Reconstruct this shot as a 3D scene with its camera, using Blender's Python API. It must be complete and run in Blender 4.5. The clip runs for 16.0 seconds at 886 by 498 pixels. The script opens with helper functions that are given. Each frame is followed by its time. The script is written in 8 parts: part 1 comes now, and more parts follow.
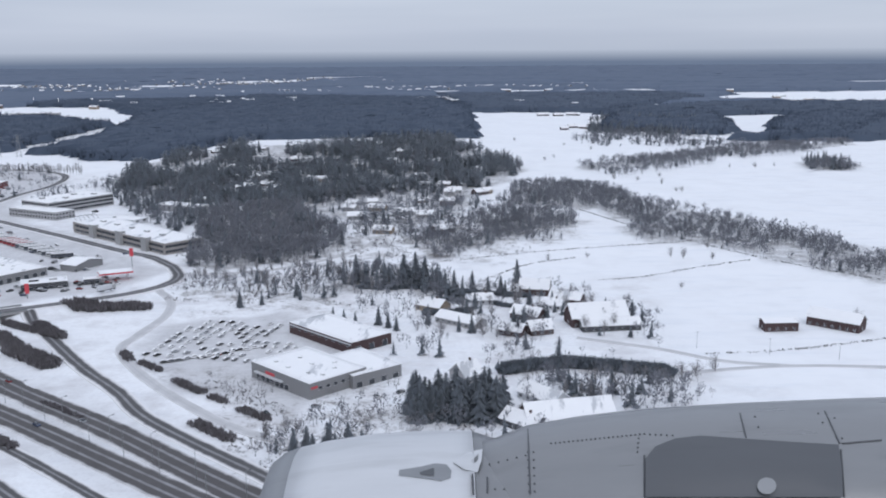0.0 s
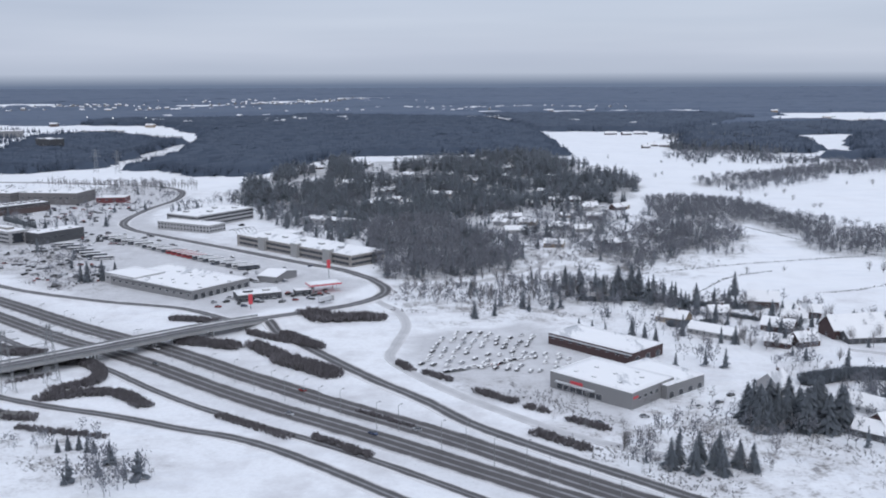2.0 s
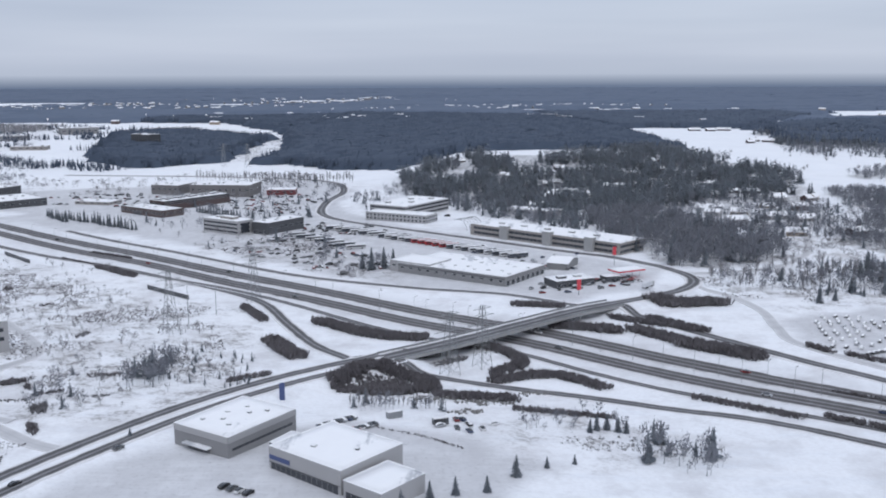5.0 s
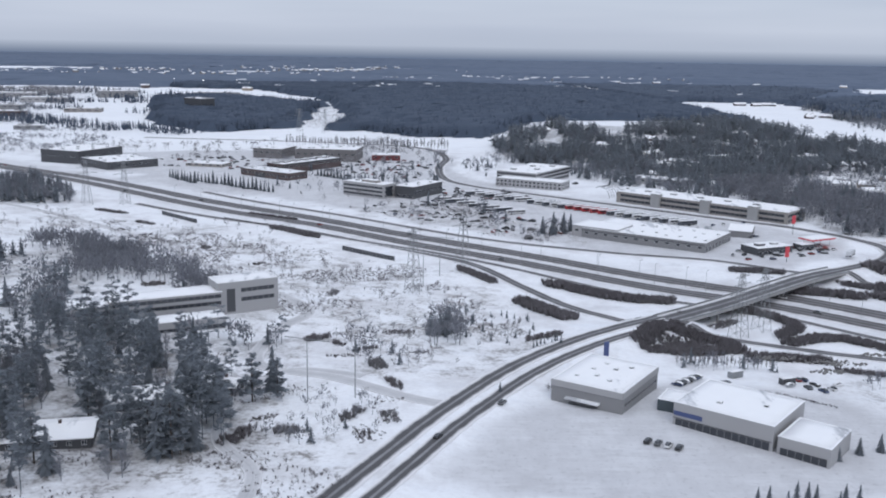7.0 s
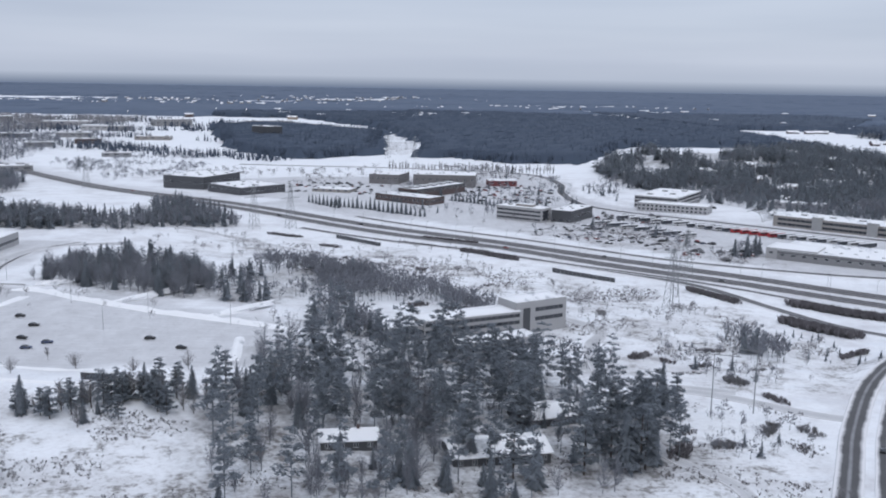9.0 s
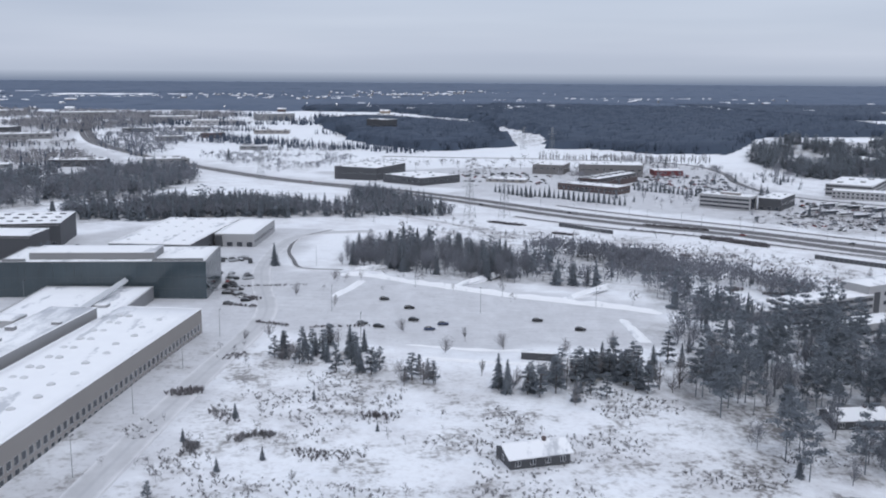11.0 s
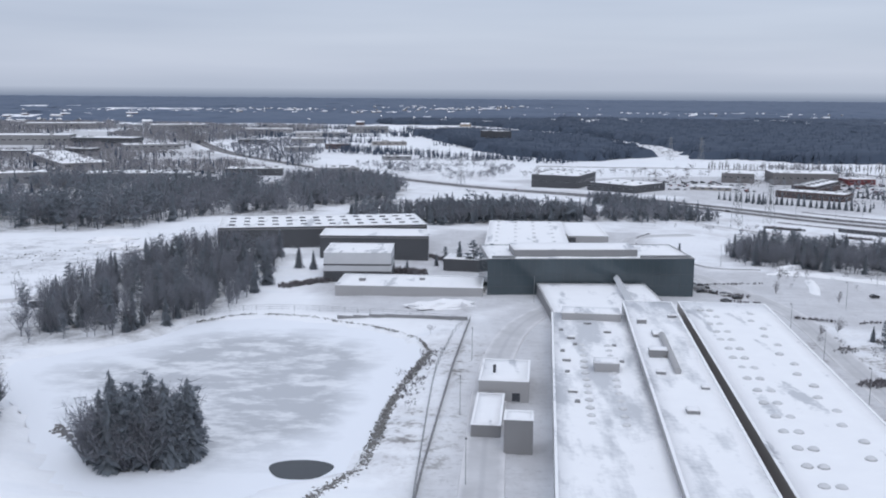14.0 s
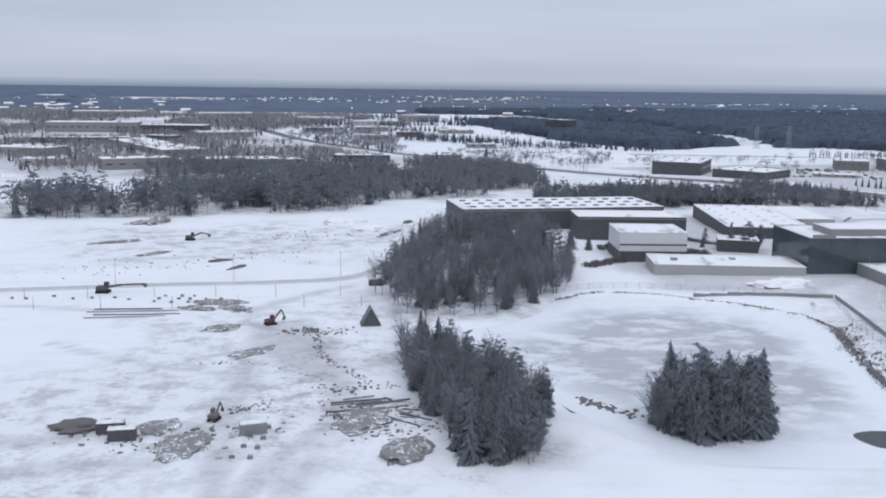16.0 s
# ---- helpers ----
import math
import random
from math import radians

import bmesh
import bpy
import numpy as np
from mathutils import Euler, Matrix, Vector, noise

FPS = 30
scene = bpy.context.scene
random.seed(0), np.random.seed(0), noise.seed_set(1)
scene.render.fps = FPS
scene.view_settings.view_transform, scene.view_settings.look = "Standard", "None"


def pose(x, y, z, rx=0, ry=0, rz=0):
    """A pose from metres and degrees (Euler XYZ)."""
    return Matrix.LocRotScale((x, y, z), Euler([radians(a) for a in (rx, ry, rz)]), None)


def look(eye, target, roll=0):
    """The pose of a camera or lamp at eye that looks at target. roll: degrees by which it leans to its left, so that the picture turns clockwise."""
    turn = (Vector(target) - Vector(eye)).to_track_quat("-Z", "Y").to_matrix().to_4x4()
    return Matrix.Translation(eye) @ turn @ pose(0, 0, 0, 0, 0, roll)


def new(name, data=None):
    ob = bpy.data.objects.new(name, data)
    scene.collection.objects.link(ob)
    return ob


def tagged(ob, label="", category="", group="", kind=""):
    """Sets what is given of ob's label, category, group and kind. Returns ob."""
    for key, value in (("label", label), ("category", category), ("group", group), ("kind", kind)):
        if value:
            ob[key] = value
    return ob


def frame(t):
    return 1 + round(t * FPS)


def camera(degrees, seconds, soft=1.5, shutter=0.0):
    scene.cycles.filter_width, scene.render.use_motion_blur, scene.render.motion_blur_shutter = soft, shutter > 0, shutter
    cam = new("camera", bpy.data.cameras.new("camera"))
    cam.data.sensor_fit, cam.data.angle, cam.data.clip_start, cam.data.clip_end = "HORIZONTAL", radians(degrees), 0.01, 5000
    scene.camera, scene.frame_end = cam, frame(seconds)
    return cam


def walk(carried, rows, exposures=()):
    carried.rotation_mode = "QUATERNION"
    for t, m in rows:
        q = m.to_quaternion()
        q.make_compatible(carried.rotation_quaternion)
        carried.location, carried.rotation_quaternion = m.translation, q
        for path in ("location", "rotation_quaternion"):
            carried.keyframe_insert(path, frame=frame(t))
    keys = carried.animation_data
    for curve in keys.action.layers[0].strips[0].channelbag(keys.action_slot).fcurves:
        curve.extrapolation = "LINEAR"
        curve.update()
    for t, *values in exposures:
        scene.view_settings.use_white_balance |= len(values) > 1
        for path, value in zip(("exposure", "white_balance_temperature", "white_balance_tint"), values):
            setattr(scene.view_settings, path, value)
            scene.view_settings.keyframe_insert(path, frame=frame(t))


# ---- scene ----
cam = camera(49.6, 16.0, 1.95)
# the camera may go 40 m/s at most, so the whole place and the path are built at this share of life size
SCALE = 0.56
# seconds, x, y, z (life size), pitch, roll, yaw
ROWS = [
    (0.0, 0.00, 0.00, 155.00, -11.608, 0.374, 1.335),
    (0.5, -35.19, 0.72, 153.18, -11.359, 0.430, 1.448),
    (1.0, -70.39, 1.40, 151.36, -11.532, 0.300, 1.398),
    (1.5, -105.58, 2.02, 149.54, -10.757, 0.295, 1.518),
    (2.0, -140.77, 2.58, 147.72, -10.318, 0.225, 1.607),
    (2.5, -175.97, 3.10, 145.90, -10.248, 0.187, 1.518),
    (3.0, -211.16, 3.56, 144.08, -10.980, -0.133, 1.577),
    (3.5, -246.36, 3.98, 142.26, -11.178, -0.263, 1.530),
    (4.0, -281.55, 4.35, 140.44, -10.575, -0.128, 1.421),
    (6.5, -457.48, 5.46, 131.36, -10.151, -0.246, -0.108),
    (7.0, -492.66, 5.55, 129.54, -11.850, -0.945, -0.055),
    (7.5, -527.84, 5.59, 127.73, -11.702, -0.871, -0.172),
    (8.0, -563.01, 5.58, 125.91, -10.790, -1.205, -1.166),
    (10.5, -738.81, 4.92, 116.85, -9.856, -0.421, 1.455),
    (11.0, -773.95, 4.67, 115.04, -10.358, -0.404, 1.822),
    (11.5, -809.09, 4.37, 113.23, -9.758, -0.331, 1.815),
    (12.0, -844.22, 4.04, 111.42, -8.773, -0.101, 2.418),
    (12.5, -879.35, 3.67, 109.61, -8.769, -0.026, 2.852),
    (13.0, -914.47, 3.26, 107.80, -9.053, -0.162, 2.636),
    (13.5, -949.58, 2.81, 105.99, -8.859, -0.052, 2.409),
    (14.0, -984.68, 2.32, 104.19, -9.385, -0.444, 1.978),
    (14.5, -1019.78, 1.81, 102.38, -9.194, -0.469, 1.672),
    (15.0, -1054.87, 1.25, 100.57, -8.933, -0.190, 1.959),
    (15.5, -1089.95, 0.66, 98.77, -9.068, -0.429, 1.628),
    (16.0, -1125.02, 0.04, 96.96, -9.866, -0.643, 1.409),
]
walk(cam, [(t, pose(x * SCALE, y * SCALE, z * SCALE, 90 + pitch, roll, yaw)) for t, x, y, z, pitch, roll, yaw in ROWS],
     [(0.0, 0.0), (16.0, 0.0)])

# ---- world: an overcast winter sky over distant land ----
world = bpy.data.worlds.new("overcast")
scene.world = world
world.use_nodes = True
wn, wl = world.node_tree.nodes, world.node_tree.links
wn.clear()


def wnode(kind, **props):
    nd = wn.new(kind)
    for k, v in props.items():
        nd.inputs[k].default_value = v
    return nd


def wmath(op, a, b=0.0, clamp=False):
    nd = wn.new("ShaderNodeMath")
    nd.operation, nd.use_clamp = op, clamp
    for i, v in enumerate((a, b)):
        if isinstance(v, (int, float)):
            nd.inputs[i].default_value = v
        else:
            wl.new(v, nd.inputs[i])
    return nd.outputs[0]


def wmix(fac, a, b):
    nd = wn.new("ShaderNodeMix")
    nd.data_type = "RGBA"
    for i, v in ((0, fac), (6, a), (7, b)):
        if isinstance(v, (int, float)):
            nd.inputs[i].default_value = v
        elif isinstance(v, tuple):
            nd.inputs[i].default_value = (*v, 1)
        else:
            wl.new(v, nd.inputs[i])
    return nd.outputs[2]


tex = wn.new("ShaderNodeTexCoord")
sep = wn.new("ShaderNodeSeparateXYZ")
wl.new(tex.outputs["Generated"], sep.inputs[0])
sky = wn.new("ShaderNodeTexSky")
sky.sky_type, sky.sun_disc = "NISHITA", False
sky.sun_elevation, sky.sun_rotation = radians(14), radians(200)
up = sep.outputs[2]
stretch = wn.new("ShaderNodeMapping")
stretch.inputs["Scale"].default_value = (1.3, 1.3, 17.0)
wl.new(tex.outputs["Generated"], stretch.inputs[0])
cloud = wnode("ShaderNodeTexNoise", Scale=1.6, Detail=3.0, Roughness=0.45)
wl.new(stretch.outputs[0], cloud.inputs["Vector"])
low = wmix(cloud.outputs["Fac"], (0.395, 0.465, 0.625), (0.655, 0.72, 0.87))
haze = wmath("SUBTRACT", 1.0, wmath("MULTIPLY", wmath("ADD", up, 0.006), 36.0, True), True)
low = wmix(wmath("MULTIPLY", haze, 0.55), low, (0.42, 0.485, 0.605))
overcast = wmix(wmath("MULTIPLY", wmath("SUBTRACT", up, 0.10, True), 1.6, True), low, (0.89, 0.98, 1.165))
tint = wn.new("ShaderNodeVectorMath")
tint.operation = "SCALE"
tint.inputs[3].default_value = 0.10
wl.new(sky.outputs[0], tint.inputs[0])
above = wmix(0.9, tint.outputs[0], overcast)
# far land under the horizon: woods with pale clearings, haze painted in as blue
landmap = wn.new("ShaderNodeMapping")
landmap.inputs["Scale"].default_value = (1.0, 1.0, 22.0)
wl.new(tex.outputs["Generated"], landmap.inputs[0])
streak = wnode("ShaderNodeTexNoise", Scale=7.0, Detail=4.0, Roughness=0.6)
wl.new(landmap.outputs[0], streak.inputs["Vector"])
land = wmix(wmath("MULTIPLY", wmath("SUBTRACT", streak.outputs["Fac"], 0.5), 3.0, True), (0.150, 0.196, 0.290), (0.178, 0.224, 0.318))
# soft rim between land and sky, painting the haze at the horizon
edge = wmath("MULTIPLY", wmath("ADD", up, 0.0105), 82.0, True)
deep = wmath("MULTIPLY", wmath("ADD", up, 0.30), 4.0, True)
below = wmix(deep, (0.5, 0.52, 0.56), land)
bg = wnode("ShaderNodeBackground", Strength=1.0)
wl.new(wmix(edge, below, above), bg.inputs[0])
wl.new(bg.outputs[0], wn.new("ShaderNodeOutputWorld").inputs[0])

sun_data = bpy.data.lights.new("sun", "SUN")
sun_data.energy, sun_data.angle, sun_data.color = 0.5, radians(25), (1.0, 0.96, 0.92)
sun = new("sun", sun_data)
sun.matrix_world = look((0, -300, 900), (-260, 420, 0))

# ---- materials ----
class Nodes:
    """A small builder for node materials."""

    def __init__(self, name):
        self.m = bpy.data.materials.new(name)
        self.m.use_nodes = True
        self.n, self.l = self.m.node_tree.nodes, self.m.node_tree.links
        self.b = self.n["Principled BSDF"]
        self.pos = self.n.new("ShaderNodeNewGeometry").outputs["Position"]

    def put(self, sock, v):
        if isinstance(v, (int, float)):
            sock.default_value = v
        elif isinstance(v, tuple):
            sock.default_value = (*v, 1) if len(v) == 3 else v
        else:
            self.l.new(v, sock)

    def noise(self, scale, detail=3.0, rough=0.55, vec=None):
        nd = self.n.new("ShaderNodeTexNoise")
        nd.inputs["Scale"].default_value, nd.inputs["Detail"].default_value, nd.inputs["Roughness"].default_value = scale / SCALE, detail, rough
        self.l.new(vec if vec is not None else self.pos, nd.inputs["Vector"])
        return nd.outputs["Fac"]

    def scaled(self, sx, sy, sz):
        nd = self.n.new("ShaderNodeMapping")
        nd.inputs["Scale"].default_value = (sx, sy, sz)
        self.l.new(self.pos, nd.inputs[0])
        return nd.outputs[0]

    def math(self, op, a, b=0.0, clamp=False):
        nd = self.n.new("ShaderNodeMath")
        nd.operation, nd.use_clamp = op, clamp
        self.put(nd.inputs[0], a), self.put(nd.inputs[1], b)
        return nd.outputs[0]

    def step(self, v, lo, hi):
        """0 below lo, 1 above hi."""
        return self.math("MULTIPLY", self.math("SUBTRACT", v, lo), 1.0 / (hi - lo), True)

    def mix(self, fac, a, b):
        nd = self.n.new("ShaderNodeMix")
        nd.data_type = "RGBA"
        self.put(nd.inputs[0], fac), self.put(nd.inputs[6], a), self.put(nd.inputs[7], b)
        return nd.outputs[2]

    def attr(self, name):
        nd = self.n.new("ShaderNodeAttribute")
        nd.attribute_name = name
        return nd.outputs["Fac"]

    def island(self):
        return self.n.new("ShaderNodeNewGeometry").outputs["Random Per Island"]

    def rand(self):
        return self.n.new("ShaderNodeObjectInfo").outputs["Random"]

    def done(self, colour, rough=0.8, bump=None, strength=0.3, dist=0.1, metal=0.0, spec=0.3):
        self.put(self.b.inputs["Base Color"], colour), self.put(self.b.inputs["Roughness"], rough)
        self.b.inputs["Metallic"].default_value, self.b.inputs["Specular IOR Level"].default_value = metal, spec
        if bump is not None:
            nd = self.n.new("ShaderNodeBump")
            nd.inputs["Strength"].default_value, nd.inputs["Distance"].default_value = strength, dist * SCALE
            self.l.new(bump, nd.inputs["Height"])
            self.l.new(nd.outputs[0], self.b.inputs["Normal"])
        return self.m


def plain(name, colour, rough=0.8, vary=0.18, scale=0.6, metal=0.0, spec=0.3, fine=9.0):
    """Paint, metal or plaster: one colour with grime at two scales."""
    k = Nodes(name)
    a, b = k.noise(scale, 4.0), k.noise(fine, 2.0)
    dark = tuple(c * (1 - vary) for c in colour)
    light = tuple(min(1, c * (1 + vary * 0.6)) for c in colour)
    col = k.mix(k.math("ADD", k.math("MULTIPLY", a, 0.65), k.math("MULTIPLY", b, 0.35)), dark, light)
    return k.done(col, rough, b, 0.12, 0.03, metal, spec)


def foliage(name, dark, light, snow=0.0, grain=0.5, thin_share=0.45):
    k = Nodes(name)
    col = k.mix(k.island(), dark, light)
    n = k.noise(1.3, 2.0)
    col = k.mix(k.math("MULTIPLY", n, grain), col, tuple(c * 0.6 for c in dark))
    col = k.mix(k.math("MULTIPLY", k.step(k.noise(0.016, 4.0, 0.6), 0.35, 0.68), 0.35), col, tuple(c * 0.72 for c in dark))
    if snow:
        col = k.mix(k.math("MULTIPLY", k.step(k.noise(0.45, 3.0), 0.56, 0.66), snow), col, (0.7, 0.72, 0.76))
    m = k.done(col, 0.9, None, 0.4, 0.2, 0.0, 0.15)
    # light also passes through the sprays
    thin, both = k.n.new("ShaderNodeBsdfTranslucent"), k.n.new("ShaderNodeMixShader")
    k.put(thin.inputs["Color"], col)
    both.inputs[0].default_value = thin_share
    out = k.n["Material Output"]
    k.l.new(k.b.outputs[0], both.inputs[1])
    k.l.new(thin.outputs[0], both.inputs[2])
    k.l.new(both.outputs[0], out.inputs["Surface"])
    return m




def snow_ground():
    k = Nodes("snow_ground")
    big, mid, small = k.noise(0.012, 4.0), k.noise(0.11, 5.0, 0.6), k.noise(0.55, 4.0, 0.65)
    drift = k.noise(1.0, 3.0, 0.5, k.scaled(0.03, 0.12, 0.1))
    col = k.mix(big, (0.775, 0.788, 0.82), (0.848, 0.857, 0.878))
    col = k.mix(k.math("MULTIPLY", k.step(drift, 0.52, 0.72), 0.35), col, (0.66, 0.69, 0.745))
    patch = k.step(k.math("ADD", k.math("MULTIPLY", k.noise(0.03, 5.0, 0.65), 0.7), k.math("MULTIPLY", mid, 0.3)), 0.47, 0.64)
    col = k.mix(k.math("MULTIPLY", patch, k.math("ADD", 0.16, k.math("MULTIPLY", k.attr("worn"), 0.62))), col, (0.57, 0.562, 0.578))
    col = k.mix(k.math("MULTIPLY", k.attr("worn"), k.math("MULTIPLY", k.step(small, 0.42, 0.68), 0.30)), col, (0.60, 0.592, 0.605))
    packed, scrub, wood, soil = k.attr("packed"), k.attr("scrub"), k.attr("wood"), k.attr("soil")
    col = k.mix(k.math("MULTIPLY", packed, k.math("ADD", 0.55, k.math("MULTIPLY", mid, 0.5))), col, (0.485, 0.483, 0.50))
    ruts = k.step(k.math("ADD", k.math("MULTIPLY", k.noise(0.05, 5.0, 0.7, k.scaled(1.6, 0.6, 1.0)), 0.6), k.math("MULTIPLY", k.noise(0.5, 4.0, 0.6, k.scaled(0.15, 1.0, 1.0)), 0.4)), 0.46, 0.62)
    col = k.mix(k.math("MULTIPLY", packed, k.math("MULTIPLY", ruts, 0.5)), col, (0.70, 0.705, 0.725))
    col = k.mix(k.math("MULTIPLY", packed, k.math("MULTIPLY", k.step(small, 0.56, 0.70), 0.4)), col, (0.32, 0.32, 0.335))
    tuft = k.step(k.math("ADD", k.math("MULTIPLY", small, 0.6), k.math("MULTIPLY", mid, 0.55)), 0.59, 0.70)
    heath = k.step(k.math("ADD", k.math("MULTIPLY", k.noise(0.035, 4.0, 0.6), 0.65), k.math("MULTIPLY", mid, 0.35)), 0.46, 0.58)
    col = k.mix(k.math("MULTIPLY", k.math("MULTIPLY", heath, scrub), k.math("ADD", 0.10, k.math("MULTIPLY", small, 0.45)), True), col, (0.34, 0.325, 0.325))
    col = k.mix(k.math("MULTIPLY", k.math("MULTIPLY", tuft, k.math("ADD", 0.22, heath), True), k.math("MULTIPLY", scrub, 0.8), True), col, (0.19, 0.178, 0.17))
    # shade under the trees, painted into the ground as a patchy dark floor
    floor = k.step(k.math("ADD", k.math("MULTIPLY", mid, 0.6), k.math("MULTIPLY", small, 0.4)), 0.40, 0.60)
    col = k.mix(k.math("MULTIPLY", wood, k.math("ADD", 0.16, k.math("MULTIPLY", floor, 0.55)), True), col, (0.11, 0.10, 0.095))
    mud = k.step(k.math("ADD", k.math("MULTIPLY", mid, 0.7), k.math("MULTIPLY", small, 0.3)), 0.47, 0.60)
    col = k.mix(k.math("MULTIPLY", soil, k.math("ADD", 0.10, k.math("MULTIPLY", mud, 0.62)), True), col, (0.40, 0.405, 0.42))
    return k.done(col, 0.85, k.math("ADD", mid, k.math("MULTIPLY", small, 0.5)), 0.5, 0.5, 0.0, 0.25)


def snow_roof(name="snow_roof", lo=0.57, hi=0.63):
    k = Nodes(name)
    a, b = k.noise(0.05, 4.0, 0.6, k.scaled(2.2, 0.55, 1.0)), k.noise(0.7, 4.0)
    col = k.mix(k.noise(0.2, 3.0), (0.80, 0.803, 0.822), (0.862, 0.866, 0.878))
    bare = k.step(k.math("ADD", k.math("MULTIPLY", a, 0.85), k.math("MULTIPLY", b, 0.15)), lo, hi)
    col = k.mix(k.math("MULTIPLY", bare, 0.75), col, (0.42, 0.435, 0.465))
    return k.done(col, 0.85, b, 0.35, 0.15)


def asphalt(name, base, snow_edge=0.62, snow_amount=1.0):
    """Wet winter road: dark wheel tracks, slush between them and snow at the edges; 'across' runs from -1 to 1."""
    k = Nodes(name)
    ac = k.math("ABSOLUTE", k.attr("across"))
    n, f = k.noise(0.10, 5.0, 0.65), k.noise(1.2, 4.0)
    streak = k.noise(0.6, 3.0, 0.6, k.scaled(0.25, 0.25, 0.25))
    e = k.step(k.math("ADD", ac, k.math("MULTIPLY", k.math("SUBTRACT", n, 0.5), 0.55)), snow_edge, snow_edge + 0.3)
    wave = k.math("COSINE", k.math("MULTIPLY", k.attr("lane"), 6.2832))
    slush = k.math("MULTIPLY", k.step(k.math("ADD", wave, k.math("MULTIPLY", streak, 0.9)), 0.85, 1.6), 0.6)
    col = k.mix(n, tuple(c * 0.75 for c in base), tuple(c * 1.35 for c in base))
    col = k.mix(slush, col, (0.40, 0.40, 0.42))
    col = k.mix(k.math("MULTIPLY", e, snow_amount), col, (0.70, 0.692, 0.705))
    return k.done(col, k.math("ADD", 0.55, k.math("MULTIPLY", f, 0.3)), f, 0.25, 0.05, 0.0, 0.3)


def ice():
    k = Nodes("pond_ice")
    n, s = k.noise(0.10, 6.0, 0.66, k.scaled(0.8, 1.3, 1)), k.noise(0.5, 4.0)
    m = k.noise(0.02, 3.0)
    rim = k.step(k.math("ADD", k.attr("shore"), k.math("ADD", k.math("MULTIPLY", m, 0.5), k.math("MULTIPLY", n, 0.3))), 0.96, 1.26)
    col = k.mix(k.step(n, 0.47, 0.62), (0.455, 0.468, 0.495), (0.70, 0.71, 0.732))
    col = k.mix(rim, col, (0.78, 0.80, 0.84))
    return k.done(col, 0.6, s, 0.1, 0.05, 0.0, 0.3)


def brushed(name, colour, rough=0.45):
    k = Nodes(name)
    g = k.noise(1.5, 4.0, 0.6, k.scaled(0.6, 4.0, 4.0))
    col = k.mix(g, tuple(c * 0.86 for c in colour), tuple(c * 1.06 for c in colour))
    stain = k.step(k.noise(2.2, 4.0, 0.6, k.scaled(0.5, 2.5, 1.0)), 0.5, 0.7)
    col = k.mix(k.math("MULTIPLY", stain, 0.35), col, tuple(c * 0.62 for c in colour))
    return k.done(col, k.math("ADD", rough - 0.08, k.math("MULTIPLY", g, 0.16)), k.noise(30.0, 2.0), 0.03, 0.002, 0.35, 0.5)


def glass_wall(name, colour, rough=0.12, spec=0.6):
    k = Nodes(name)
    n = k.noise(0.08, 3.0)
    return k.done(k.mix(n, tuple(c * 0.7 for c in colour), tuple(c * 1.3 for c in colour)), rough, k.noise(0.2, 2.0), 0.02, 0.05, 0.0, spec)


M_GROUND, M_ROOF, M_ICE = snow_ground(), snow_roof(), ice()
M_MELT = snow_roof("melting_roof_snow", 0.47, 0.60)
M_MOTORWAY, M_ROAD = asphalt("motorway_asphalt", (0.082, 0.077, 0.079), 0.80), asphalt("road_asphalt", (0.082, 0.080, 0.084), 0.56)
M_TRACK = asphalt("packed_snow_track", (0.48, 0.478, 0.49), 0.7, 0.8)
M_SPRUCE = foliage("spruce_needles", (0.212, 0.238, 0.273), (0.292, 0.323, 0.354), 0.08)
M_PINE = foliage("pine_needles", (0.222, 0.248, 0.282), (0.310, 0.340, 0.368), 0.06)
M_TWIG = foliage("bare_twigs", (0.266, 0.258, 0.269), (0.420, 0.409, 0.420), 0.16)
M_HEDGE = foliage("bare_hedge", (0.222, 0.208, 0.220), (0.344, 0.319, 0.331), 0.10)
# bluish base colour carries the haze lying over the far woods
M_HAZEDWOOD = foliage("hazed_distant_woods", (0.066, 0.086, 0.122), (0.076, 0.097, 0.136), 0.0, 0.15, 0.0)
M_ALDER = foliage("dark_alder_twigs", (0.216, 0.224, 0.252), (0.314, 0.320, 0.350), 0.0, 0.3)
# same forest, paler and bluer: haze of greater distance put into the colour
M_HAZEDHORIZON = foliage("hazed_horizon_woods", (0.110, 0.140, 0.196), (0.124, 0.154, 0.212), 0.0, 0.10, 0.0)
M_BARK = plain("bark", (0.10, 0.082, 0.07), 0.95, 0.35, 1.5)
M_BIRCH = plain("birch_bark", (0.42, 0.40, 0.38), 0.9, 0.4, 1.0)
M_CONCRETE = plain("concrete", (0.36, 0.36, 0.36), 0.9, 0.25, 0.2)
M_PANEL = plain("grey_panel", (0.25, 0.25, 0.256), 0.7, 0.12, 0.1)
M_PALE = plain("pale_panel", (0.385, 0.382, 0.388), 0.7, 0.12, 0.1)
M_BEIGE = plain("beige_panel", (0.30, 0.28, 0.265), 0.8, 0.14, 0.1)
M_DARK = plain("dark_panel", (0.085, 0.088, 0.096), 0.6, 0.25, 0.1)
M_BROWNRED = plain("red_ochre_wood", (0.085, 0.056, 0.057), 0.85, 0.3, 0.5)
M_BRICK = plain("dark_brick", (0.118, 0.090, 0.088), 0.9, 0.25, 0.4)
M_TAUPE = plain("taupe_panel", (0.185, 0.178, 0.180), 0.8, 0.16, 0.2)
M_OCHRE = plain("ochre_plaster", (0.33, 0.27, 0.215), 0.9, 0.15, 0.3)
M_WHITE = plain("white_paint", (0.58, 0.59, 0.61), 0.6, 0.1, 0.3)
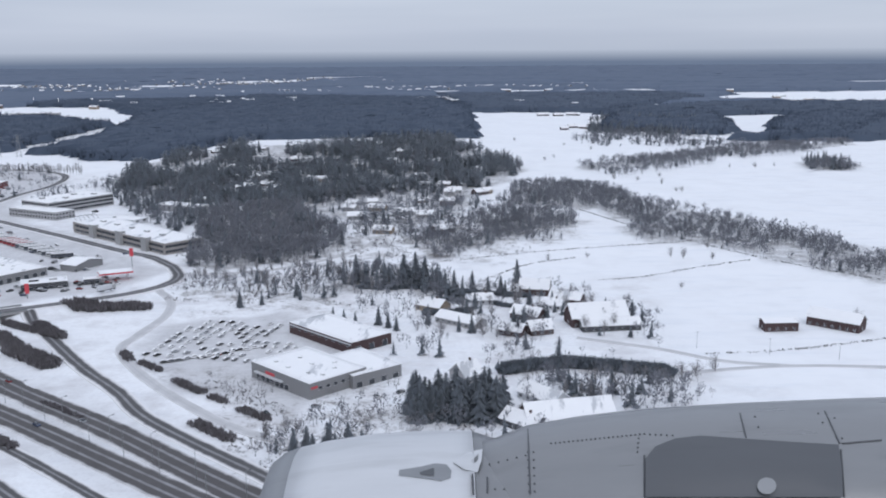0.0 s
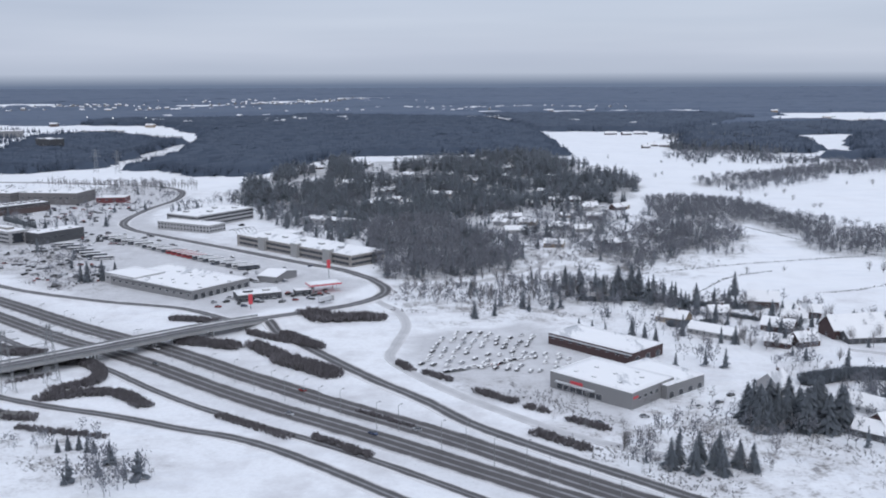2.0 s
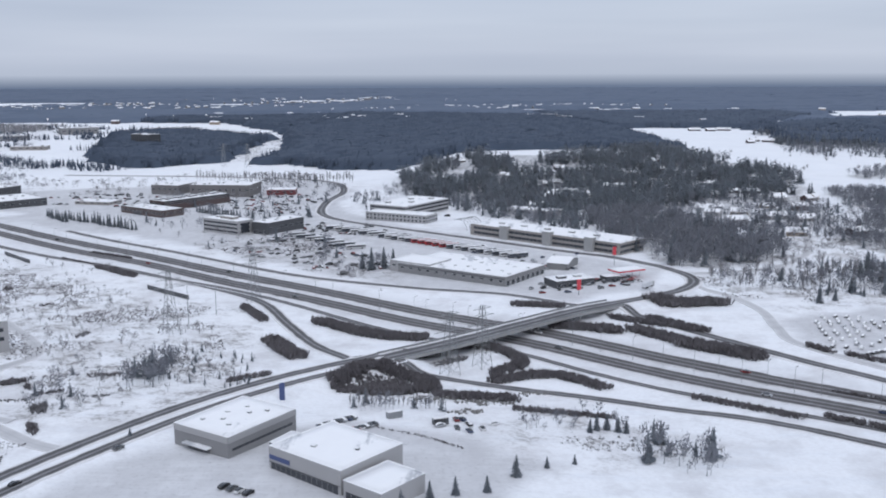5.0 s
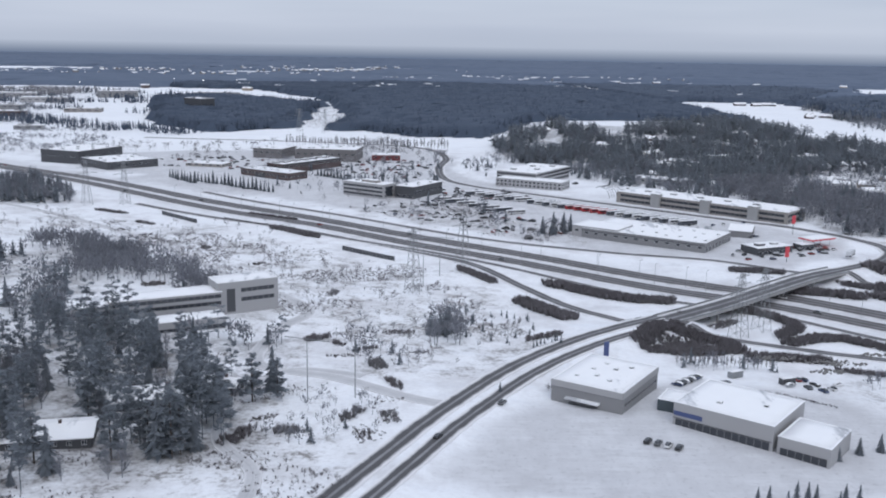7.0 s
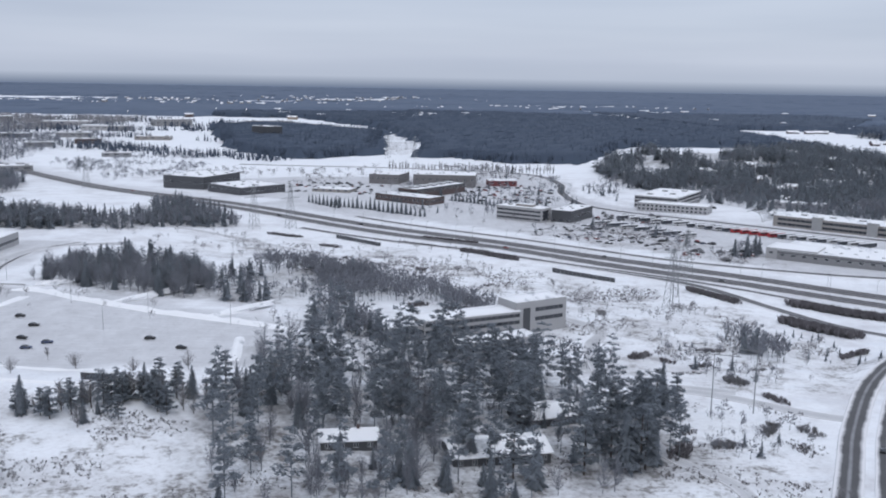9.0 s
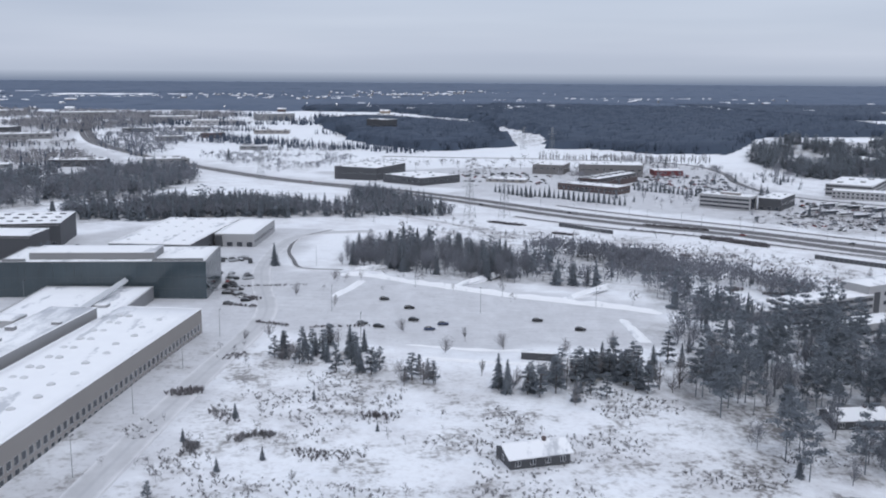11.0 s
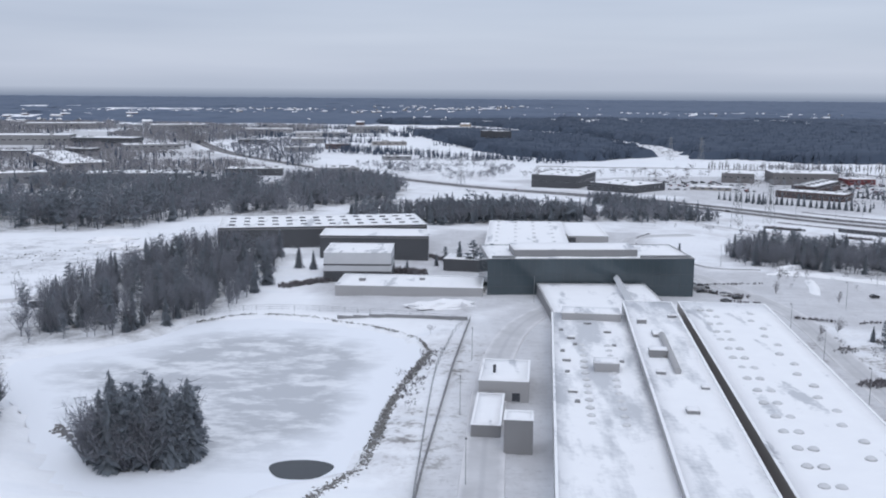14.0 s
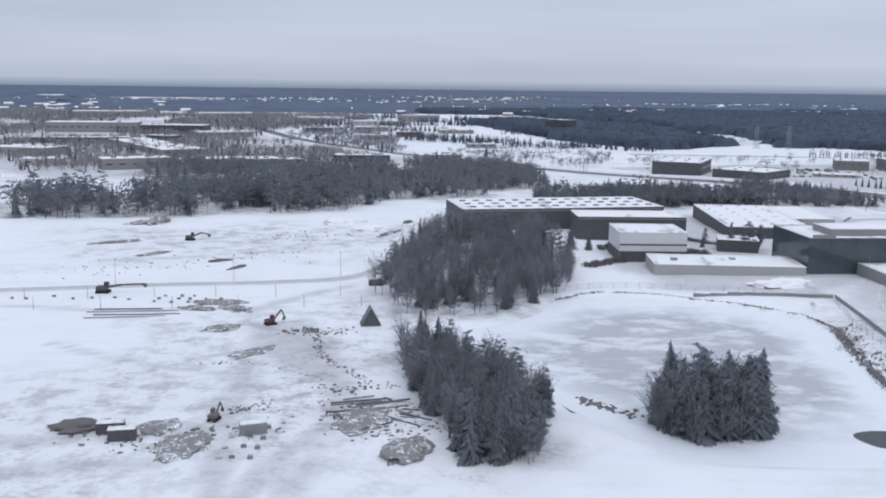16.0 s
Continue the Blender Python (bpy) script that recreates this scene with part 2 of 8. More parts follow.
M_BLUE = plain("blue_panel", (0.075, 0.10, 0.22), 0.5, 0.15, 0.3)
M_SIGNRED = plain("red_sign", (0.62, 0.08, 0.10), 0.4, 0.1, 0.5)
M_WINDOW = glass_wall("window_glass", (0.045, 0.05, 0.06))
M_CURTAIN = glass_wall("curtain_glass", (0.060, 0.080, 0.092), 0.10, 0.5)
M_STEEL = plain("galvanised_steel", (0.30, 0.31, 0.32), 0.5, 0.2, 0.8, 0.6)
M_RUBBER = plain("tyre_rubber", (0.03, 0.03, 0.03), 0.9, 0.3, 4.0)
M_SOIL = plain("frozen_soil", (0.16, 0.153, 0.152), 0.95, 0.4, 0.5)
def patchy(name, soil):
    """Bare ground broken by patches of lying snow."""
    k = Nodes(name)
    n = k.math("ADD", k.math("MULTIPLY", k.noise(0.35, 4.0, 0.65), 0.6), k.math("MULTIPLY", k.noise(1.4, 3.0), 0.4))
    col = k.mix(k.noise(0.9, 4.0), tuple(q * 0.75 for q in soil), tuple(q * 1.25 for q in soil))
    return k.done(k.mix(k.step(n, 0.53, 0.60), col, (0.74, 0.76, 0.80)), 0.95, n, 0.5, 0.3)


M_PATCHY = patchy("snow_patched_soil", (0.24, 0.235, 0.235))
M_STONE = plain("broken_stone", (0.20, 0.195, 0.19), 0.95, 0.4, 0.6)
M_REDWALL = plain("red_sheet_wall", (0.17, 0.055, 0.06), 0.7, 0.2, 0.4)
M_DOME = plain("frosted_dome", (0.62, 0.625, 0.64), 0.6, 0.3, 0.4)
M_ORANGE = plain("orange_paint", (0.34, 0.17, 0.10), 0.6, 0.2, 0.8)


# ---- shape helpers ----
def link_mesh(name, verts, faces, mats, parent=None, label=""):
    me = bpy.data.meshes.new(name)
    me.from_pydata(verts, [], faces)
    for m in mats if isinstance(mats, (list, tuple)) else [mats]:
        me.materials.append(m)
    me.update()
    ob = new(name, me)
    if parent is not None:
        ob.parent = parent
    if label:
        ob["label"] = label
    return ob


def fast_mesh(name, verts, tris, mat):
    """One mesh from arrays of places and triangles."""
    me = bpy.data.meshes.new(name)
    me.vertices.add(len(verts))
    me.vertices.foreach_set("co", np.asarray(verts, np.float32).ravel())
    me.loops.add(3 * len(tris))
    me.loops.foreach_set("vertex_index", np.asarray(tris, np.int32).ravel())
    me.polygons.add(len(tris))
    me.polygons.foreach_set("loop_start", np.arange(0, 3 * len(tris), 3, dtype=np.int32))
    me.polygons.foreach_set("loop_total", np.full(len(tris), 3, np.int32))
    me.materials.append(mat)
    me.update(calc_edges=True)
    return me


def part(name, bm, mat, parent=None, label=""):
    me = bpy.data.meshes.new(name)
    bm.to_mesh(me)
    bm.free()
    for m in mat if isinstance(mat, (list, tuple)) else [mat]:
        me.materials.append(m)
    ob = new(name, me)
    if parent is not None:
        ob.parent = parent
    if label:
        ob["label"] = label
    return ob


def share(name, me, parent, m, label=""):
    ob = new(name, me)
    if parent is not None:
        ob.parent = parent
    ob.matrix_basis = m
    if label:
        ob["label"] = label
    return ob


def box(bm, x0, x1, y0, y1, z0, z1, mi=0, bevel=0.0):
    r = bmesh.ops.create_cube(bm, size=1.0, matrix=Matrix.LocRotScale(((x0 + x1) / 2, (y0 + y1) / 2, (z0 + z1) / 2), None, (x1 - x0, y1 - y0, z1 - z0)))
    fs = {f for v in r["verts"] for f in v.link_faces}
    for f in fs:
        f.material_index = mi
    if bevel:
        bmesh.ops.bevel(bm, geom=list({e for v in r["verts"] for e in v.link_edges}), offset=bevel, segments=1, affect="EDGES")
    return r["verts"]


def beam(bm, a, b, w, sides=4):
    """A straight bar from a to b."""
    a, b = Vector(a), Vector(b)
    q = (b - a).to_track_quat("Z", "Y")
    bmesh.ops.create_cone(bm, cap_ends=True, segments=sides, radius1=w, radius2=w, depth=(b - a).length, matrix=Matrix.LocRotScale((a + b) / 2, q, None))


def thing(name, m, label, category, group=""):
    ob = new(name)
    ob.empty_display_size = 0.5
    ob.matrix_basis = m
    return tagged(ob, label, category, group)


# ---- the lie of the land ----
# x, y, height of the ground
LEVELS = [(-182, 486, 3), (-120, 426, 2.5), (-20, 440, 3), (40, 560, 3), (-260, 640, 4), (-285, 560, 3.5), (-470, 960, 3), (-384, 700, 3), (-215, 1432, 24), (21, 1982, 15), (196, 1806, 14), (102, 882, 7), (-450, 491, 0.5), (-438, 414, 4.5), (-503, 330, 10), (-539, 448, 6.5)]
LEVELS += [(-532, 580, 0), (-400, 510, 0), (-700, 735, 0), (-260, 420, 0), (-420, 310, 9.5), (-811, 410, 17.5), (-740, 373, 16.5), (-960, 340, 19), (-1095, 1271, 1), (-944, 1147, 1), (-1484, 1248, 2), (-1188, 307, 17), (-1259, 474, 16), (-1160, 200, 18.5), (-905, 639, 11), (-1127, 522, 17)]
LV = np.array(LEVELS, float)
POND_Z = 15.8
POND = [(-1134, 300), (-1101, 330), (-1091, 354), (-1068, 366), (-1036, 357), (-1010, 338), (-1001, 318), (-1006, 290), (-1010, 258), (-1013, 216), (-1040, 196), (-1075, 200), (-1094, 226), (-1108, 250), (-1128, 275)]


def raw_height(x, y):
    x, y = np.asarray(x, float), np.asarray(y, float)
    num, den = np.zeros(np.broadcast(x, y).shape), np.zeros(np.broadcast(x, y).shape)
    for a, b, c in LV:
        w = ((x - a) ** 2 + (y - b) ** 2 + 900.0) ** -1.5
        num, den = num + w * c, den + w
    k = np.clip((y - 4500) / 4000, 0, 1)
    return num / den + 12 * k * k * (3 - 2 * k)


def inside(poly, x, y):
    x, y = np.asarray(x, float), np.asarray(y, float)
    hit = np.zeros(np.broadcast(x, y).shape, bool)
    for (ax, ay), (bx, by) in zip(poly, poly[1:] + poly[:1]):
        if ay != by:
            hit ^= ((ay > y) != (by > y)) & (x < (bx - ax) * (y - ay) / (by - ay) + ax)
    return hit


def edge_distance(poly, x, y, closed=True):
    best = np.full(np.broadcast(x, y).shape, 1e9)
    for (ax, ay), (bx, by) in zip(poly, poly[1:] + (poly[:1] if closed else [])):
        dx, dy = bx - ax, by - ay
        s = np.clip(((x - ax) * dx + (y - ay) * dy) / (dx * dx + dy * dy), 0, 1)
        best = np.minimum(best, np.hypot(x - ax - s * dx, y - ay - s * dy))
    return best


def smooth_line(pts, step=4.0):
    """A curve through the points, evenly stepped."""
    p = np.array(pts, float)
    p = np.vstack([2 * p[0] - p[1], p, 2 * p[-1] - p[-2]])
    out = []
    for i in range(1, len(p) - 2):
        n = max(2, int(np.linalg.norm(p[i + 1][:2] - p[i][:2]) / step))
        for s in np.arange(n) / n:
            out.append(0.5 * (2 * p[i] + (p[i + 1] - p[i - 1]) * s + (2 * p[i - 1] - 5 * p[i] + 4 * p[i + 1] - p[i + 2]) * s ** 2
                              + (3 * p[i] - p[i - 1] - 3 * p[i + 1] + p[i + 2]) * s ** 3))
    out.append(p[-2])
    return np.array(out)


# roads that climb to the bridge: x, y, level of the surface
APPROACH_SOUTH = [(-520, 235, 10.5), (-503, 272, 10.4), (-487, 306, 10.2), (-459, 356, 9.6), (-426, 398, 8.8), (-386, 434, 8.1)]
BRIDGE = [(-386, 434, 8.1), (-365, 452, 8.0), (-345, 470, 8.0), (-318, 496, 8.0), (-288, 524, 8.0), (-262, 544, 7.8)]
APPROACH_NORTH = [(-262, 544, 7.8), (-240, 562, 7.0), (-216, 586, 5.6), (-200, 614, 4.8), (-199, 642, 4.4), (-212, 672, 4.2)]
BANKS = [(smooth_line(APPROACH_SOUTH, 6), 10.5), (smooth_line(APPROACH_NORTH, 6), 7.0)]


def height(x, y):
    x, y = np.broadcast_arrays(np.asarray(x, float), np.asarray(y, float))
    z = raw_height(x, y)
    for line, half in BANKS:
        near = (x > line[:, 0].min() - 50) & (x < line[:, 0].max() + 50) & (y > line[:, 1].min() - 50) & (y < line[:, 1].max() + 50)
        if near.any():
            xs, ys = x[near], y[near]
            d = np.hypot(xs[:, None] - line[:, 0], ys[:, None] - line[:, 1])
            k = d.argmin(1)
            z[near] = np.maximum(z[near], line[k, 2] - 0.25 - 0.45 * np.maximum(d[np.arange(len(k)), k] - half, 0))
    near = (x > -1180) & (x < -960) & (y > 160) & (y < 400)
    if near.any():
        xs, ys, zs = x[near], y[near], z[near]
        d, wet = edge_distance(POND, xs, ys), inside(POND, xs, ys)
        sink = np.where(wet, POND_Z - 1.2, np.maximum(np.minimum(zs, POND_Z + 0.4 + 0.22 * d), POND_Z + 0.2))
        z[near] = np.where(wet | (d < 12), sink, zs)
    return z


def hz(x, y):
    return float(height(np.array([x]), np.array([y]))[0])


def value_noise(x, y, cell, seed=0):
    """Smooth noise from 0 to 1 over the plan."""
    r = np.random.default_rng(100 + seed).random((64, 64))
    u, v = np.asarray(x) / cell, np.asarray(y) / cell
    i, j = np.floor(u).astype(int), np.floor(v).astype(int)
    a, b = u - i, v - j
    a, b = a * a * (3 - 2 * a), b * b * (3 - 2 * b)
    g = lambda p, q: r[p % 64, q % 64]
    return (g(i, j) * (1 - a) + g(i + 1, j) * a) * (1 - b) + (g(i, j + 1) * (1 - a) + g(i + 1, j + 1) * a) * b


# ---- areas of the plan ----
WOODS = {}
WOODS["oak"] = [(-200, 668), (-150, 672), (-112, 702), (-92, 760), (-128, 845), (-170, 940), (-236, 900), (-228, 800), (-215, 720)]
WOODS["hill"] = [(-410, 1079), (-435, 1273), (-324, 1400), (-200, 1385), (-40, 1540), (40, 1300), (72, 1204), (24, 1027), (-12, 850), (-92, 834), (-150, 900), (-236, 960), (-300, 1010)]
WOODS["ridge"] = [(-660, 1440), (-590, 1400), (-537, 1325), (-430, 1300), (-370, 1415), (-337, 1490), (-170, 1505), (20, 1570), (10, 2282), (-85, 3000), (-702, 3300), (-800, 2400), (-700, 1960), (-640, 1640)]
WOODS["knoll"] = [(-985, 1640), (-900, 1480), (-817, 1415), (-722, 1480), (-735, 1990), (-800, 2040), (-990, 2250), (-1120, 2150)]
WOODS["behind_knoll"] = [(-1260, 2740), (-1000, 2690), (-800, 2320), (-705, 2300), (-690, 2950), (-715, 3120), (-1000, 3020), (-1260, 2960)]
WOODS["pines_near"] = [(-692, 392), (-684, 405), (-660, 345), (-590, 318), (-560, 310), (-556, 268), (-620, 240), (-690, 236), (-704, 290), (-698, 345)]
WOODS["pines_far"] = [(-690, 470), (-684, 410), (-650, 375), (-600, 385), (-560, 372), (-556, 395), (-600, 402), (-650, 400), (-668, 440), (-680, 490)]
WOODS["grove"] = [(-843, 502), (-813, 484), (-783, 468), (-753, 460), (-742, 480), (-760, 530), (-785, 560), (-815, 570), (-842, 548)]
WOODS["grove_low"] = [(-746, 470), (-722, 452), (-706, 462), (-688, 500), (-660, 545), (-690, 590), (-748, 540)]
WOODS["shore"] = [(-1141, 316), (-1115, 328), (-1095, 352), (-1082, 372), (-1078, 425), (-1085, 500), (-1140, 505), (-1150, 446), (-1160, 360)]
WOODS["shore_south"] = [(-1144, 276), (-1132, 274), (-1114, 250), (-1104, 222), (-1108, 190), (-1124, 190), (-1138, 235)]
WOODS["island"] = [(-1079, 217), (-1067, 210), (-1054, 215), (-1052, 227), (-1062, 234), (-1077, 231)]
WOODS["belt_west"] = [(-1420, 545), (-1331, 556), (-1268, 570), (-1200, 600), (-1180, 660), (-1250, 700), (-1330, 690), (-1430, 660)]
WOODS["belt"] = [(-1230, 742), (-1190, 660), (-1120, 690), (-1065, 868), (-1050, 960), (-1090, 1080), (-1160, 1120), (-1240, 980), (-1300, 860)]
WOODS["belt_row"] = [(-1073, 668), (-1009, 658), (-959, 690), (-909, 706), (-895, 745), (-915, 766), (-998, 770), (-1040, 730)]
WOODS["stream"] = [(90, 1060), (120, 1030), (180, 860), (240, 760), (300, 640), (420, 520), (440, 560), (330, 700), (270, 800), (210, 900), (150, 1070)]
WOODS["bank"] = [(-19, 700), (34, 770), (93, 800), (100, 890), (40, 900), (-10, 830), (-50, 760)]
WOODS["river"] = [(150, 1190), (220, 1240), (300, 1300), (420, 1400), (600, 1500), (590, 1540), (400, 1450), (290, 1350), (200, 1290), (140, 1230)]
WOODS["farm"] = [(215, 1700), (260, 1660), (330, 1620), (420, 1640), (360, 1720), (280, 1840), (230, 1830)]
WOODS["farmlane"] = [(250, 2000), (330, 1960), (430, 1900), (470, 1960), (380, 2060), (280, 2080)]
WOODS["village"] = [(-40, 470), (30, 455), (100, 470), (112, 540), (90, 600), (20, 620), (-60, 600), (-70, 560), (-20, 500)]
WOODS["village_west"] = [(-190, 600), (-110, 575), (-60, 600), (-10, 640), (-40, 690), (-110, 660), (-190, 640)]
WOODS["garden"] = [(-95, 345), (-50, 400), (0, 415), (60, 420), (115, 440), (112, 420), (70, 350), (20, 360), (-30, 365), (-70, 330)]
WOODS["copse"] = [(430, 1192), (484, 1190), (500, 1270), (440, 1270)]
WOODS["far_east"] = [(420, 1560), (629, 1560), (980, 1650), (1500, 1900), (1500, 2600), (800, 2700), (500, 2500), (300, 2200), (330, 2080), (720, 2200), (600, 1700)]
WOODS["far_middle"] = [(20, 2300), (330, 2250), (480, 2600), (740, 3000), (700, 3300), (-100, 3300)]
WOODS["stream_north"] = [(51, 1069), (113, 1090), (163, 1003), (182, 862), (180, 807), (149, 819), (127, 910), (75, 928), (41, 912)]
WOODS["stream_south"] = [(138, 814), (185, 828), (232, 821), (270, 761), (302, 680), (380, 600), (360, 560), (277, 622), (245, 655), (214, 710), (175, 760), (134, 760)]
WOODS["lane_wood"] = [(157, 1184), (204, 1263), (298, 1356), (397, 1427), (489, 1507), (520, 1400), (468, 1372), (369, 1305), (273, 1217), (188, 1139)]
WOODS["farm_wood"] = [(159, 1543), (235, 1705), (309, 1624), (421, 1549), (470, 1480), (403, 1440), (282, 1468), (225, 1434)]
WOODS["east_wood"] = [(471, 1507), (560, 1800), (627, 1979), (858, 2260), (900, 2066), (669, 1653)]
WOODS["farm_back"] = [(240, 1741), (321, 2159), (559, 2262), (506, 1827), (437, 1646), (353, 1701)]
WOODS["dark_row"] = [(-94, 606), (-84, 652), (-48, 640), (-17, 628), (8, 566), (-9, 572), (-45, 600)]
WOODS["office_wood"] = [(-710, 495), (-743, 585), (-715, 596), (-680, 575), (-636, 536), (-600, 504), (-603, 464), (-644, 479), (-687, 481)]
WOODS["motorway_wood"] = [(-832, 737), (-888, 861), (-869, 889), (-806, 818), (-787, 767)]
WOODS["west_mixed"] = [(-1273, 580), (-1458, 939), (-1392, 1034), (-1261, 965), (-1145, 842), (-1063, 938), (-1052, 807), (-1138, 712), (-1219, 620)]
WOODS["warehouse_wood"] = [(-1055, 645), (-1080, 714), (-1026, 746), (-975, 775), (-923, 760), (-907, 690), (-961, 696), (-1007, 660)]
WOODS["works_row"] = [(-929, 700), (-897, 760), (-838, 812), (-805, 780), (-855, 705)]
WOODS["pines_mid"] = [(-641, 315), (-669, 378), (-652, 403), (-614, 392), (-590, 368), (-564, 338), (-556, 325), (-562, 280), (-570, 275), (-615, 257)]
FIELDS_FAR = [[(745, 3094), (1175, 3500), (1700, 3500), (1500, 2700), (1188, 2770), (771, 2798)]]
# x from, x to, y from, y to of fields near the horizon
for q0, q1, r0, r1 in ((-1500, -1180, 4080, 4640), (-2400, -1690, 4640, 4880), (-920, -514, 5420, 5900), (-112, 140, 4290, 4450), (294, 490, 4370, 4530), (-2800, -2200, 4010, 4850), (-2080, -1620, 4120, 4420),
                       (-1150, -840, 4600, 5250), (-265, 200, 3960, 4045), (-2700, -2100, 3190, 3520), (860, 1060, 4260, 4400), (-3400, -2900, 4700, 5300), (-500, -250, 4700, 4900), (1700, 2300, 4300, 4700)):
    FIELDS_FAR.append([(q0, r0), (q1, r0 + 40), (q1 + 60, r1), (q0 - 40, r1 - 50)])
SCRUB = []
SCRUB.append([(-560, 400), (-500, 345), (-440, 400), (-470, 470), (-500, 560), (-620, 640), (-720, 700), (-800, 720), (-760, 620), (-640, 500)])
SCRUB.append([(-860, 340), (-803, 320), (-720, 300), (-600, 250), (-640, 180), (-870, 180), (-872, 320)])
SCRUB.append([(-200, 640), (-110, 600), (-60, 560), (-120, 560), (-190, 580)])
SCRUB.append([(-130, 440), (-20, 400), (60, 300), (-60, 300), (-95, 350)])
SCRUB.append([(-560, 400), (-560, 340), (-500, 320), (-520, 240), (-620, 220), (-620, 330)])
SCRUB.append([(-120, 700), (40, 700), (110, 860), (60, 900), (-90, 830)])
SCRUB.append([(-1008, 335), (-990, 350), (-998, 290), (-1000, 216), (-1012, 216), (-1010, 290)])
SCRUB.append([(-730, 1480), (-600, 1440), (-650, 1640), (-700, 2000), (-800, 2040)])
SCRUB.append([(-1170, 240), (-1130, 290), (-1150, 320), (-1160, 210), (-1130, 180)])
SCRUB.append([(-318, 340), (-310, 372), (-270, 366), (-255, 330), (-290, 320)])
SCRUB.append([(-567, 761), (-482, 830), (-393, 654), (-423, 628), (-515, 714)])
SCRUB.append([(-133, 837), (-34, 870), (44, 986), (104, 1004), (95, 820), (15, 734), (-39, 769)])
SCRUB.append([(-720, 580), (-600, 520), (-560, 600), (-700, 700)])
PACKED = []
PACKED.append([(-1480, 820), (-1300, 1000), (-1260, 1300), (-1500, 1500), (-1750, 1100)])
PACKED.append([(-667, 1127), (-578, 1298), (-473, 1131), (-491, 914), (-572, 844), (-660, 824), (-800, 900)])
PACKED.append([(-2300, 1350), (-1650, 1000), (-1400, 950), (-1200, 1020), (-1180, 1180), (-1450, 1600), (-1600, 2100), (-2300, 2300)])
PACKED.append([(-215, 660), (-300, 760), (-420, 880), (-480, 1000), (-640, 1000), (-680, 850), (-560, 760), (-400, 620), (-280, 570), (-230, 600)])
PACKED.append([(-960, 1120), (-840, 960), (-700, 900), (-560, 1090), (-600, 1180), (-800, 1170)])
PACKED.append([(-172, 478), (-178, 520), (-110, 552), (-70, 520), (-60, 470), (-75, 385), (-135, 424)])
PACKED.append([(-430, 820), (-330, 780), (-250, 690), (-250, 640), (-300, 660), (-400, 690), (-520, 800)])
PACKED.append([(-868, 484), (-825, 476), (-694, 420), (-698, 355), (-760, 340), (-830, 345), (-880, 400)])
PACKED.append([(-900, 470), (-890, 350), (-878, 180), (-858, 180), (-856, 340), (-860, 480)])
PACKED.append([(-960, 395), (-985, 345), (-995, 200), (-968, 190), (-955, 340)])
PACKED.append([(-1188, 306), (-1176, 307), (-1166, 272), (-1152, 247), (-1151, 216), (-1155, 186), (-1158, 177), (-1157, 224), (-1163, 243), (-1178, 265), (-1187, 290)])
PACKED.append([(-478, 300), (-440, 330), (-390, 348), (-340, 340), (-318, 316), (-350, 262), (-440, 240), (-490, 262)])
WORN = [[(-1683, 2466), (-1269, 2330), (-1202, 1554), (-1218, 1265), (-1339, 1373), (-1440, 1650)], [(-1010, 150), (-300, 180), (-60, 260), (110, 400), (100, 620), (-40, 650), (-60, 780), (-250, 900), (-420, 1180), (-900, 1200), (-1250, 1330), (-1700, 1300), (-1900, 900), (-1500, 700), (-1100, 640), (-1000, 420)]]
PACKED.append([(-1050, 370), (-985, 360), (-960, 395), (-885, 400), (-870, 480), (-880, 640), (-1000, 640), (-1060, 480)])
PACKED.append([(-560, 765), (-484, 830), (-380, 800), (-300, 700), (-330, 620), (-425, 635), (-515, 715)])
SOIL = [[(-1234, 226), (-1199, 236), (-1178, 236), (-1164, 196), (-1168, 165), (-1190, 160), (-1225, 175)], [(-1235, 290), (-1170, 330), (-1150, 260), (-1120, 200), (-1160, 150), (-1260, 150)], [(-1300, 420), (-1160, 440), (-1150, 540), (-1330, 520)]]


def area_mask(polys, x, y, soft=10.0, seed=0):
    m = np.zeros(np.broadcast(x, y).shape)
    wob = (value_noise(x, y, 22, seed) - 0.5) * soft * 1.6
    for p in polys:
        px, py = [a for a, b in p], [b for a, b in p]
        near = (x > min(px) - 40) & (x < max(px) + 40) & (y > min(py) - 40) & (y < max(py) + 40)
        if near.any():
            xs, ys = x[near], y[near]
            d = edge_distance(p, xs, ys) * np.where(inside(p, xs, ys), 1, -1) + wob[near]
            m[near] = np.maximum(m[near], np.clip(d / soft + 0.5, 0, 1))
    return m


def axis(marks):
    """Coordinates from (start, end, step) stretches."""
    return np.concatenate([np.arange(a, b, s) for a, b, s in marks] + [[marks[-1][1]]])


gx = axis([(-7000, -2400, 110), (-2400, -1420, 16), (-1420, -1310, 6), (-1310, -1120, 3.5), (-1120, 260, 6), (260, 900, 14), (900, 6200, 110)])
gy = axis([(-500, 140, 40), (140, 400, 3.5), (400, 760, 6), (760, 1500, 11), (1500, 2600, 22), (2600, 4600, 60), (4600, 8700, 120)])
GX, GY = np.meshgrid(gx, gy)
GZ = height(GX, GY)
GZ = GZ + (value_noise(GX, GY, 18, 1) - 0.5) * 0.35 + (value_noise(GX, GY, 7, 2) - 0.5) * 0.18
nx, ny = len(gx), len(gy)
idx = np.arange(nx * ny).reshape(ny, nx)
a, b, c, d = idx[:-1, :-1].ravel(), idx[:-1, 1:].ravel(), idx[1:, 1:].ravel(), idx[1:, :-1].ravel()
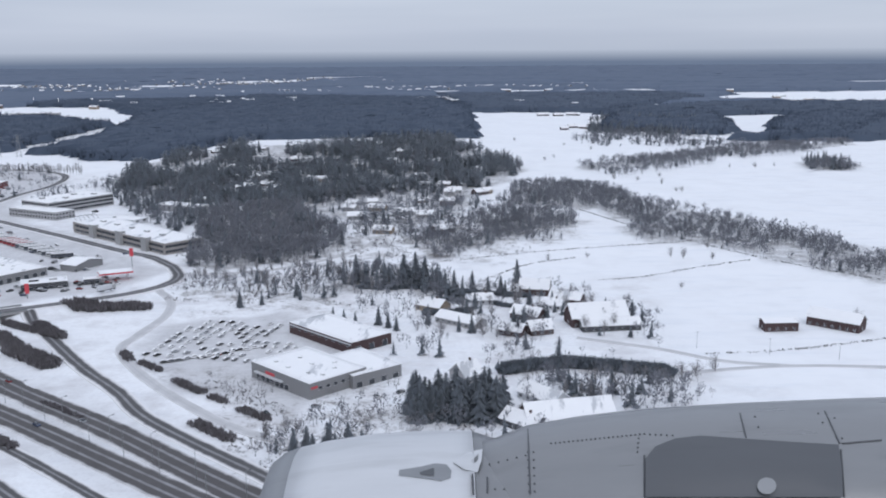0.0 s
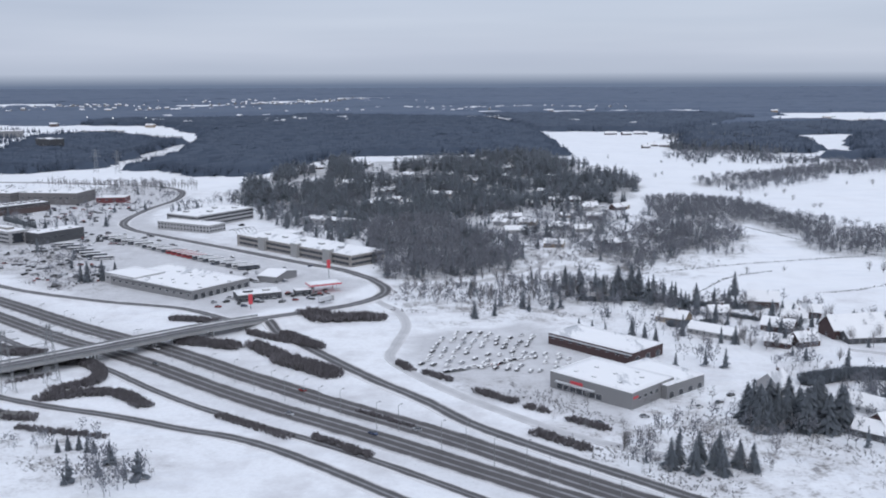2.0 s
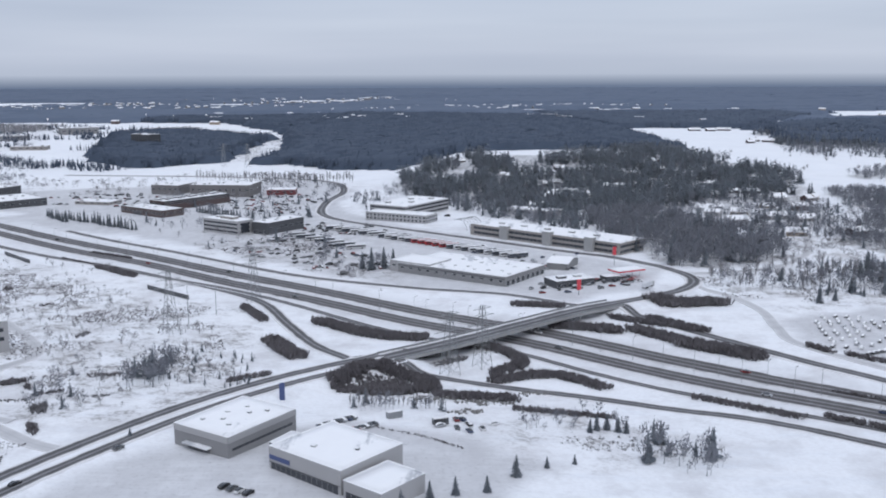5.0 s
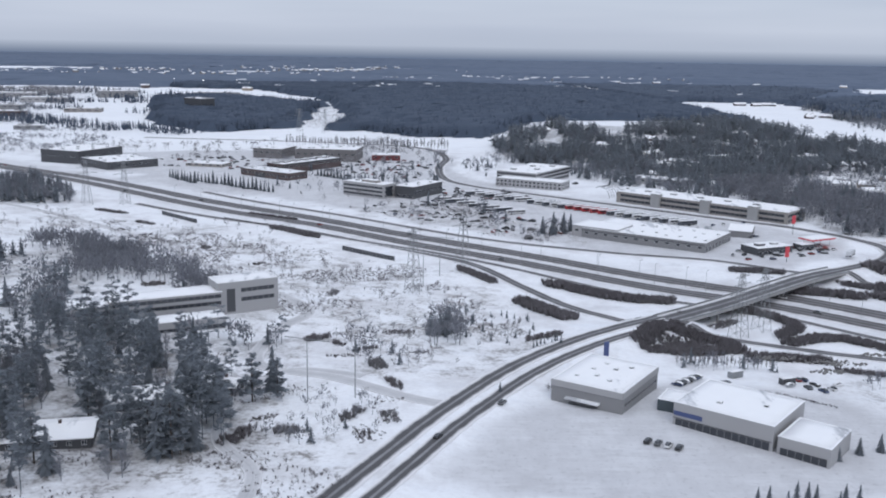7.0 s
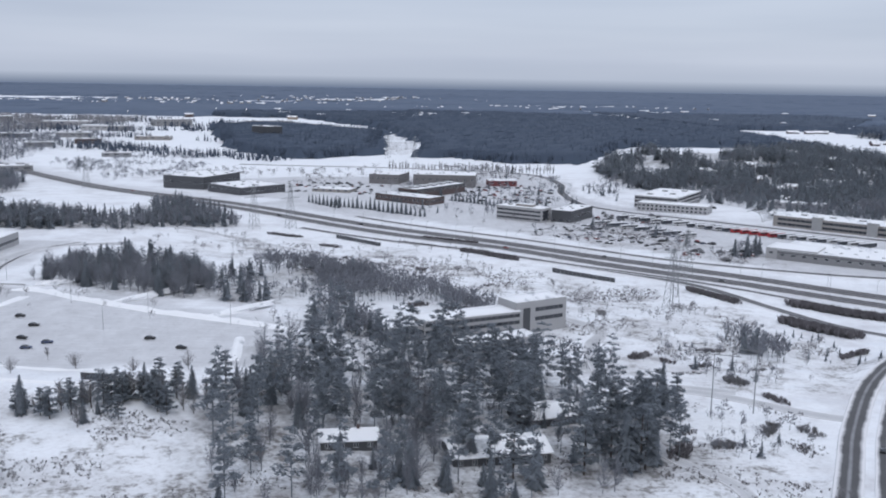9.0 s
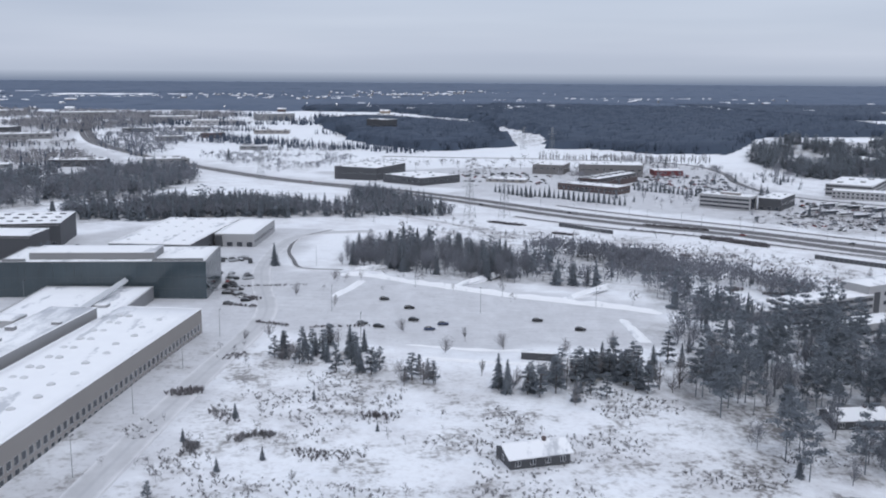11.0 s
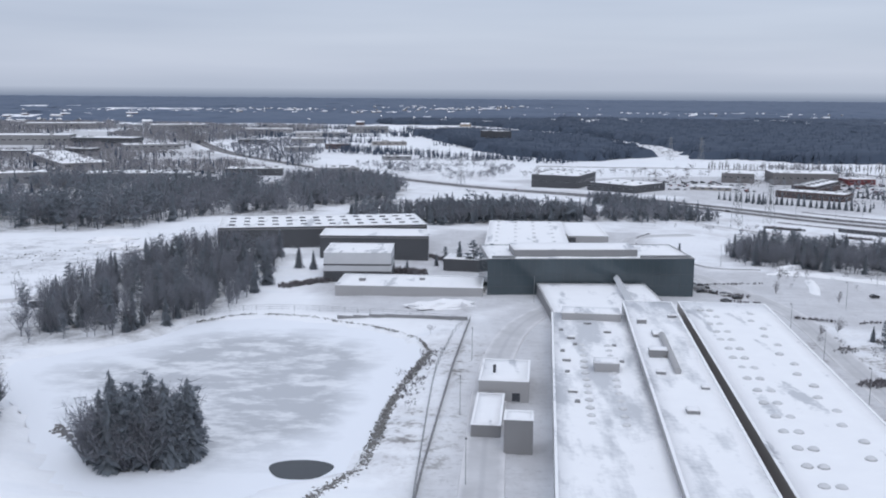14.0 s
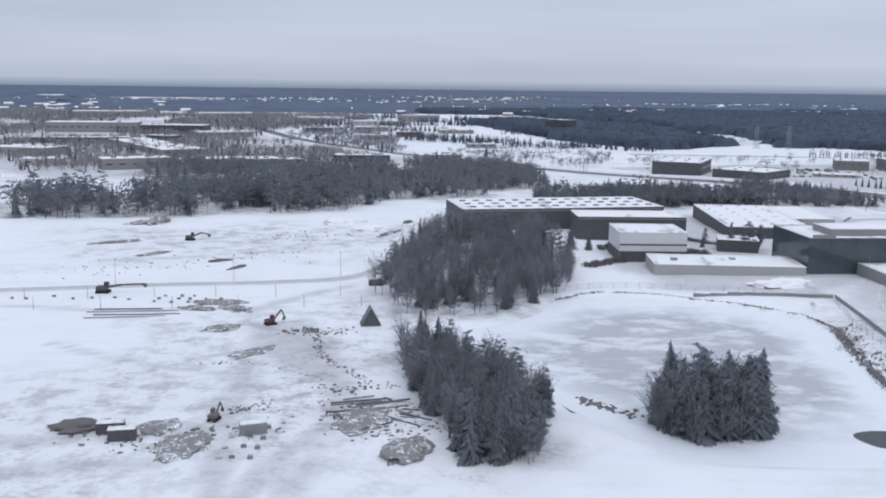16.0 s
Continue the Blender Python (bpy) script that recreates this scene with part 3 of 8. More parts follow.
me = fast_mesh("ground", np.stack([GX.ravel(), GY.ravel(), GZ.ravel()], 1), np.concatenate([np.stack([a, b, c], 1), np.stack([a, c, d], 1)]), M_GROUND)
fx, fy = GX.ravel(), GY.ravel()
VERGE = [(-60, 287), (-149, 358), (-290, 471), (-406, 556), (-556, 683), (-740, 830), (-1030, 1074), (-1278, 1378)]
verge = np.clip(1.2 - edge_distance(VERGE, fx, fy, False) / 30, 0, 1) * 0.75
TRAILS = [([(-1190, 300), (-1182, 285), (-1172, 262), (-1158, 240), (-1150, 226)], 9), ([(-1185, 262), (-1183, 240), (-1180, 215), (-1176, 190), (-1172, 160)], 6), ([(-1260, 190), (-1230, 196), (-1200, 203), (-1176, 208)], 7), ([(-1250, 170), (-1220, 182), (-1190, 186)], 6), ([(-1150, 226), (-1158, 206), (-1166, 180), (-1170, 150)], 5), ([(-1152, 360), (-1149, 330), (-1147, 300), (-1148, 270)], 3)]
TRAILS += [([(-1330, 338), (-1290, 330), (-1240, 326), (-1190, 332)], 4), ([(-1250, 280), (-1220, 262), (-1190, 252)], 3), ([(-1190, 300), (-1200, 320), (-1190, 345), (-1170, 372)], 5), ([(-1300, 420), (-1260, 430), (-1210, 460), (-1160, 500)], 4)]
for line_, w_ in TRAILS:
    way = [tuple(q) for q in smooth_line(line_, 8.0)]
    near = (fx > -1350) & (fx < -1110) & (fy > 130) & (fy < 520)
    ruts = np.zeros(len(fx))
    ruts[near] = np.clip(1.3 - edge_distance(way, fx[near], fy[near], False) / (w_ * 0.55) + (value_noise(fx[near], fy[near], 6, 7) - 0.5) * 0.9, 0, 1) * 0.85
    verge = np.maximum(verge, ruts)
# wood marks the ground painted darker for the trees' shade
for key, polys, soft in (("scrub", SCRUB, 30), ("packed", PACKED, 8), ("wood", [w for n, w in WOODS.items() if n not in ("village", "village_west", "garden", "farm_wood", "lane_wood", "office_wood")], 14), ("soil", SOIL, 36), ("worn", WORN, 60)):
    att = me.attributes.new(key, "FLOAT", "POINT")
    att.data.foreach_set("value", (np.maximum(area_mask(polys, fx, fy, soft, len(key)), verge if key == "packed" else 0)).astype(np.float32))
me.polygons.foreach_set("use_smooth", np.ones(len(me.polygons), bool))
tagged(new("ground", me), "wide snow-covered land with fields, scrub and packed snow", "ground", kind="structure")


# ---- roads ----
def ribbon(name, label, pts, width, mat, lanes=2, lift=0.3, level=False, thick=0.5, offset=0.0):
    """A road laid along a line; three numbers a point give its own level."""
    line = smooth_line(pts, 5.0)
    tang = np.gradient(line[:, :2], axis=0)
    tang /= np.linalg.norm(tang, axis=1)[:, None]
    norm = np.stack([-tang[:, 1], tang[:, 0]], 1)
    cut = np.array([-1.06, -1.0, -0.5, 0.0, 0.5, 1.0, 1.06])
    mid = line[:, :2] + norm * offset
    q = mid[:, None, :] + norm[:, None, :] * cut[None, :, None] * width / 2
    if level:
        z = np.repeat(line[:, 2:3], len(cut), 1)
    else:
        z = 0.5 * height(mid[:, 0], mid[:, 1])[:, None] + 0.5 * height(q[..., 0], q[..., 1])
    z = z + lift
    z[:, [0, -1]] -= thick
    vs = np.concatenate([q, z[..., None]], 2).reshape(-1, 3).tolist()
    across = np.tile(cut, len(line))
    lane = (across + 1) / 2 * lanes
    n = len(cut)
    fs = [(i * n + k, i * n + k + 1, (i + 1) * n + k + 1, (i + 1) * n + k) for i in range(len(line) - 1) for k in range(n - 1)]
    ob = link_mesh(name, vs, [f[::-1] for f in fs], mat)
    for key, vals in (("across", across), ("lane", lane)):
        ob.data.attributes.new(key, "FLOAT", "POINT").data.foreach_set("value", np.asarray(vals, np.float32))
    return tagged(ob, label, "road", kind="structure")


FAR_LANE = [(-60, 295), (-105, 333), (-145, 368), (-200, 412), (-236, 443), (-288, 484), (-340, 522), (-392, 563), (-481, 633), (-565, 699), (-631, 756), (-752, 850), (-900, 958), (-1040, 1090), (-1180, 1250), (-1285, 1385), (-1400, 1560), (-1560, 1920), (-1700, 2300)]
NEAR_LANE = [(-60, 279), (-105, 314), (-149, 348), (-204, 391), (-240, 420), (-288, 458), (-362, 514), (-406, 549), (-472, 602), (-553, 667), (-622, 722), (-737, 814), (-877, 920), (-1020, 1058), (-1160, 1222), (-1270, 1372), (-1386, 1550), (-1545, 1912), (-1684, 2294)]
ribbon("motorway", "wet dark motorway carriageway with slushy lane lines", FAR_LANE, 15.0, M_MOTORWAY, 3)
ribbon("motorway", "wet dark motorway carriageway with slushy lane lines", NEAR_LANE, 14.0, M_MOTORWAY, 3)
SLIP = "narrow snowy slip road with dark wheel tracks"
ribbon("road", SLIP, [(-700, 842), (-621, 776), (-521, 692), (-452, 640), (-382, 607), (-325, 586), (-290, 560), (-272, 548)], 8.0, M_ROAD)
ribbon("road", SLIP, [(-740, 780), (-629, 698), (-568, 654), (-517, 618), (-474, 575), (-448, 523), (-425, 477), (-404, 447), (-397, 432)], 8.5, M_ROAD)
ribbon("road", SLIP, [(-560, 648), (-503, 612), (-449, 563), (-398, 516), (-360, 486), (-328, 466), (-298, 440), (-267, 415), (-237, 393), (-180, 350), (-120, 300)], 6.5, M_ROAD)
ribbon("road", SLIP, [(-258, 540), (-228, 500), (-192, 452), (-161, 416), (-139, 386), (-106, 354), (-79, 330), (-30, 285)], 9.5, M_ROAD)
ribbon("road", SLIP, [(-392, 440), (-375, 427), (-357, 416), (-330, 406), (-297, 398), (-263, 384), (-223, 364), (-150, 300)], 8.0, M_ROAD)
ribbon("road", "snow-banked road climbing to the bridge, two dark lanes", APPROACH_SOUTH, 8.0, M_ROAD, 2, 0.1, True, 0.6, 5.2)
ribbon("road", "snow-banked road climbing to the bridge, two dark lanes", APPROACH_SOUTH, 7.0, M_ROAD, 2, 0.1, True, 0.6, -5.2)
ribbon("road", "dark wet road curving down from the bridge", APPROACH_NORTH, 11.0, M_ROAD, 2, 0.1, True, 0.6)
ribbon("road", "dark wet road winding between commercial buildings", [(-212, 672), (-237, 704), (-271, 731), (-340, 791), (-416, 854), (-462, 895), (-488, 945), (-494, 1030), (-486, 1110), (-500, 1180), (-540, 1222), (-606, 1250), (-720, 1290), (-900, 1330)], 11.5, M_ROAD)
ribbon("road", "snow-covered side road at the foot of a wood", [(-204, 646), (-175, 650), (-132, 668), (-91, 718), (-64, 794), (-35, 862)], 6.0, M_TRACK)
ribbon("road", "snow-covered drive beside the shop car park", [(-204, 606), (-186, 580), (-178, 545), (-181, 505), (-180, 475), (-146, 425), (-100, 376), (-60, 350)], 6.0, M_TRACK)
ribbon("road", "packed snow lane across the scrubland", [(-489, 316), (-505, 324), (-530, 343), (-563, 362), (-562, 415), (-556, 450), (-607, 519), (-662, 593), (-733, 676), (-794, 722), (-900, 760)], 6.5, M_TRACK)
ribbon("road", "packed snow lane beside the pines", [(-520, 345), (-548, 352), (-562, 320), (-560, 285), (-545, 262), (-545, 230)], 5.0, M_TRACK)
ribbon("road", "packed snow road along the building site", [(-1420, 330), (-1302, 355), (-1241, 369), (-1198, 377), (-1168, 394), (-1154, 447), (-1146, 520), (-1130, 600)], 7.0, M_TRACK)
ribbon("road", "grey packed snow service road beside the factory", [(-867, 150), (-866, 215), (-862, 300), (-858, 380), (-872, 440), (-884, 500), (-890, 580), (-880, 620), (-840, 640)], 9.0, M_TRACK)
ribbon("road", "grey packed snow yard road beside the pond fence", [(-984, 150), (-982, 215), (-978, 290), (-968, 345), (-950, 385)], 10.0, M_TRACK)
ribbon("road", "looped drive with bare hedges by the warehouse", [(-868, 640), (-884, 608), (-882, 560), (-872, 520), (-862, 490), (-840, 484)], 3.0, M_ROAD)
ribbon("road", "thin country road across the snowy fields", [(96, 440), (160, 452), (240, 446), (360, 430)], 4.0, M_TRACK)
ribbon("road", "thin country road across the snowy fields", [(60, 500), (100, 480), (128, 460), (160, 452)], 4.0, M_TRACK)
ribbon("road", "thin country road across the snowy fields", [(130, 1000), (170, 880), (215, 760), (300, 600), (420, 470)], 4.0, M_TRACK)


def bridge():
    th = thing("road_bridge", Matrix(), "concrete road bridge with snowy parapets over the motorway", "bridge")
    deck = ribbon("deck", "", BRIDGE, 13.0, M_ROAD, 2, 0.1, True, 1.3)
    for key in ("category", "kind"):
        if key in deck:
            del deck[key]
    deck["label"] = "dark wet road deck"
    deck.parent = th
    line = smooth_line(BRIDGE, 6.0)
    tang = np.gradient(line[:, :2], axis=0)
    tang /= np.linalg.norm(tang, axis=1)[:, None]
    for side in (-1, 1):
        bm, top = bmesh.new(), bmesh.new()
        for (p, q), (ta, tb) in zip(zip(line[:-1], line[1:]), zip(tang[:-1], tang[1:])):
            a = Vector((p[0] - ta[1] * 6.9 * side, p[1] + ta[0] * 6.9 * side, p[2]))
            c = Vector((q[0] - tb[1] * 6.9 * side, q[1] + tb[0] * 6.9 * side, q[2]))
            for bmx, z0, z1, w in ((bm, -1.1, 0.35, 0.28), (top, 0.36, 1.0, 0.10)):
                na, nc = Vector((-ta[1], ta[0], 0)) * w, Vector((-tb[1], tb[0], 0)) * w
                vs = [bmx.verts.new(e + o + Vector((0, 0, z))) for z in (z0, z1) for e, o in ((a, na), (c, nc), (c, -nc), (a, -na))]
                for f in ((0, 1, 2, 3), (7, 6, 5, 4), (0, 4, 5, 1), (1, 5, 6, 2), (2, 6, 7, 3), (3, 7, 4, 0)):
                    bmx.faces.new([vs[i] for i in f])
        for bmx in (bm, top):
            bmesh.ops.remove_doubles(bmx, verts=bmx.verts[:], dist=0.12)
        part("edge_beam", bm, M_CONCRETE, th)
        part("guard_rail", top, M_STEEL, th)
    for s in (0.22, 0.42, 0.60, 0.80):
        p, ta = line[int(s * (len(line) - 1))], tang[int(s * (len(line) - 1))]
        for off in (-4.5, 0, 4.5):
            bm = bmesh.new()
            x, y = p[0] - ta[1] * off, p[1] + ta[0] * off
            beam(bm, (x, y, hz(x, y) - 0.5), (x, y, p[2] - 1.2), 0.55, 8)
            part("pier", bm, M_CONCRETE, th)
    return th


bridge()

# the frozen pond
line = smooth_line(POND + POND[:1], 4.0)[:-1]
mid = np.array((-1055, 285))
cuts = (1.0, 0.95, 0.88, 0.78, 0.62, 0.4, 0.15)
pts = np.concatenate([mid + (line - mid) * s for s in cuts])
n = len(line)
vs = [(x, y, POND_Z) for x, y in pts] + [(mid[0], mid[1], POND_Z)]
fs = [(r * n + i, r * n + (i + 1) % n, (r + 1) * n + (i + 1) % n, (r + 1) * n + i) for r in range(len(cuts) - 1) for i in range(n)]
fs += [((len(cuts) - 1) * n + i, (len(cuts) - 1) * n + (i + 1) % n, len(cuts) * n) for i in range(n)]
pond = link_mesh("water", vs, fs, M_ICE)
pond.data.attributes.new("shore", "FLOAT", "POINT").data.foreach_set("value", np.repeat(np.array(cuts + (0.0,)), [n] * len(cuts) + [1]).astype(np.float32))
tagged(pond, "frozen pond with wind-streaked snow on ice", "pond", kind="structure")
ring_ = [(-1025 + 7.5 * math.cos(t_) * (1 + 0.10 * math.sin(3 * t_)), 215.5 + 6.5 * math.sin(t_) * (1 + 0.08 * math.cos(2 * t_)), POND_Z + 0.03) for t_ in np.linspace(0, 6.283, 29)[:-1]]
hole = link_mesh("water", ring_, [tuple(range(28))], plain("open_water", (0.03, 0.035, 0.04), 0.25, 0.2, 0.2))
tagged(hole, "dark open water hole in the pond ice", "pond", kind="structure")


# ---- trees ----
def spruce_shape(r, tiers=5, sides=7, droop=0.5, leaf=0.55):
    """A slim core with many ragged drooping sprays, unit height."""
    v, t = [(0, 0, 1.0)], []
    for k in range(5):
        v.append((0.085 * math.cos(1.257 * k), 0.085 * math.sin(1.257 * k), 0.10))
    t += [(0, 1 + k, 1 + (k + 1) % 5) for k in range(5)]
    n = tiers * sides
    for k in range(n):
        z = 0.05 + 0.90 * ((k + r.random()) / n) ** 1.15
        a = r.random() * 6.283
        q = (0.20 * (1 - z) ** 0.85 + 0.018) * (0.65 + 0.6 * r.random())
        w = leaf * q + 0.012 * leaf
        dz = -0.05 * droop * (0.4 + r.random()) * (1.2 - z)
        c, s_ = math.cos(a), math.sin(a)
        i = len(v)
        v += [(0, 0, z + 0.055 * (1.1 - z) + 0.015), (0.62 * q * c - w * s_, 0.62 * q * s_ + w * c, z + 0.4 * dz), (0.62 * q * c + w * s_, 0.62 * q * s_ - w * c, z + 0.4 * dz), (q * c, q * s_, z + dz)]
        t += [(i, i + 1, i + 3), (i, i + 3, i + 2)]
    return np.array(v), np.array(t)


def pine_shape(r, clumps=9, tufts=9, size=1.0, low=0.42):
    """Layered pads of needles on limbs that leave a tall bare stem."""
    v, t = [], []
    for k in range(clumps):
        f = (k + r.random() * 0.8) / clumps
        z = low + (0.97 - low) * f
        reach = (0.17 - 0.12 * f ** 1.6) * (0.45 + 0.75 * r.random())
        a = 2.4 * k + r.normal(0, 0.5)
        cx, cy = reach * math.cos(a), reach * math.sin(a)
        rad = 0.105 - 0.045 * f
        i = len(v)
        v += [(0, 0, z - 0.05), (0.008 * math.sin(a), -0.008 * math.cos(a), z - 0.03), (cx, cy, z)]
        t.append((i, i + 1, i + 2))
        for _ in range(tufts):
            d = r.normal(size=3)
            d *= r.random() ** 0.4 / np.linalg.norm(d)
            o = np.array((cx, cy, z)) + d * (rad, rad, rad * 0.42)
            e, g = r.normal(size=3) * (1, 1, 0.5), r.normal(size=3) * (1, 1, 0.55)
            q = 0.36 * rad * size
            i = len(v)
            v += [tuple(o + e * q), tuple(o + g * q), tuple(o - (e + g) * q * 0.8)]
            t.append((i, i + 1, i + 2))
    b0 = len(v)
    for s_ in range(3):
        v.append((0.012 * math.cos(2.1 * s_), 0.012 * math.sin(2.1 * s_), -0.02))
    v.append((0, 0, 0.93))
    t += [(b0 + s_, b0 + (s_ + 1) % 3, b0 + 3) for s_ in range(3)]
    return np.array(v), np.array(t)


def bare_shape(r, twigs=26, spread=0.30, fine=0.010):
    """A stem whose limbs fork into a rounded haze of fine twigs."""
    v, t = [], []

    def sliver(p, q, w):
        i = len(v)
        g = np.cross(np.subtract(q, p), r.normal(size=3))
        g = g / (np.linalg.norm(g) + 1e-9) * w
        v.extend([tuple(np.add(p, g)), tuple(np.subtract(p, g)), tuple(q)])
        t.append((i, i + 1, i + 2))

    for a in (0.0, 2.1, 4.2):
        i = len(v)
        v.extend([(0.013 * math.cos(a), 0.013 * math.sin(a), -0.02), (0.013 * math.cos(a + 2.1), 0.013 * math.sin(a + 2.1), -0.02), (r.normal(0, 0.012), r.normal(0, 0.012), 0.88)])
        t.append((i, i + 1, i + 2))
    lobes = [(r.normal(0, 0.30 * spread), r.normal(0, 0.30 * spread), 0.52 + 0.20 * r.random()) for _ in range(3)]
    for k in range(twigs):
        c = np.array(lobes[k % 3])
        g = r.normal(size=3)
        g *= r.random() ** 0.30 / np.linalg.norm(g)
        tip = c + g * (0.78 * spread, 0.78 * spread, 0.30)
        root = np.array((tip[0] * 0.15, tip[1] * 0.15, max(0.16, tip[2] - 0.12 - 0.9 * math.hypot(tip[0], tip[1]))))
        sliver(root, tip, fine * 1.15)
        for j in range(3):
            m = root + (tip - root) * (0.45 + 0.5 * r.random())
            sliver(m, m + r.normal(0, 1.0, 3) * (0.22 * spread, 0.22 * spread, 0.055) + (0, 0, 0.035), fine)
    return np.array(v), np.array(t)


def dome_shape(r, tufts=44, spread=0.31, w=0.017):
    """A leafless tree seen from afar: a short stem under a rounded brush of twigs."""
    v, t = [], []
    for a in (0.0, 2.1, 4.2):
        i = len(v)
        v.extend([(0.014 * math.cos(a), 0.014 * math.sin(a), -0.02), (0.014 * math.cos(a + 2.1), 0.014 * math.sin(a + 2.1), -0.02), (0, 0, 0.62)])
        t.append((i, i + 1, i + 2))
    lobes = [(r.normal(0, 0.10), r.normal(0, 0.10), 0.52 + 0.14 * r.random(), 0.75 + 0.3 * r.random()) for _ in range(3)]
    for k in range(tufts):
        lx, ly, lz, s_ = lobes[k % 3]
        g = r.normal(size=3)
        g *= r.random() ** 0.45 / np.linalg.norm(g)
        p = np.array((lx, ly, lz)) + g * (spread * 0.8 * s_, spread * 0.8 * s_, 0.33 * s_)
        p[2] = np.clip(p[2], 0.14, 0.97)
        d = p - np.array((0, 0, 0.12))
        d = d / np.linalg.norm(d) + r.normal(0, 0.25, 3)
        c = np.cross(d, r.normal(size=3))
        c *= w / np.linalg.norm(c)
        i = len(v)
        v.extend([tuple(p - d * 0.06 + c), tuple(p - d * 0.06 - c), tuple(p + d * 0.05)])
        t.append((i, i + 1, i + 2))
    return np.array(v), np.array(t)


def bush_shape(r, twigs=20):
    v, t = [], []
    for k in range(twigs):
        a, lean = r.random() * 6.28, 0.15 + 0.75 * r.random()
        b = a + r.normal(0, 0.5)
        i = len(v)
        w = 0.06
        v.extend([(w * math.cos(a), w * math.sin(a), -0.05), (-w * math.sin(a) * 0.6, w * math.cos(a) * 0.6, -0.05),
                  (lean * math.cos(b) * 0.5, lean * math.sin(b) * 0.5, 1.15 - 0.45 * lean + r.normal(0, 0.1)),
                  (lean * math.cos(b + 0.5) * 0.5, lean * math.sin(b + 0.5) * 0.5, 0.7 - 0.2 * lean)])
        t.extend([(i, i + 1, i + 2), (i, i + 3, i + 2)])
    return np.array(v), np.array(t)


tr = np.random.default_rng(11)
FAR_SPRUCE = [spruce_shape(tr, tiers=1, sides=7) for _ in range(6)]
MID_SPRUCE = [spruce_shape(tr, tiers=4, sides=7, droop=0.8, leaf=0.55) for _ in range(7)]
MID_PINE = [pine_shape(tr, 7, 13, 1.15, 0.34) for _ in range(7)]
MID_BARE = [dome_shape(tr, 38, 0.31, 0.030) for _ in range(9)]
FAR_BARE = [dome_shape(tr, 26, 0.32, 0.038) for _ in range(6)]
NEAR_SPRUCE = [spruce_shape(tr, tiers=20, sides=15, droop=1.8, leaf=0.15) for _ in range(5)]
NEAR_PINE = [pine_shape(tr, 15, 40, 0.68, 0.30) for _ in range(7)]
NEAR_BARE = [bare_shape(tr, 64, 0.30, 0.0048) for _ in range(6)]
FINE_BUSH = [bush_shape(tr, 5) for _ in range(6)]
BUSHES = [bush_shape(tr, 9) for _ in range(6)]


def mass(name, label, category, xs, ys, shapes, tall, wide, mat, zs=None, sink=0.0):
    """Many alike plants, too many to count, as one object."""
    n = len(xs)
    zs = height(xs, ys) if zs is None else zs
    pick, turn = tr.integers(0, len(shapes), n), tr.random(n) * 6.283
    h, w = tall[0] + (tall[1] - tall[0]) * tr.random(n), wide[0] + (wide[1] - wide[0]) * tr.random(n)
    vs, ts, base = [], [], 0
    for k, (v, t) in enumerate(shapes):
        sel = np.where(pick == k)[0]
        if not len(sel):
            continue
        c, s = np.cos(turn[sel])[:, None], np.sin(turn[sel])[:, None]
        sx = (h[sel] * w[sel])[:, None]
        X = xs[sel][:, None] + (v[:, 0] * c - v[:, 1] * s) * sx
        Y = ys[sel][:, None] + (v[:, 0] * s + v[:, 1] * c) * sx
        Z = zs[sel][:, None] - sink + v[:, 2] * h[sel][:, None]
        vs.append(np.stack([X, Y, Z], 2).reshape(-1, 3))
        ts.append((t[None] + (np.arange(len(sel)) * len(v))[:, None, None]).reshape(-1, 3) + base)
        base += len(sel) * len(v)
    ob = new(name, fast_mesh(name, np.concatenate(vs), np.concatenate(ts), mat))
    return tagged(ob, label, category, kind="stuff")


def scatter(poly, per, seed=0, holes=(), clump=0.0, cell=30):
    """Random places inside an outline, one for each 'per' square metres."""
    px, py = [a for a, b in poly], [b for a, b in poly]
    n = int((max(px) - min(px)) * (max(py) - min(py)) / per)
    r = np.random.default_rng(500 + seed)
    x, y = min(px) + r.random(n) * (max(px) - min(px)), min(py) + r.random(n) * (max(py) - min(py))
    keep = inside(poly, x, y)
    for hole in holes:
        keep &= ~inside(hole, x, y)
    if clump:
        keep &= value_noise(x, y, cell, seed) > clump
    return x[keep], y[keep]


def canopy(name, label, masks, bounds, step, top, rough, mat, holes=()):
    """The closed roof of a distant wood: an uneven sheet at tree height over the outline."""
    x0, x1, y0, y1 = bounds
    cx, cy = np.arange(x0, x1, step), np.arange(y0, y1, step)
    X, Y = np.meshgrid(cx, cy)
    r = np.random.default_rng(int(abs(x0) + y0))
    X, Y = X + r.normal(0, step * 0.22, X.shape), Y + r.normal(0, step * 0.22, Y.shape)
    m = masks(X, Y)
    Z = height(X, Y)
    Z = np.where(m, Z + top + r.normal(0, rough, X.shape), Z - 4.0)
    keep = m[:-1, :-1] | m[:-1, 1:] | m[1:, :-1] | m[1:, 1:]
    idx = np.arange(X.size).reshape(X.shape)
    a, b, c, d = idx[:-1, :-1][keep], idx[:-1, 1:][keep], idx[1:, 1:][keep], idx[1:, :-1][keep]
    ob = new(name, fast_mesh(name, np.stack([X.ravel(), Y.ravel(), Z.ravel()], 1), np.concatenate([np.stack([a, b, c], 1), np.stack([a, c, d], 1)]), mat))
    ob.data.polygons.foreach_set("use_smooth", np.ones(len(ob.data.polygons), bool))
    return tagged(ob, label, "forest", kind="stuff")


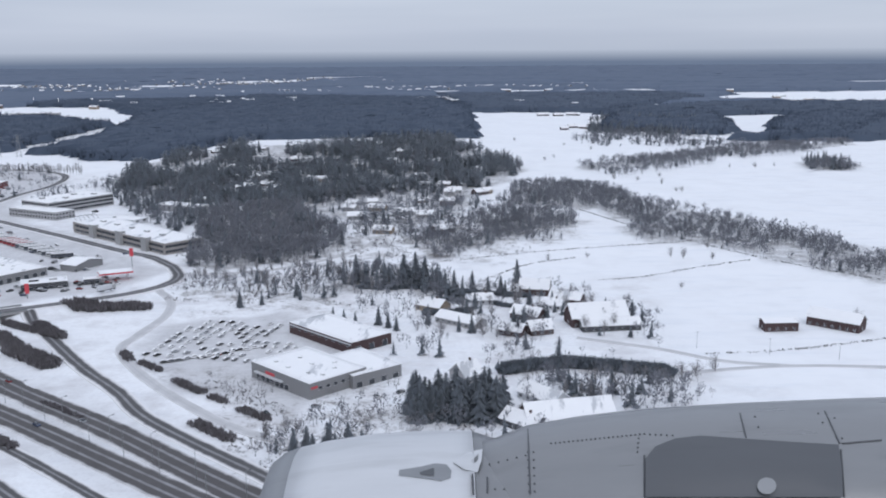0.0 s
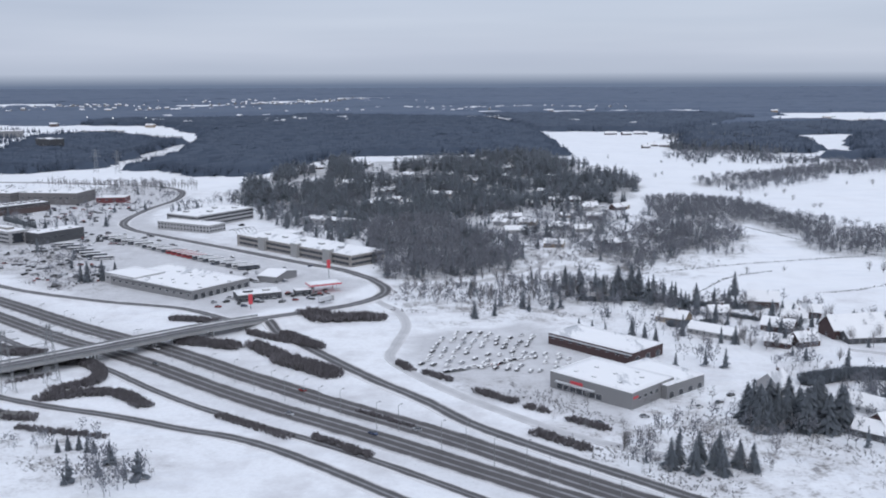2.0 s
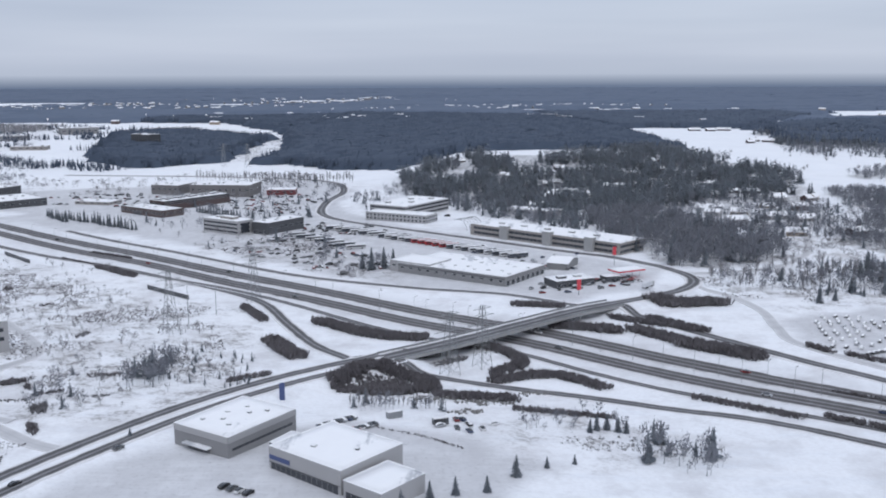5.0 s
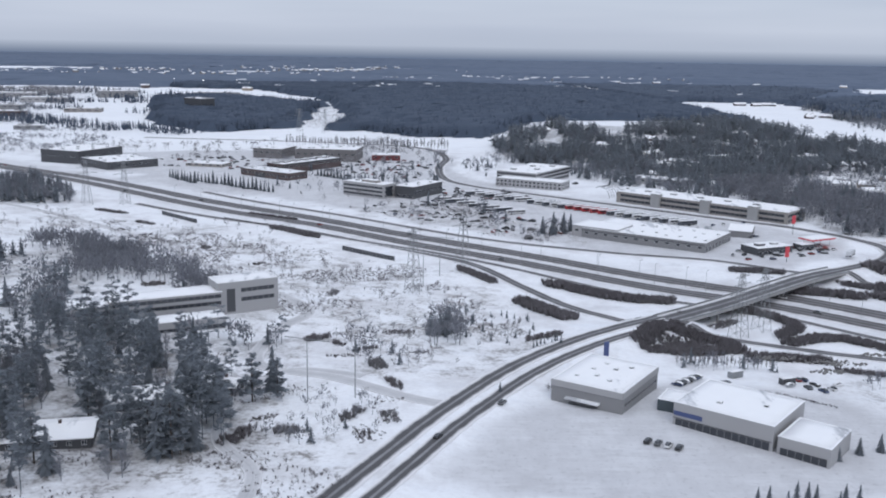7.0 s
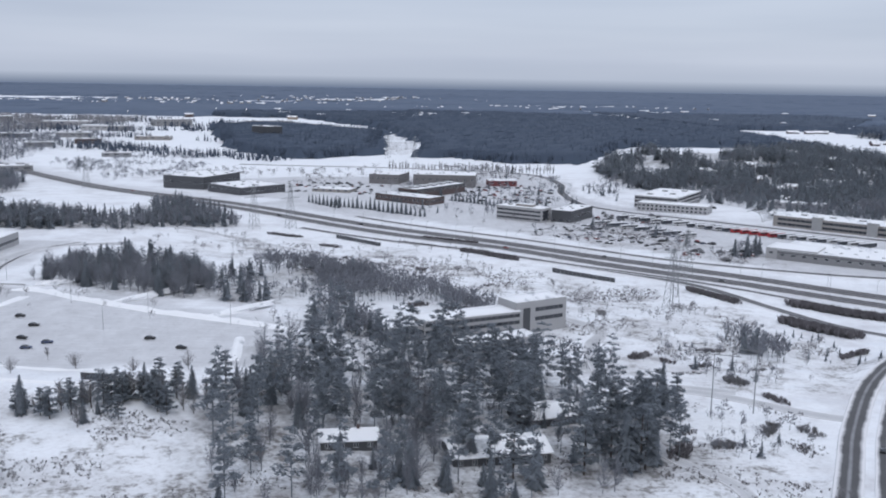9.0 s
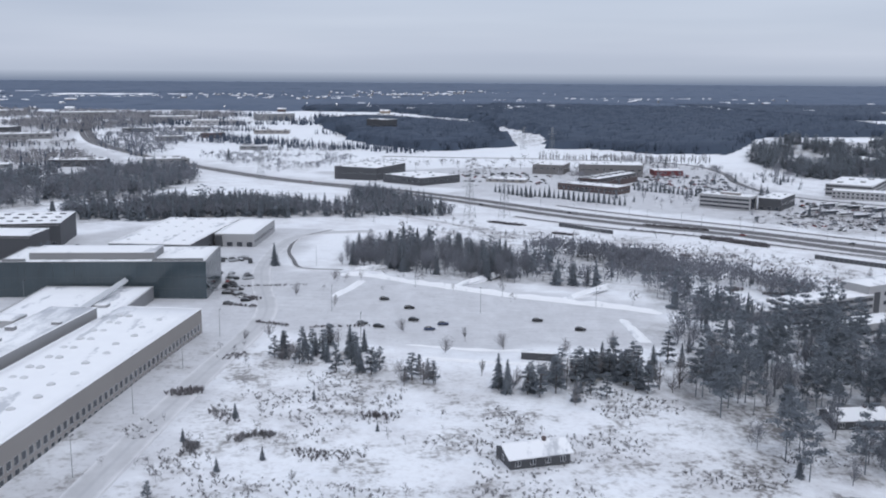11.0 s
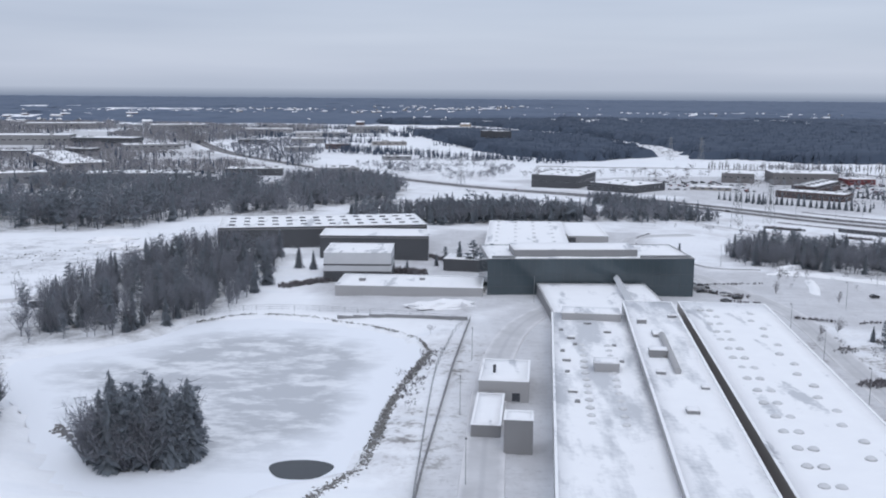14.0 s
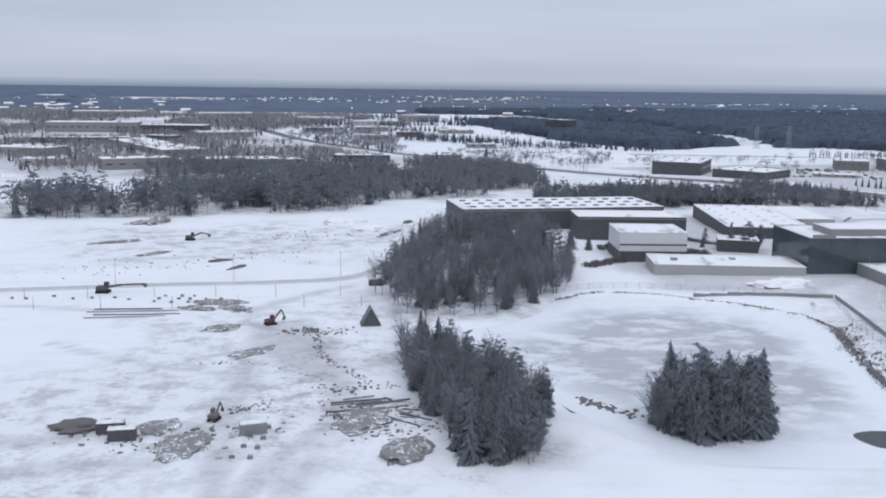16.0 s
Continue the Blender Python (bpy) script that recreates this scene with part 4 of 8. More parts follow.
def poly_mask(name, wob=14, cell=40):
    p = WOODS[name]

    def f(x, y):
        return inside(p, x + (value_noise(x, y, cell, 5) - 0.5) * wob * 2, y + (value_noise(x, y, cell, 6) - 0.5) * wob * 2)
    return f


# near and middle woods: species by wood
def wood(name, label, per, kinds, seed, clump=0.0, holes=(), cell=30):
    x, y = scatter(WOODS[name], per, seed, holes, clump, cell)
    u = tr.random(len(x))
    lo = 0.0
    for shapes, share, tall, wide, mat, word in kinds:
        sel = (u >= lo) & (u < lo + share)
        lo += share
        if sel.sum() > 2:
            mass(word, label.format(word.replace("_", " ")), "trees", x[sel], y[sel], shapes, tall, wide, mat)


K_SPRUCE = lambda s, a=10, b=20: (MID_SPRUCE, s, (a, b), (1.05, 1.6), M_SPRUCE, "spruces")
K_PINE = lambda s, a=11, b=19: (MID_PINE, s, (a, b), (1.0, 1.5), M_PINE, "pines")
K_BARE = lambda s, a=8, b=16: (MID_BARE, s, (a, b), (0.75, 1.3), M_ALDER, "bare_trees")
N_SPRUCE = lambda s, a=10, b=20: (NEAR_SPRUCE, s, (a, b), (0.95, 1.35), M_SPRUCE, "spruces")
N_PINE = lambda s, a=11, b=19: (NEAR_PINE, s, (a, b), (0.68, 1.05), M_PINE, "pines")
N_BARE = lambda s, a=8, b=16: (NEAR_BARE, s, (a, b), (0.8, 1.25), M_ALDER, "bare_trees")
VILLAGE = [(-175, 905), (-60, 850), (0, 860), (20, 1010), (-60, 1020), (-150, 960)]
CLEARING = [(-325, 1340), (-280, 1480), (-200, 1500), (-172, 1400), (-255, 1296)]
GLADE_AT = [(-368, 1169), (-300, 1190), (-244, 1143), (-259, 1030), (-219, 1052), (-176, 1096), (-126, 1370), (-94, 1295), (-40, 1240), (-60, 1130), (-140, 1200), (10, 1180)]
GLADES = [[(gx + (19 + 5 * math.sin(3 * gx + k)) * math.cos(k * 1.05), gy + (26 + 8 * math.sin(gy + 2 * k)) * math.sin(k * 1.05)) for k in range(6)] for gx, gy in GLADE_AT]
ROOFS = [[(hx - 14, hy - 19), (hx + 17, hy - 16), (hx + 21, hy + 9), (hx - 17, hy + 7)] for hx, hy in ((-613, 282), (-588, 316))]
wood("oak", "dense leafless grey-brown {} at the hill's foot", 21, [K_BARE(0.92, 8, 18), K_SPRUCE(0.08, 10, 19)], 1, 0.17)
wood("hill", "mixed dark {} on the snowy hillside among houses", 25, [K_SPRUCE(0.24, 9, 20), K_PINE(0.42, 10, 19), K_BARE(0.34, 7, 15)], 2, 0.36, [VILLAGE, CLEARING] + GLADES, 38)
wood("pines_near", "tall dark {} above snowy ground", 46, [N_PINE(0.30, 15, 25), N_SPRUCE(0.12, 5, 15), N_BARE(0.58, 8, 18)], 3, 0.36, ROOFS)
wood("pines_far", "tall dark {} behind the office block", 32, [K_BARE(0.6, 8, 14), K_PINE(0.2, 11, 17), K_SPRUCE(0.2, 8, 15)], 4)
wood("grove", "close-standing {} edging the car park", 20, [N_SPRUCE(0.15, 10, 18), N_BARE(0.73, 8, 16), N_PINE(0.12, 10, 17)], 5, 0.12)
wood("grove_low", "sparse young {} in snow", 34, [K_BARE(0.74, 6, 13), K_SPRUCE(0.26, 6, 15)], 6, 0.34)
wood("shore", "dense {} on the pond shore", 26, [N_BARE(0.76, 8, 18), N_SPRUCE(0.13, 8, 17), N_PINE(0.11, 9, 18)], 7, 0.16)
wood("shore_south", "dense dark {} on the pond shore", 6, [N_SPRUCE(0.2, 7, 15), N_BARE(0.6, 6, 15), N_PINE(0.2, 8, 14)], 8)
wood("island", "dense dark {} on the islet in the pond", 4, [N_SPRUCE(0.20, 10, 22), N_PINE(0.22, 11, 21), N_BARE(0.58, 10, 21)], 9)
wood("pines_mid", "tall dark {} among low houses", 48, [N_PINE(0.50, 15, 26), N_SPRUCE(0.14, 4, 13), N_BARE(0.36, 7, 15)], 64, 0.32)
wood("belt_west", "dense {} behind the building site", 30, [K_SPRUCE(0.08, 8, 22), K_PINE(0.22, 11, 23), K_BARE(0.70, 6, 19)], 10, 0.36)
wood("belt", "dense {} between fields and works", 33, [K_SPRUCE(0.08, 9, 21), K_PINE(0.12, 10, 20), K_BARE(0.80, 8, 18)], 11, 0.26)
wood("belt_row", "low dark {} along the motorway", 20, [K_SPRUCE(0.5, 7, 14), K_BARE(0.5, 7, 14)], 12)
wood("river", "leafless grey {} along the far stream", 40, [K_BARE(0.97, 7, 13), K_SPRUCE(0.03, 7, 12)], 16)
wood("farm", "dark {} round a distant farm", 75, [K_BARE(0.7, 8, 13), K_SPRUCE(0.3)], 17)
wood("farmlane", "dark {} along a distant lane", 90, [K_BARE(0.6, 8, 13), K_SPRUCE(0.4)], 18)
wood("village", "leafless {} among the village houses", 85, [K_BARE(0.86, 5, 12), K_SPRUCE(0.14, 6, 12)], 19, 0.24)
wood("village_west", "thin leafless {} on the snowy slope", 55, [K_BARE(0.9, 5, 12), K_SPRUCE(0.1, 5, 12)], 20, 0.25)
wood("garden", "thin leafless {} in rough gardens", 60, [K_BARE(0.95, 5, 11), K_SPRUCE(0.05, 5, 10)], 25, 0.25)
wood("stream", "leafless grey {} along the stream", 32, [K_BARE(0.98, 6, 12), K_SPRUCE(0.02, 6, 11)], 13, 0.25)
wood("bank", "leafless {} along the field bank", 34, [K_BARE(0.96, 7, 13), K_SPRUCE(0.04, 6, 11)], 14)
wood("copse", "round copse of {} in a field", 30, [K_BARE(0.85, 9, 14), K_SPRUCE(0.15)], 15)

wood("stream_north", "leafless grey {} along the stream", 25, [K_BARE(0.97, 7, 13), K_SPRUCE(0.03, 6, 12)], 41, 0.24)
wood("stream_south", "leafless grey {} along the stream", 26, [K_BARE(0.98, 6, 13), K_SPRUCE(0.02, 6, 12)], 42, 0.34)
wood("lane_wood", "leafless {} along a far lane", 42, [K_BARE(0.95, 7, 13), K_SPRUCE(0.05, 7, 13)], 43, 0.32)
wood("farm_wood", "leafless {} round the far farm", 60, [K_BARE(0.86, 7, 13), K_SPRUCE(0.14, 7, 14)], 44, 0.4)
wood("dark_row", "dark {} above the village", 44, [K_BARE(0.6, 7, 13), K_SPRUCE(0.4, 8, 18)], 46)
wood("office_wood", "leafless {} behind the office block", 17, [K_BARE(0.97, 8, 15), K_SPRUCE(0.03, 6, 12)], 47, 0.52, (), 34)
wood("motorway_wood", "dense {} beside the motorway", 26, [K_BARE(0.6, 7, 13), K_SPRUCE(0.4, 7, 14)], 48)
wood("west_mixed", "mixed {} beyond the building site", 46, [K_BARE(0.70, 6, 17), K_SPRUCE(0.08, 8, 20), K_PINE(0.22, 10, 21)], 49, 0.42)
wood("warehouse_wood", "dense {} behind the warehouses", 26, [K_BARE(0.5, 8, 15), K_SPRUCE(0.4, 8, 16), K_PINE(0.1)], 50, 0.3)
wood("works_row", "dense {} beside the motorway", 28, [K_BARE(0.55, 7, 14), K_SPRUCE(0.45, 7, 14)], 51, 0.15)
wood_edge = [(-364, 1030), (-272, 1055), (-241, 917), (-212, 790), (-216, 745), (-224, 780), (-250, 850), (-300, 880), (-290, 960), (-337, 930)]
WOODS["hill_west"] = [(-395, 1037), (-408, 1149), (-351, 1192), (-255, 1082), (-219, 899), (-246, 841), (-251, 809), (-313, 888)]
wood("hill_west", "mixed dark {} on the hill above offices", 38, [K_SPRUCE(0.25, 7, 17), K_PINE(0.25, 8, 16), K_BARE(0.5, 6, 14)], 67, 0.3)
LOOSE = [("hill_edge", "leafless {} between offices and the hill", wood_edge, 46, 65, 0.34), ("road_edge", "leafless {} beside the winding road", [(-478, 1062), (-410, 1174), (-366, 1061), (-423, 1062), (-446, 960)], 90, 66, 0.4), ("hillfoot", "leafless {} between hillside gardens", [(-133, 837), (-34, 870), (44, 986), (104, 1004), (95, 820), (63, 784), (15, 734), (-15, 716), (-39, 769), (-106, 784)], 62, 52, 0.36),
         ("hillside", "leafless {} among hillside houses", [(-150, 905), (-60, 850), (0, 860), (20, 1010), (-60, 1020), (-150, 960)], 62, 53, 0.3),
         ("front", "leafless {} in front of a clipped hedge", [(17, 434), (48, 445), (89, 428), (97, 414), (62, 388), (34, 405)], 34, 54, 0.2),
         ("loop", "dark leafless {} by the slip road", [(-288, 322), (-285, 340), (-279, 350), (-262, 338), (-258, 316), (-273, 308)], 22, 55, 0.0),
         ("loop_west", "leafless {} below the slip road", [(-328, 353), (-323, 372), (-314, 371), (-297, 383), (-284, 354), (-310, 350)], 34, 56, 0.2),
         ("verge", "leafless {} in a row by the loop road", [(-397, 377), (-358, 378), (-357, 369), (-393, 366)], 14, 57, 0.0),
         ("yards", "leafless {} among works and yards", [(-700, 845), (-672, 875), (-667, 1127), (-578, 1298), (-473, 1131), (-491, 914), (-572, 844)], 230, 58, 0.36),
         ("strip", "leafless {} in the commercial yards", [(-567, 761), (-482, 830), (-393, 654), (-423, 628), (-515, 714)], 260, 59, 0.34),
         ("roadside", "leafless {} in roadside scrub", [(-546, 285), (-543, 305), (-530, 330), (-510, 316), (-511, 293), (-530, 280)], 34, 60, 0.25),
         ("scrubland", "leafless {} in the scrubland", [(-496, 393), (-495, 436), (-484, 442), (-480, 398)], 12, 61, 0.0),
         ("scrub_patch", "leafless {} in the scrubland", [(-533, 382), (-528, 437), (-506, 403), (-500, 358), (-522, 356)], 40, 62, 0.2),
         ("plot", "leafless {} before the office block", [(-704, 481), (-691, 571), (-648, 566), (-662, 503), (-694, 468)], 42, 63, 0.25)]
for key, label_, poly_, per_, seed_, gap_ in LOOSE:
    WOODS[key] = poly_
    tall_ = (3, 8) if key in ("verge", "roadside", "scrub_patch", "loop_west") else (6, 13)
    wood(key, label_, per_, [K_BARE(0.86, *tall_), K_SPRUCE(0.14, *tall_)], seed_, gap_)


def far_wood(name, label, step, per, seed, bare=0.15):
    p = WOODS[name]
    px, py = [a for a, b in p], [b for a, b in p]
    canopy("forest", label, poly_mask(name), (min(px) - 40, max(px) + 40, min(py) - 40, max(py) + 40), step, 10.5, 1.7, M_HAZEDWOOD)
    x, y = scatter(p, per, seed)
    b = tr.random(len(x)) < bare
    mass("forest", label, "forest", x[~b], y[~b], FAR_SPRUCE, (11, 17), (1.3, 2.2), M_HAZEDWOOD)
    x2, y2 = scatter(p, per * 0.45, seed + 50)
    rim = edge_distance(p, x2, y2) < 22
    mass("forest", label, "forest", x2[rim], y2[rim], FAR_SPRUCE, (10, 18), (0.9, 1.5), M_HAZEDWOOD)


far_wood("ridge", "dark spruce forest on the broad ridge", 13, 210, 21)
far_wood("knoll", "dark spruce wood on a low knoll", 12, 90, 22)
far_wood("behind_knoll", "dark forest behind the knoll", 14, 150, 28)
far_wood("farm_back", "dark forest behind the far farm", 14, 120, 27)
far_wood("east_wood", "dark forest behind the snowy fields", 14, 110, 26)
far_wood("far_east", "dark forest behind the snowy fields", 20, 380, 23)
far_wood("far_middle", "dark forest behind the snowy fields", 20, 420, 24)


# everything beyond: woods to the horizon with pale fields and clearings
def horizon_mask(x, y):
    land = (y > 2150 + 260 * value_noise(x, y, 500, 8)) & ((x < -1250) | (x > 560) | (y > 2900))
    land &= ~((x < -1250) & (y < 2750))
    pale = value_noise(x * 0.45, y * 1.5, 230, 9) * 0.62 + value_noise(x * 0.6, y * 1.6, 95, 10) * 0.38
    keep = land & (pale < 0.60 + 0.00003 * np.maximum(y - 3600, 0) + 0.05 * np.clip((x - 300) / 1500, 0, 1))
    for f in FIELDS_FAR:
        keep &= ~inside(f, x, y)
    for n in ("ridge", "behind_knoll", "far_east", "far_middle", "east_wood", "farm_back"):
        keep &= ~inside(WOODS[n], x, y)
    return keep


canopy("forest", "endless dark forest reaching the hazy horizon", horizon_mask, (-6900, 6100, 2150, 8650), 46, 11.0, 1.6, M_HAZEDHORIZON)
x = -4800 + 9600 * tr.random(9000)
y = 2200 + 4600 * tr.random(9000) ** 1.35
ok = horizon_mask(x, y) & (np.abs(x + 500) < 700 + 0.62 * y)
mass("forest", "endless dark forest reaching the hazy horizon", "forest", x[ok], y[ok], FAR_SPRUCE, (11, 17), (1.6, 3.0), M_HAZEDHORIZON)


def hamlet(x, y, n, rx, ry, tall, label):
    """Small pale-walled houses under snow, far off and close together."""
    r = np.random.default_rng(int(abs(x) + y))
    vs, fs, mi = [], [], []
    for _ in range(n):
        cx, cy = x + r.normal(0, rx), y + r.normal(0, ry)
        L, W, H = 4 + 9 * r.random() ** 2, 3.5 + 2 * r.random(), tall * (0.45 + 0.5 * r.random())
        a, z, b = r.random() * 3.14, hz(cx, cy) - 0.5, len(vs)
        for px, py, pz in ((-L, -W, 0), (L, -W, 0), (L, W, 0), (-L, W, 0), (-L, -W, H), (L, -W, H), (L, W, H), (-L, W, H), (-L, 0, H + 3.2), (L, 0, H + 3.2)):
            vs.append((cx + px * math.cos(a) - py * math.sin(a), cy + px * math.sin(a) + py * math.cos(a), z + pz))
        fs += [tuple(b + i for i in f) for f in ((0, 1, 5, 4), (2, 3, 7, 6), (1, 2, 6, 9, 5), (3, 0, 4, 8, 7), (4, 5, 9, 8), (6, 7, 8, 9))]
        mi += [0, 0, 0, 0, 1, 1]
    ob = link_mesh("village_houses", vs, fs, [M_TAUPE, M_ROOF])
    ob.data.polygons.foreach_set("material_index", mi)
    return tagged(ob, label, "village", kind="stuff")


for x_, y_, n_, rx_, ry_, t_ in ((-1400, 4900, 26, 160, 200, 15), (-980, 4600, 34, 120, 160, 14), (-706, 3560, 16, 60, 60, 13), (-690, 2830, 12, 26, 40, 13), (-100, 3860, 24, 60, 50, 13), (70, 3990, 20, 70, 40, 13), (-350, 3890, 14, 50, 40, 13),
                             (-1990, 4060, 26, 130, 80, 14), (-1890, 4350, 24, 150, 80, 14), (-776, 5100, 22, 160, 160, 16), (-1255, 3900, 30, 140, 70, 13), (-1110, 4600, 24, 110, 130, 14), (-210, 3600, 14, 40, 30, 13), (-84, 2920, 14, 24, 30, 12),
                             (-2150, 3900, 26, 120, 70, 13), (-1640, 4030, 26, 130, 70, 13), (-2330, 3820, 30, 120, 80, 13), (-2620, 3690, 26, 140, 90, 13), (-1910, 3670, 18, 110, 60, 13), (-560, 3520, 9, 40, 30, 13), (320, 3960, 12, 60, 40, 13), (-2240, 2660, 16, 110, 60, 12)):
    hamlet(x_, y_, n_, rx_, ry_, t_, "distant snowy village roofs among dark woods")
x, y = scatter([(-2300, 1350), (-1650, 1000), (-1420, 760), (-1230, 1150), (-1500, 1700), (-1300, 2500), (-2600, 2700)], 72, 31, (), 0.38, 90)
half = tr.random(len(x)) < 0.16
mass("spruces", "scattered spruces among the industrial roofs", "trees", x[half], y[half], FAR_SPRUCE, (7, 15), (1.0, 1.6), M_HAZEDWOOD)
mass("bare_trees", "scattered bare trees among the industrial roofs", "trees", x[~half], y[~half], FAR_BARE, (7, 14), (1.2, 1.9), M_TWIG)
x, y = scatter([(-1420, 1900), (-1000, 1700), (-1000, 2250), (-1300, 2500), (-1500, 2300)], 160, 32, (), 0.5, 70)
mass("spruces", "dark spruces on the far slope", "trees", x, y, FAR_SPRUCE, (8, 16), (1.0, 1.6), M_HAZEDWOOD)
x, y = scatter([(-1683, 2466), (-1269, 2330), (-1202, 1554), (-1218, 1265), (-1280, 1330), (-1370, 1500), (-1440, 1650)], 85, 35, (), 0.50, 60)
half = tr.random(len(x)) < 0.16
mass("spruces", "dark spruces among far roads and roofs", "trees", x[half], y[half], FAR_SPRUCE, (7, 14), (1.0, 1.5), M_HAZEDWOOD)
mass("bare_trees", "bare trees among far roads and roofs", "trees", x[~half], y[~half], FAR_BARE, (6, 12), (1.2, 1.8), M_ALDER)
x, y = scatter([(-1229, 1694), (-1055, 1579), (-921, 1363), (-948, 1179), (-1000, 1100), (-1140, 1260), (-1180, 1330)], 80, 36, (), 0.60, 45)
mass("bare_trees", "bare trees and brush on far fields", "trees", x, y, FAR_BARE, (4, 10), (1.2, 1.8), M_ALDER)
x, y = scatter([(-1200, 1640), (-1000, 1500), (-830, 1400), (-860, 1360), (-1060, 1450), (-1230, 1560)], 60, 33, (), 0.35, 40)
mass("spruces", "row of spruces below the far field", "trees", x, y, FAR_SPRUCE, (8, 15), (0.8, 1.2), M_HAZEDWOOD)
x, y = scatter([(-1010, 1150), (-600, 1000), (-440, 1180), (-560, 1260), (-900, 1260)], 330, 34, (), 0.5, 45)
mass("bare_trees", "scattered bare trees among the workshops", "trees", x, y, FAR_BARE, (6, 12), (1.2, 1.8), M_TWIG)


# ---- buildings ----
SHARED = {}


def window_mesh(w, h, glass=None, frame_mat=None, bars=0):
    """A framed window: panes set back in one frame."""
    key = ("win", w, h, glass, frame_mat, bars)
    if key not in SHARED:
        bm = bmesh.new()
        f = 0.12
        xs = [-w / 2 - f + (w + 2 * f) * k / (bars + 1) for k in range(bars + 2)]
        lo, hi = [bm.verts.new((x, -0.1, -f)) for x in xs], [bm.verts.new((x, -0.1, h + f)) for x in xs]
        cells = [bm.faces.new((lo[k], lo[k + 1], hi[k + 1], hi[k])) for k in range(bars + 1)]
        rim = bmesh.ops.extrude_edge_only(bm, edges=[e for e in bm.edges if e.is_boundary])
        for v in rim["geom"]:
            if isinstance(v, bmesh.types.BMVert):
                v.co.y = 0.1
        bmesh.ops.inset_individual(bm, faces=cells, thickness=f, depth=-0.08)
        for c_ in cells:
            c_.material_index = 1
        me = bpy.data.meshes.new("window")
        bm.to_mesh(me)
        bm.free()
        me.materials.append(frame_mat or M_WHITE)
        me.materials.append(glass or M_WINDOW)
        SHARED[key] = me
    return SHARED[key]


def on_face(face, s, z, L, D):
    return {"front": pose(s, 0, z), "left": pose(0, s, z, 0, 0, -90), "right": pose(L, s, z, 0, 0, 90), "back": pose(s, D, z, 0, 0, 180)}[face]


def windows(th, face, n, w, h, zs, start=None, end=None, bars=0, glass=None, frame_mat=None, name="window"):
    """Rows of alike windows on one face of a block."""
    L, D = th["size_x"], th["size_y"]
    run = L if face in ("front", "back") else D
    a, b = start if start is not None else 0.0, end if end is not None else run
    me = window_mesh(w, h, glass, frame_mat, bars)
    for z in zs:
        for k in range(n):
            share(name, me, th, on_face(face, a + (b - a) * (k + 0.5) / n, z, L, D))


def band(th, face, z, h, start=None, end=None, pitch=3.0, glass=None, frame_mat=None):
    """A strip of glazing with mullions."""
    run = th["size_x"] if face in ("front", "back") else th["size_y"]
    a, b = start if start is not None else 0.6, end if end is not None else run - 0.6
    me = window_mesh(round(b - a, 2), h, glass, frame_mat or M_PANEL, max(1, int((b - a) / pitch)))
    share("window_band", me, th, on_face(face, (a + b) / 2, z, th["size_x"], th["size_y"]))


def snow_sheet(x0, x1, y0, y1, z, bump=0.12, thick=0.3, seed=0):
    """A slightly uneven blanket of snow."""
    r = np.random.default_rng(seed + int(x1 * 7 + y1 * 13))
    nx_, ny_ = max(3, min(16, int((x1 - x0) / 4))), max(3, min(16, int((y1 - y0) / 4)))
    bm = bmesh.new()
    g = [[bm.verts.new((x0 + (x1 - x0) * i / nx_, y0 + (y1 - y0) * j / ny_, z + r.normal(0, bump) * (0 < i < nx_) * (0 < j < ny_))) for j in range(ny_ + 1)] for i in range(nx_ + 1)]
    for i in range(nx_):
        for j in range(ny_):
            bm.faces.new((g[i][j], g[i + 1][j], g[i + 1][j + 1], g[i][j + 1]))
    ext = bmesh.ops.extrude_edge_only(bm, edges=[e for e in bm.edges if e.is_boundary])
    for v in ext["geom"]:
        if isinstance(v, bmesh.types.BMVert):
            v.co.z = z - thick
    for f in bm.faces:
        f.smooth = True
    return bm


def block(name, label, category, A, B, depth, top, wall, base=None, parapet=0.14, cap=None, group="", snow=None):
    """A flat-roofed building: front edge from A to B, 'depth' metres behind it."""
    L, ang = math.hypot(B[0] - A[0], B[1] - A[1]), math.degrees(math.atan2(B[1] - A[1], B[0] - A[0]))
    ux, uy = (B[0] - A[0]) / L, (B[1] - A[1]) / L
    corners = [A, B, (B[0] - uy * depth, B[1] + ux * depth), (A[0] - uy * depth, A[1] + ux * depth)]
    z0 = base if base is not None else min(hz(*c) for c in corners) - 0.6
    th = thing(name, pose(A[0], A[1], z0, 0, 0, ang), label, category, group)
    H = top - z0
    th["size_x"], th["size_y"], th["size_z"] = L, depth, H
    w = 0.4
    for nm, q in (("front_wall", (0, L, 0, w)), ("back_wall", (0, L, depth - w, depth)), ("side_wall", (0, w, w, depth - w)), ("side_wall", (L - w, L, w, depth - w))):
        bm = bmesh.new()
        box(bm, q[0], q[1], q[2], q[3], 0, H)
        part(nm, bm, wall, th)
    bm = bmesh.new()
    for q in ((-0.12, L + 0.12, -0.12, 0.55), (-0.12, L + 0.12, depth - 0.55, depth + 0.12), (-0.12, 0.55, 0.55, depth - 0.55), (L - 0.55, L + 0.12, 0.55, depth - 0.55)):
        box(bm, q[0], q[1], q[2], q[3], H + 0.004, H + 0.2)
    part("parapet_cap", bm, cap or M_ROOF, th)
    part("roof", snow_sheet(w, L - w, w, depth - w, H - parapet + 0.2, 0.10, 0.5), snow or M_ROOF, th, "flat roof under snow")
    return th


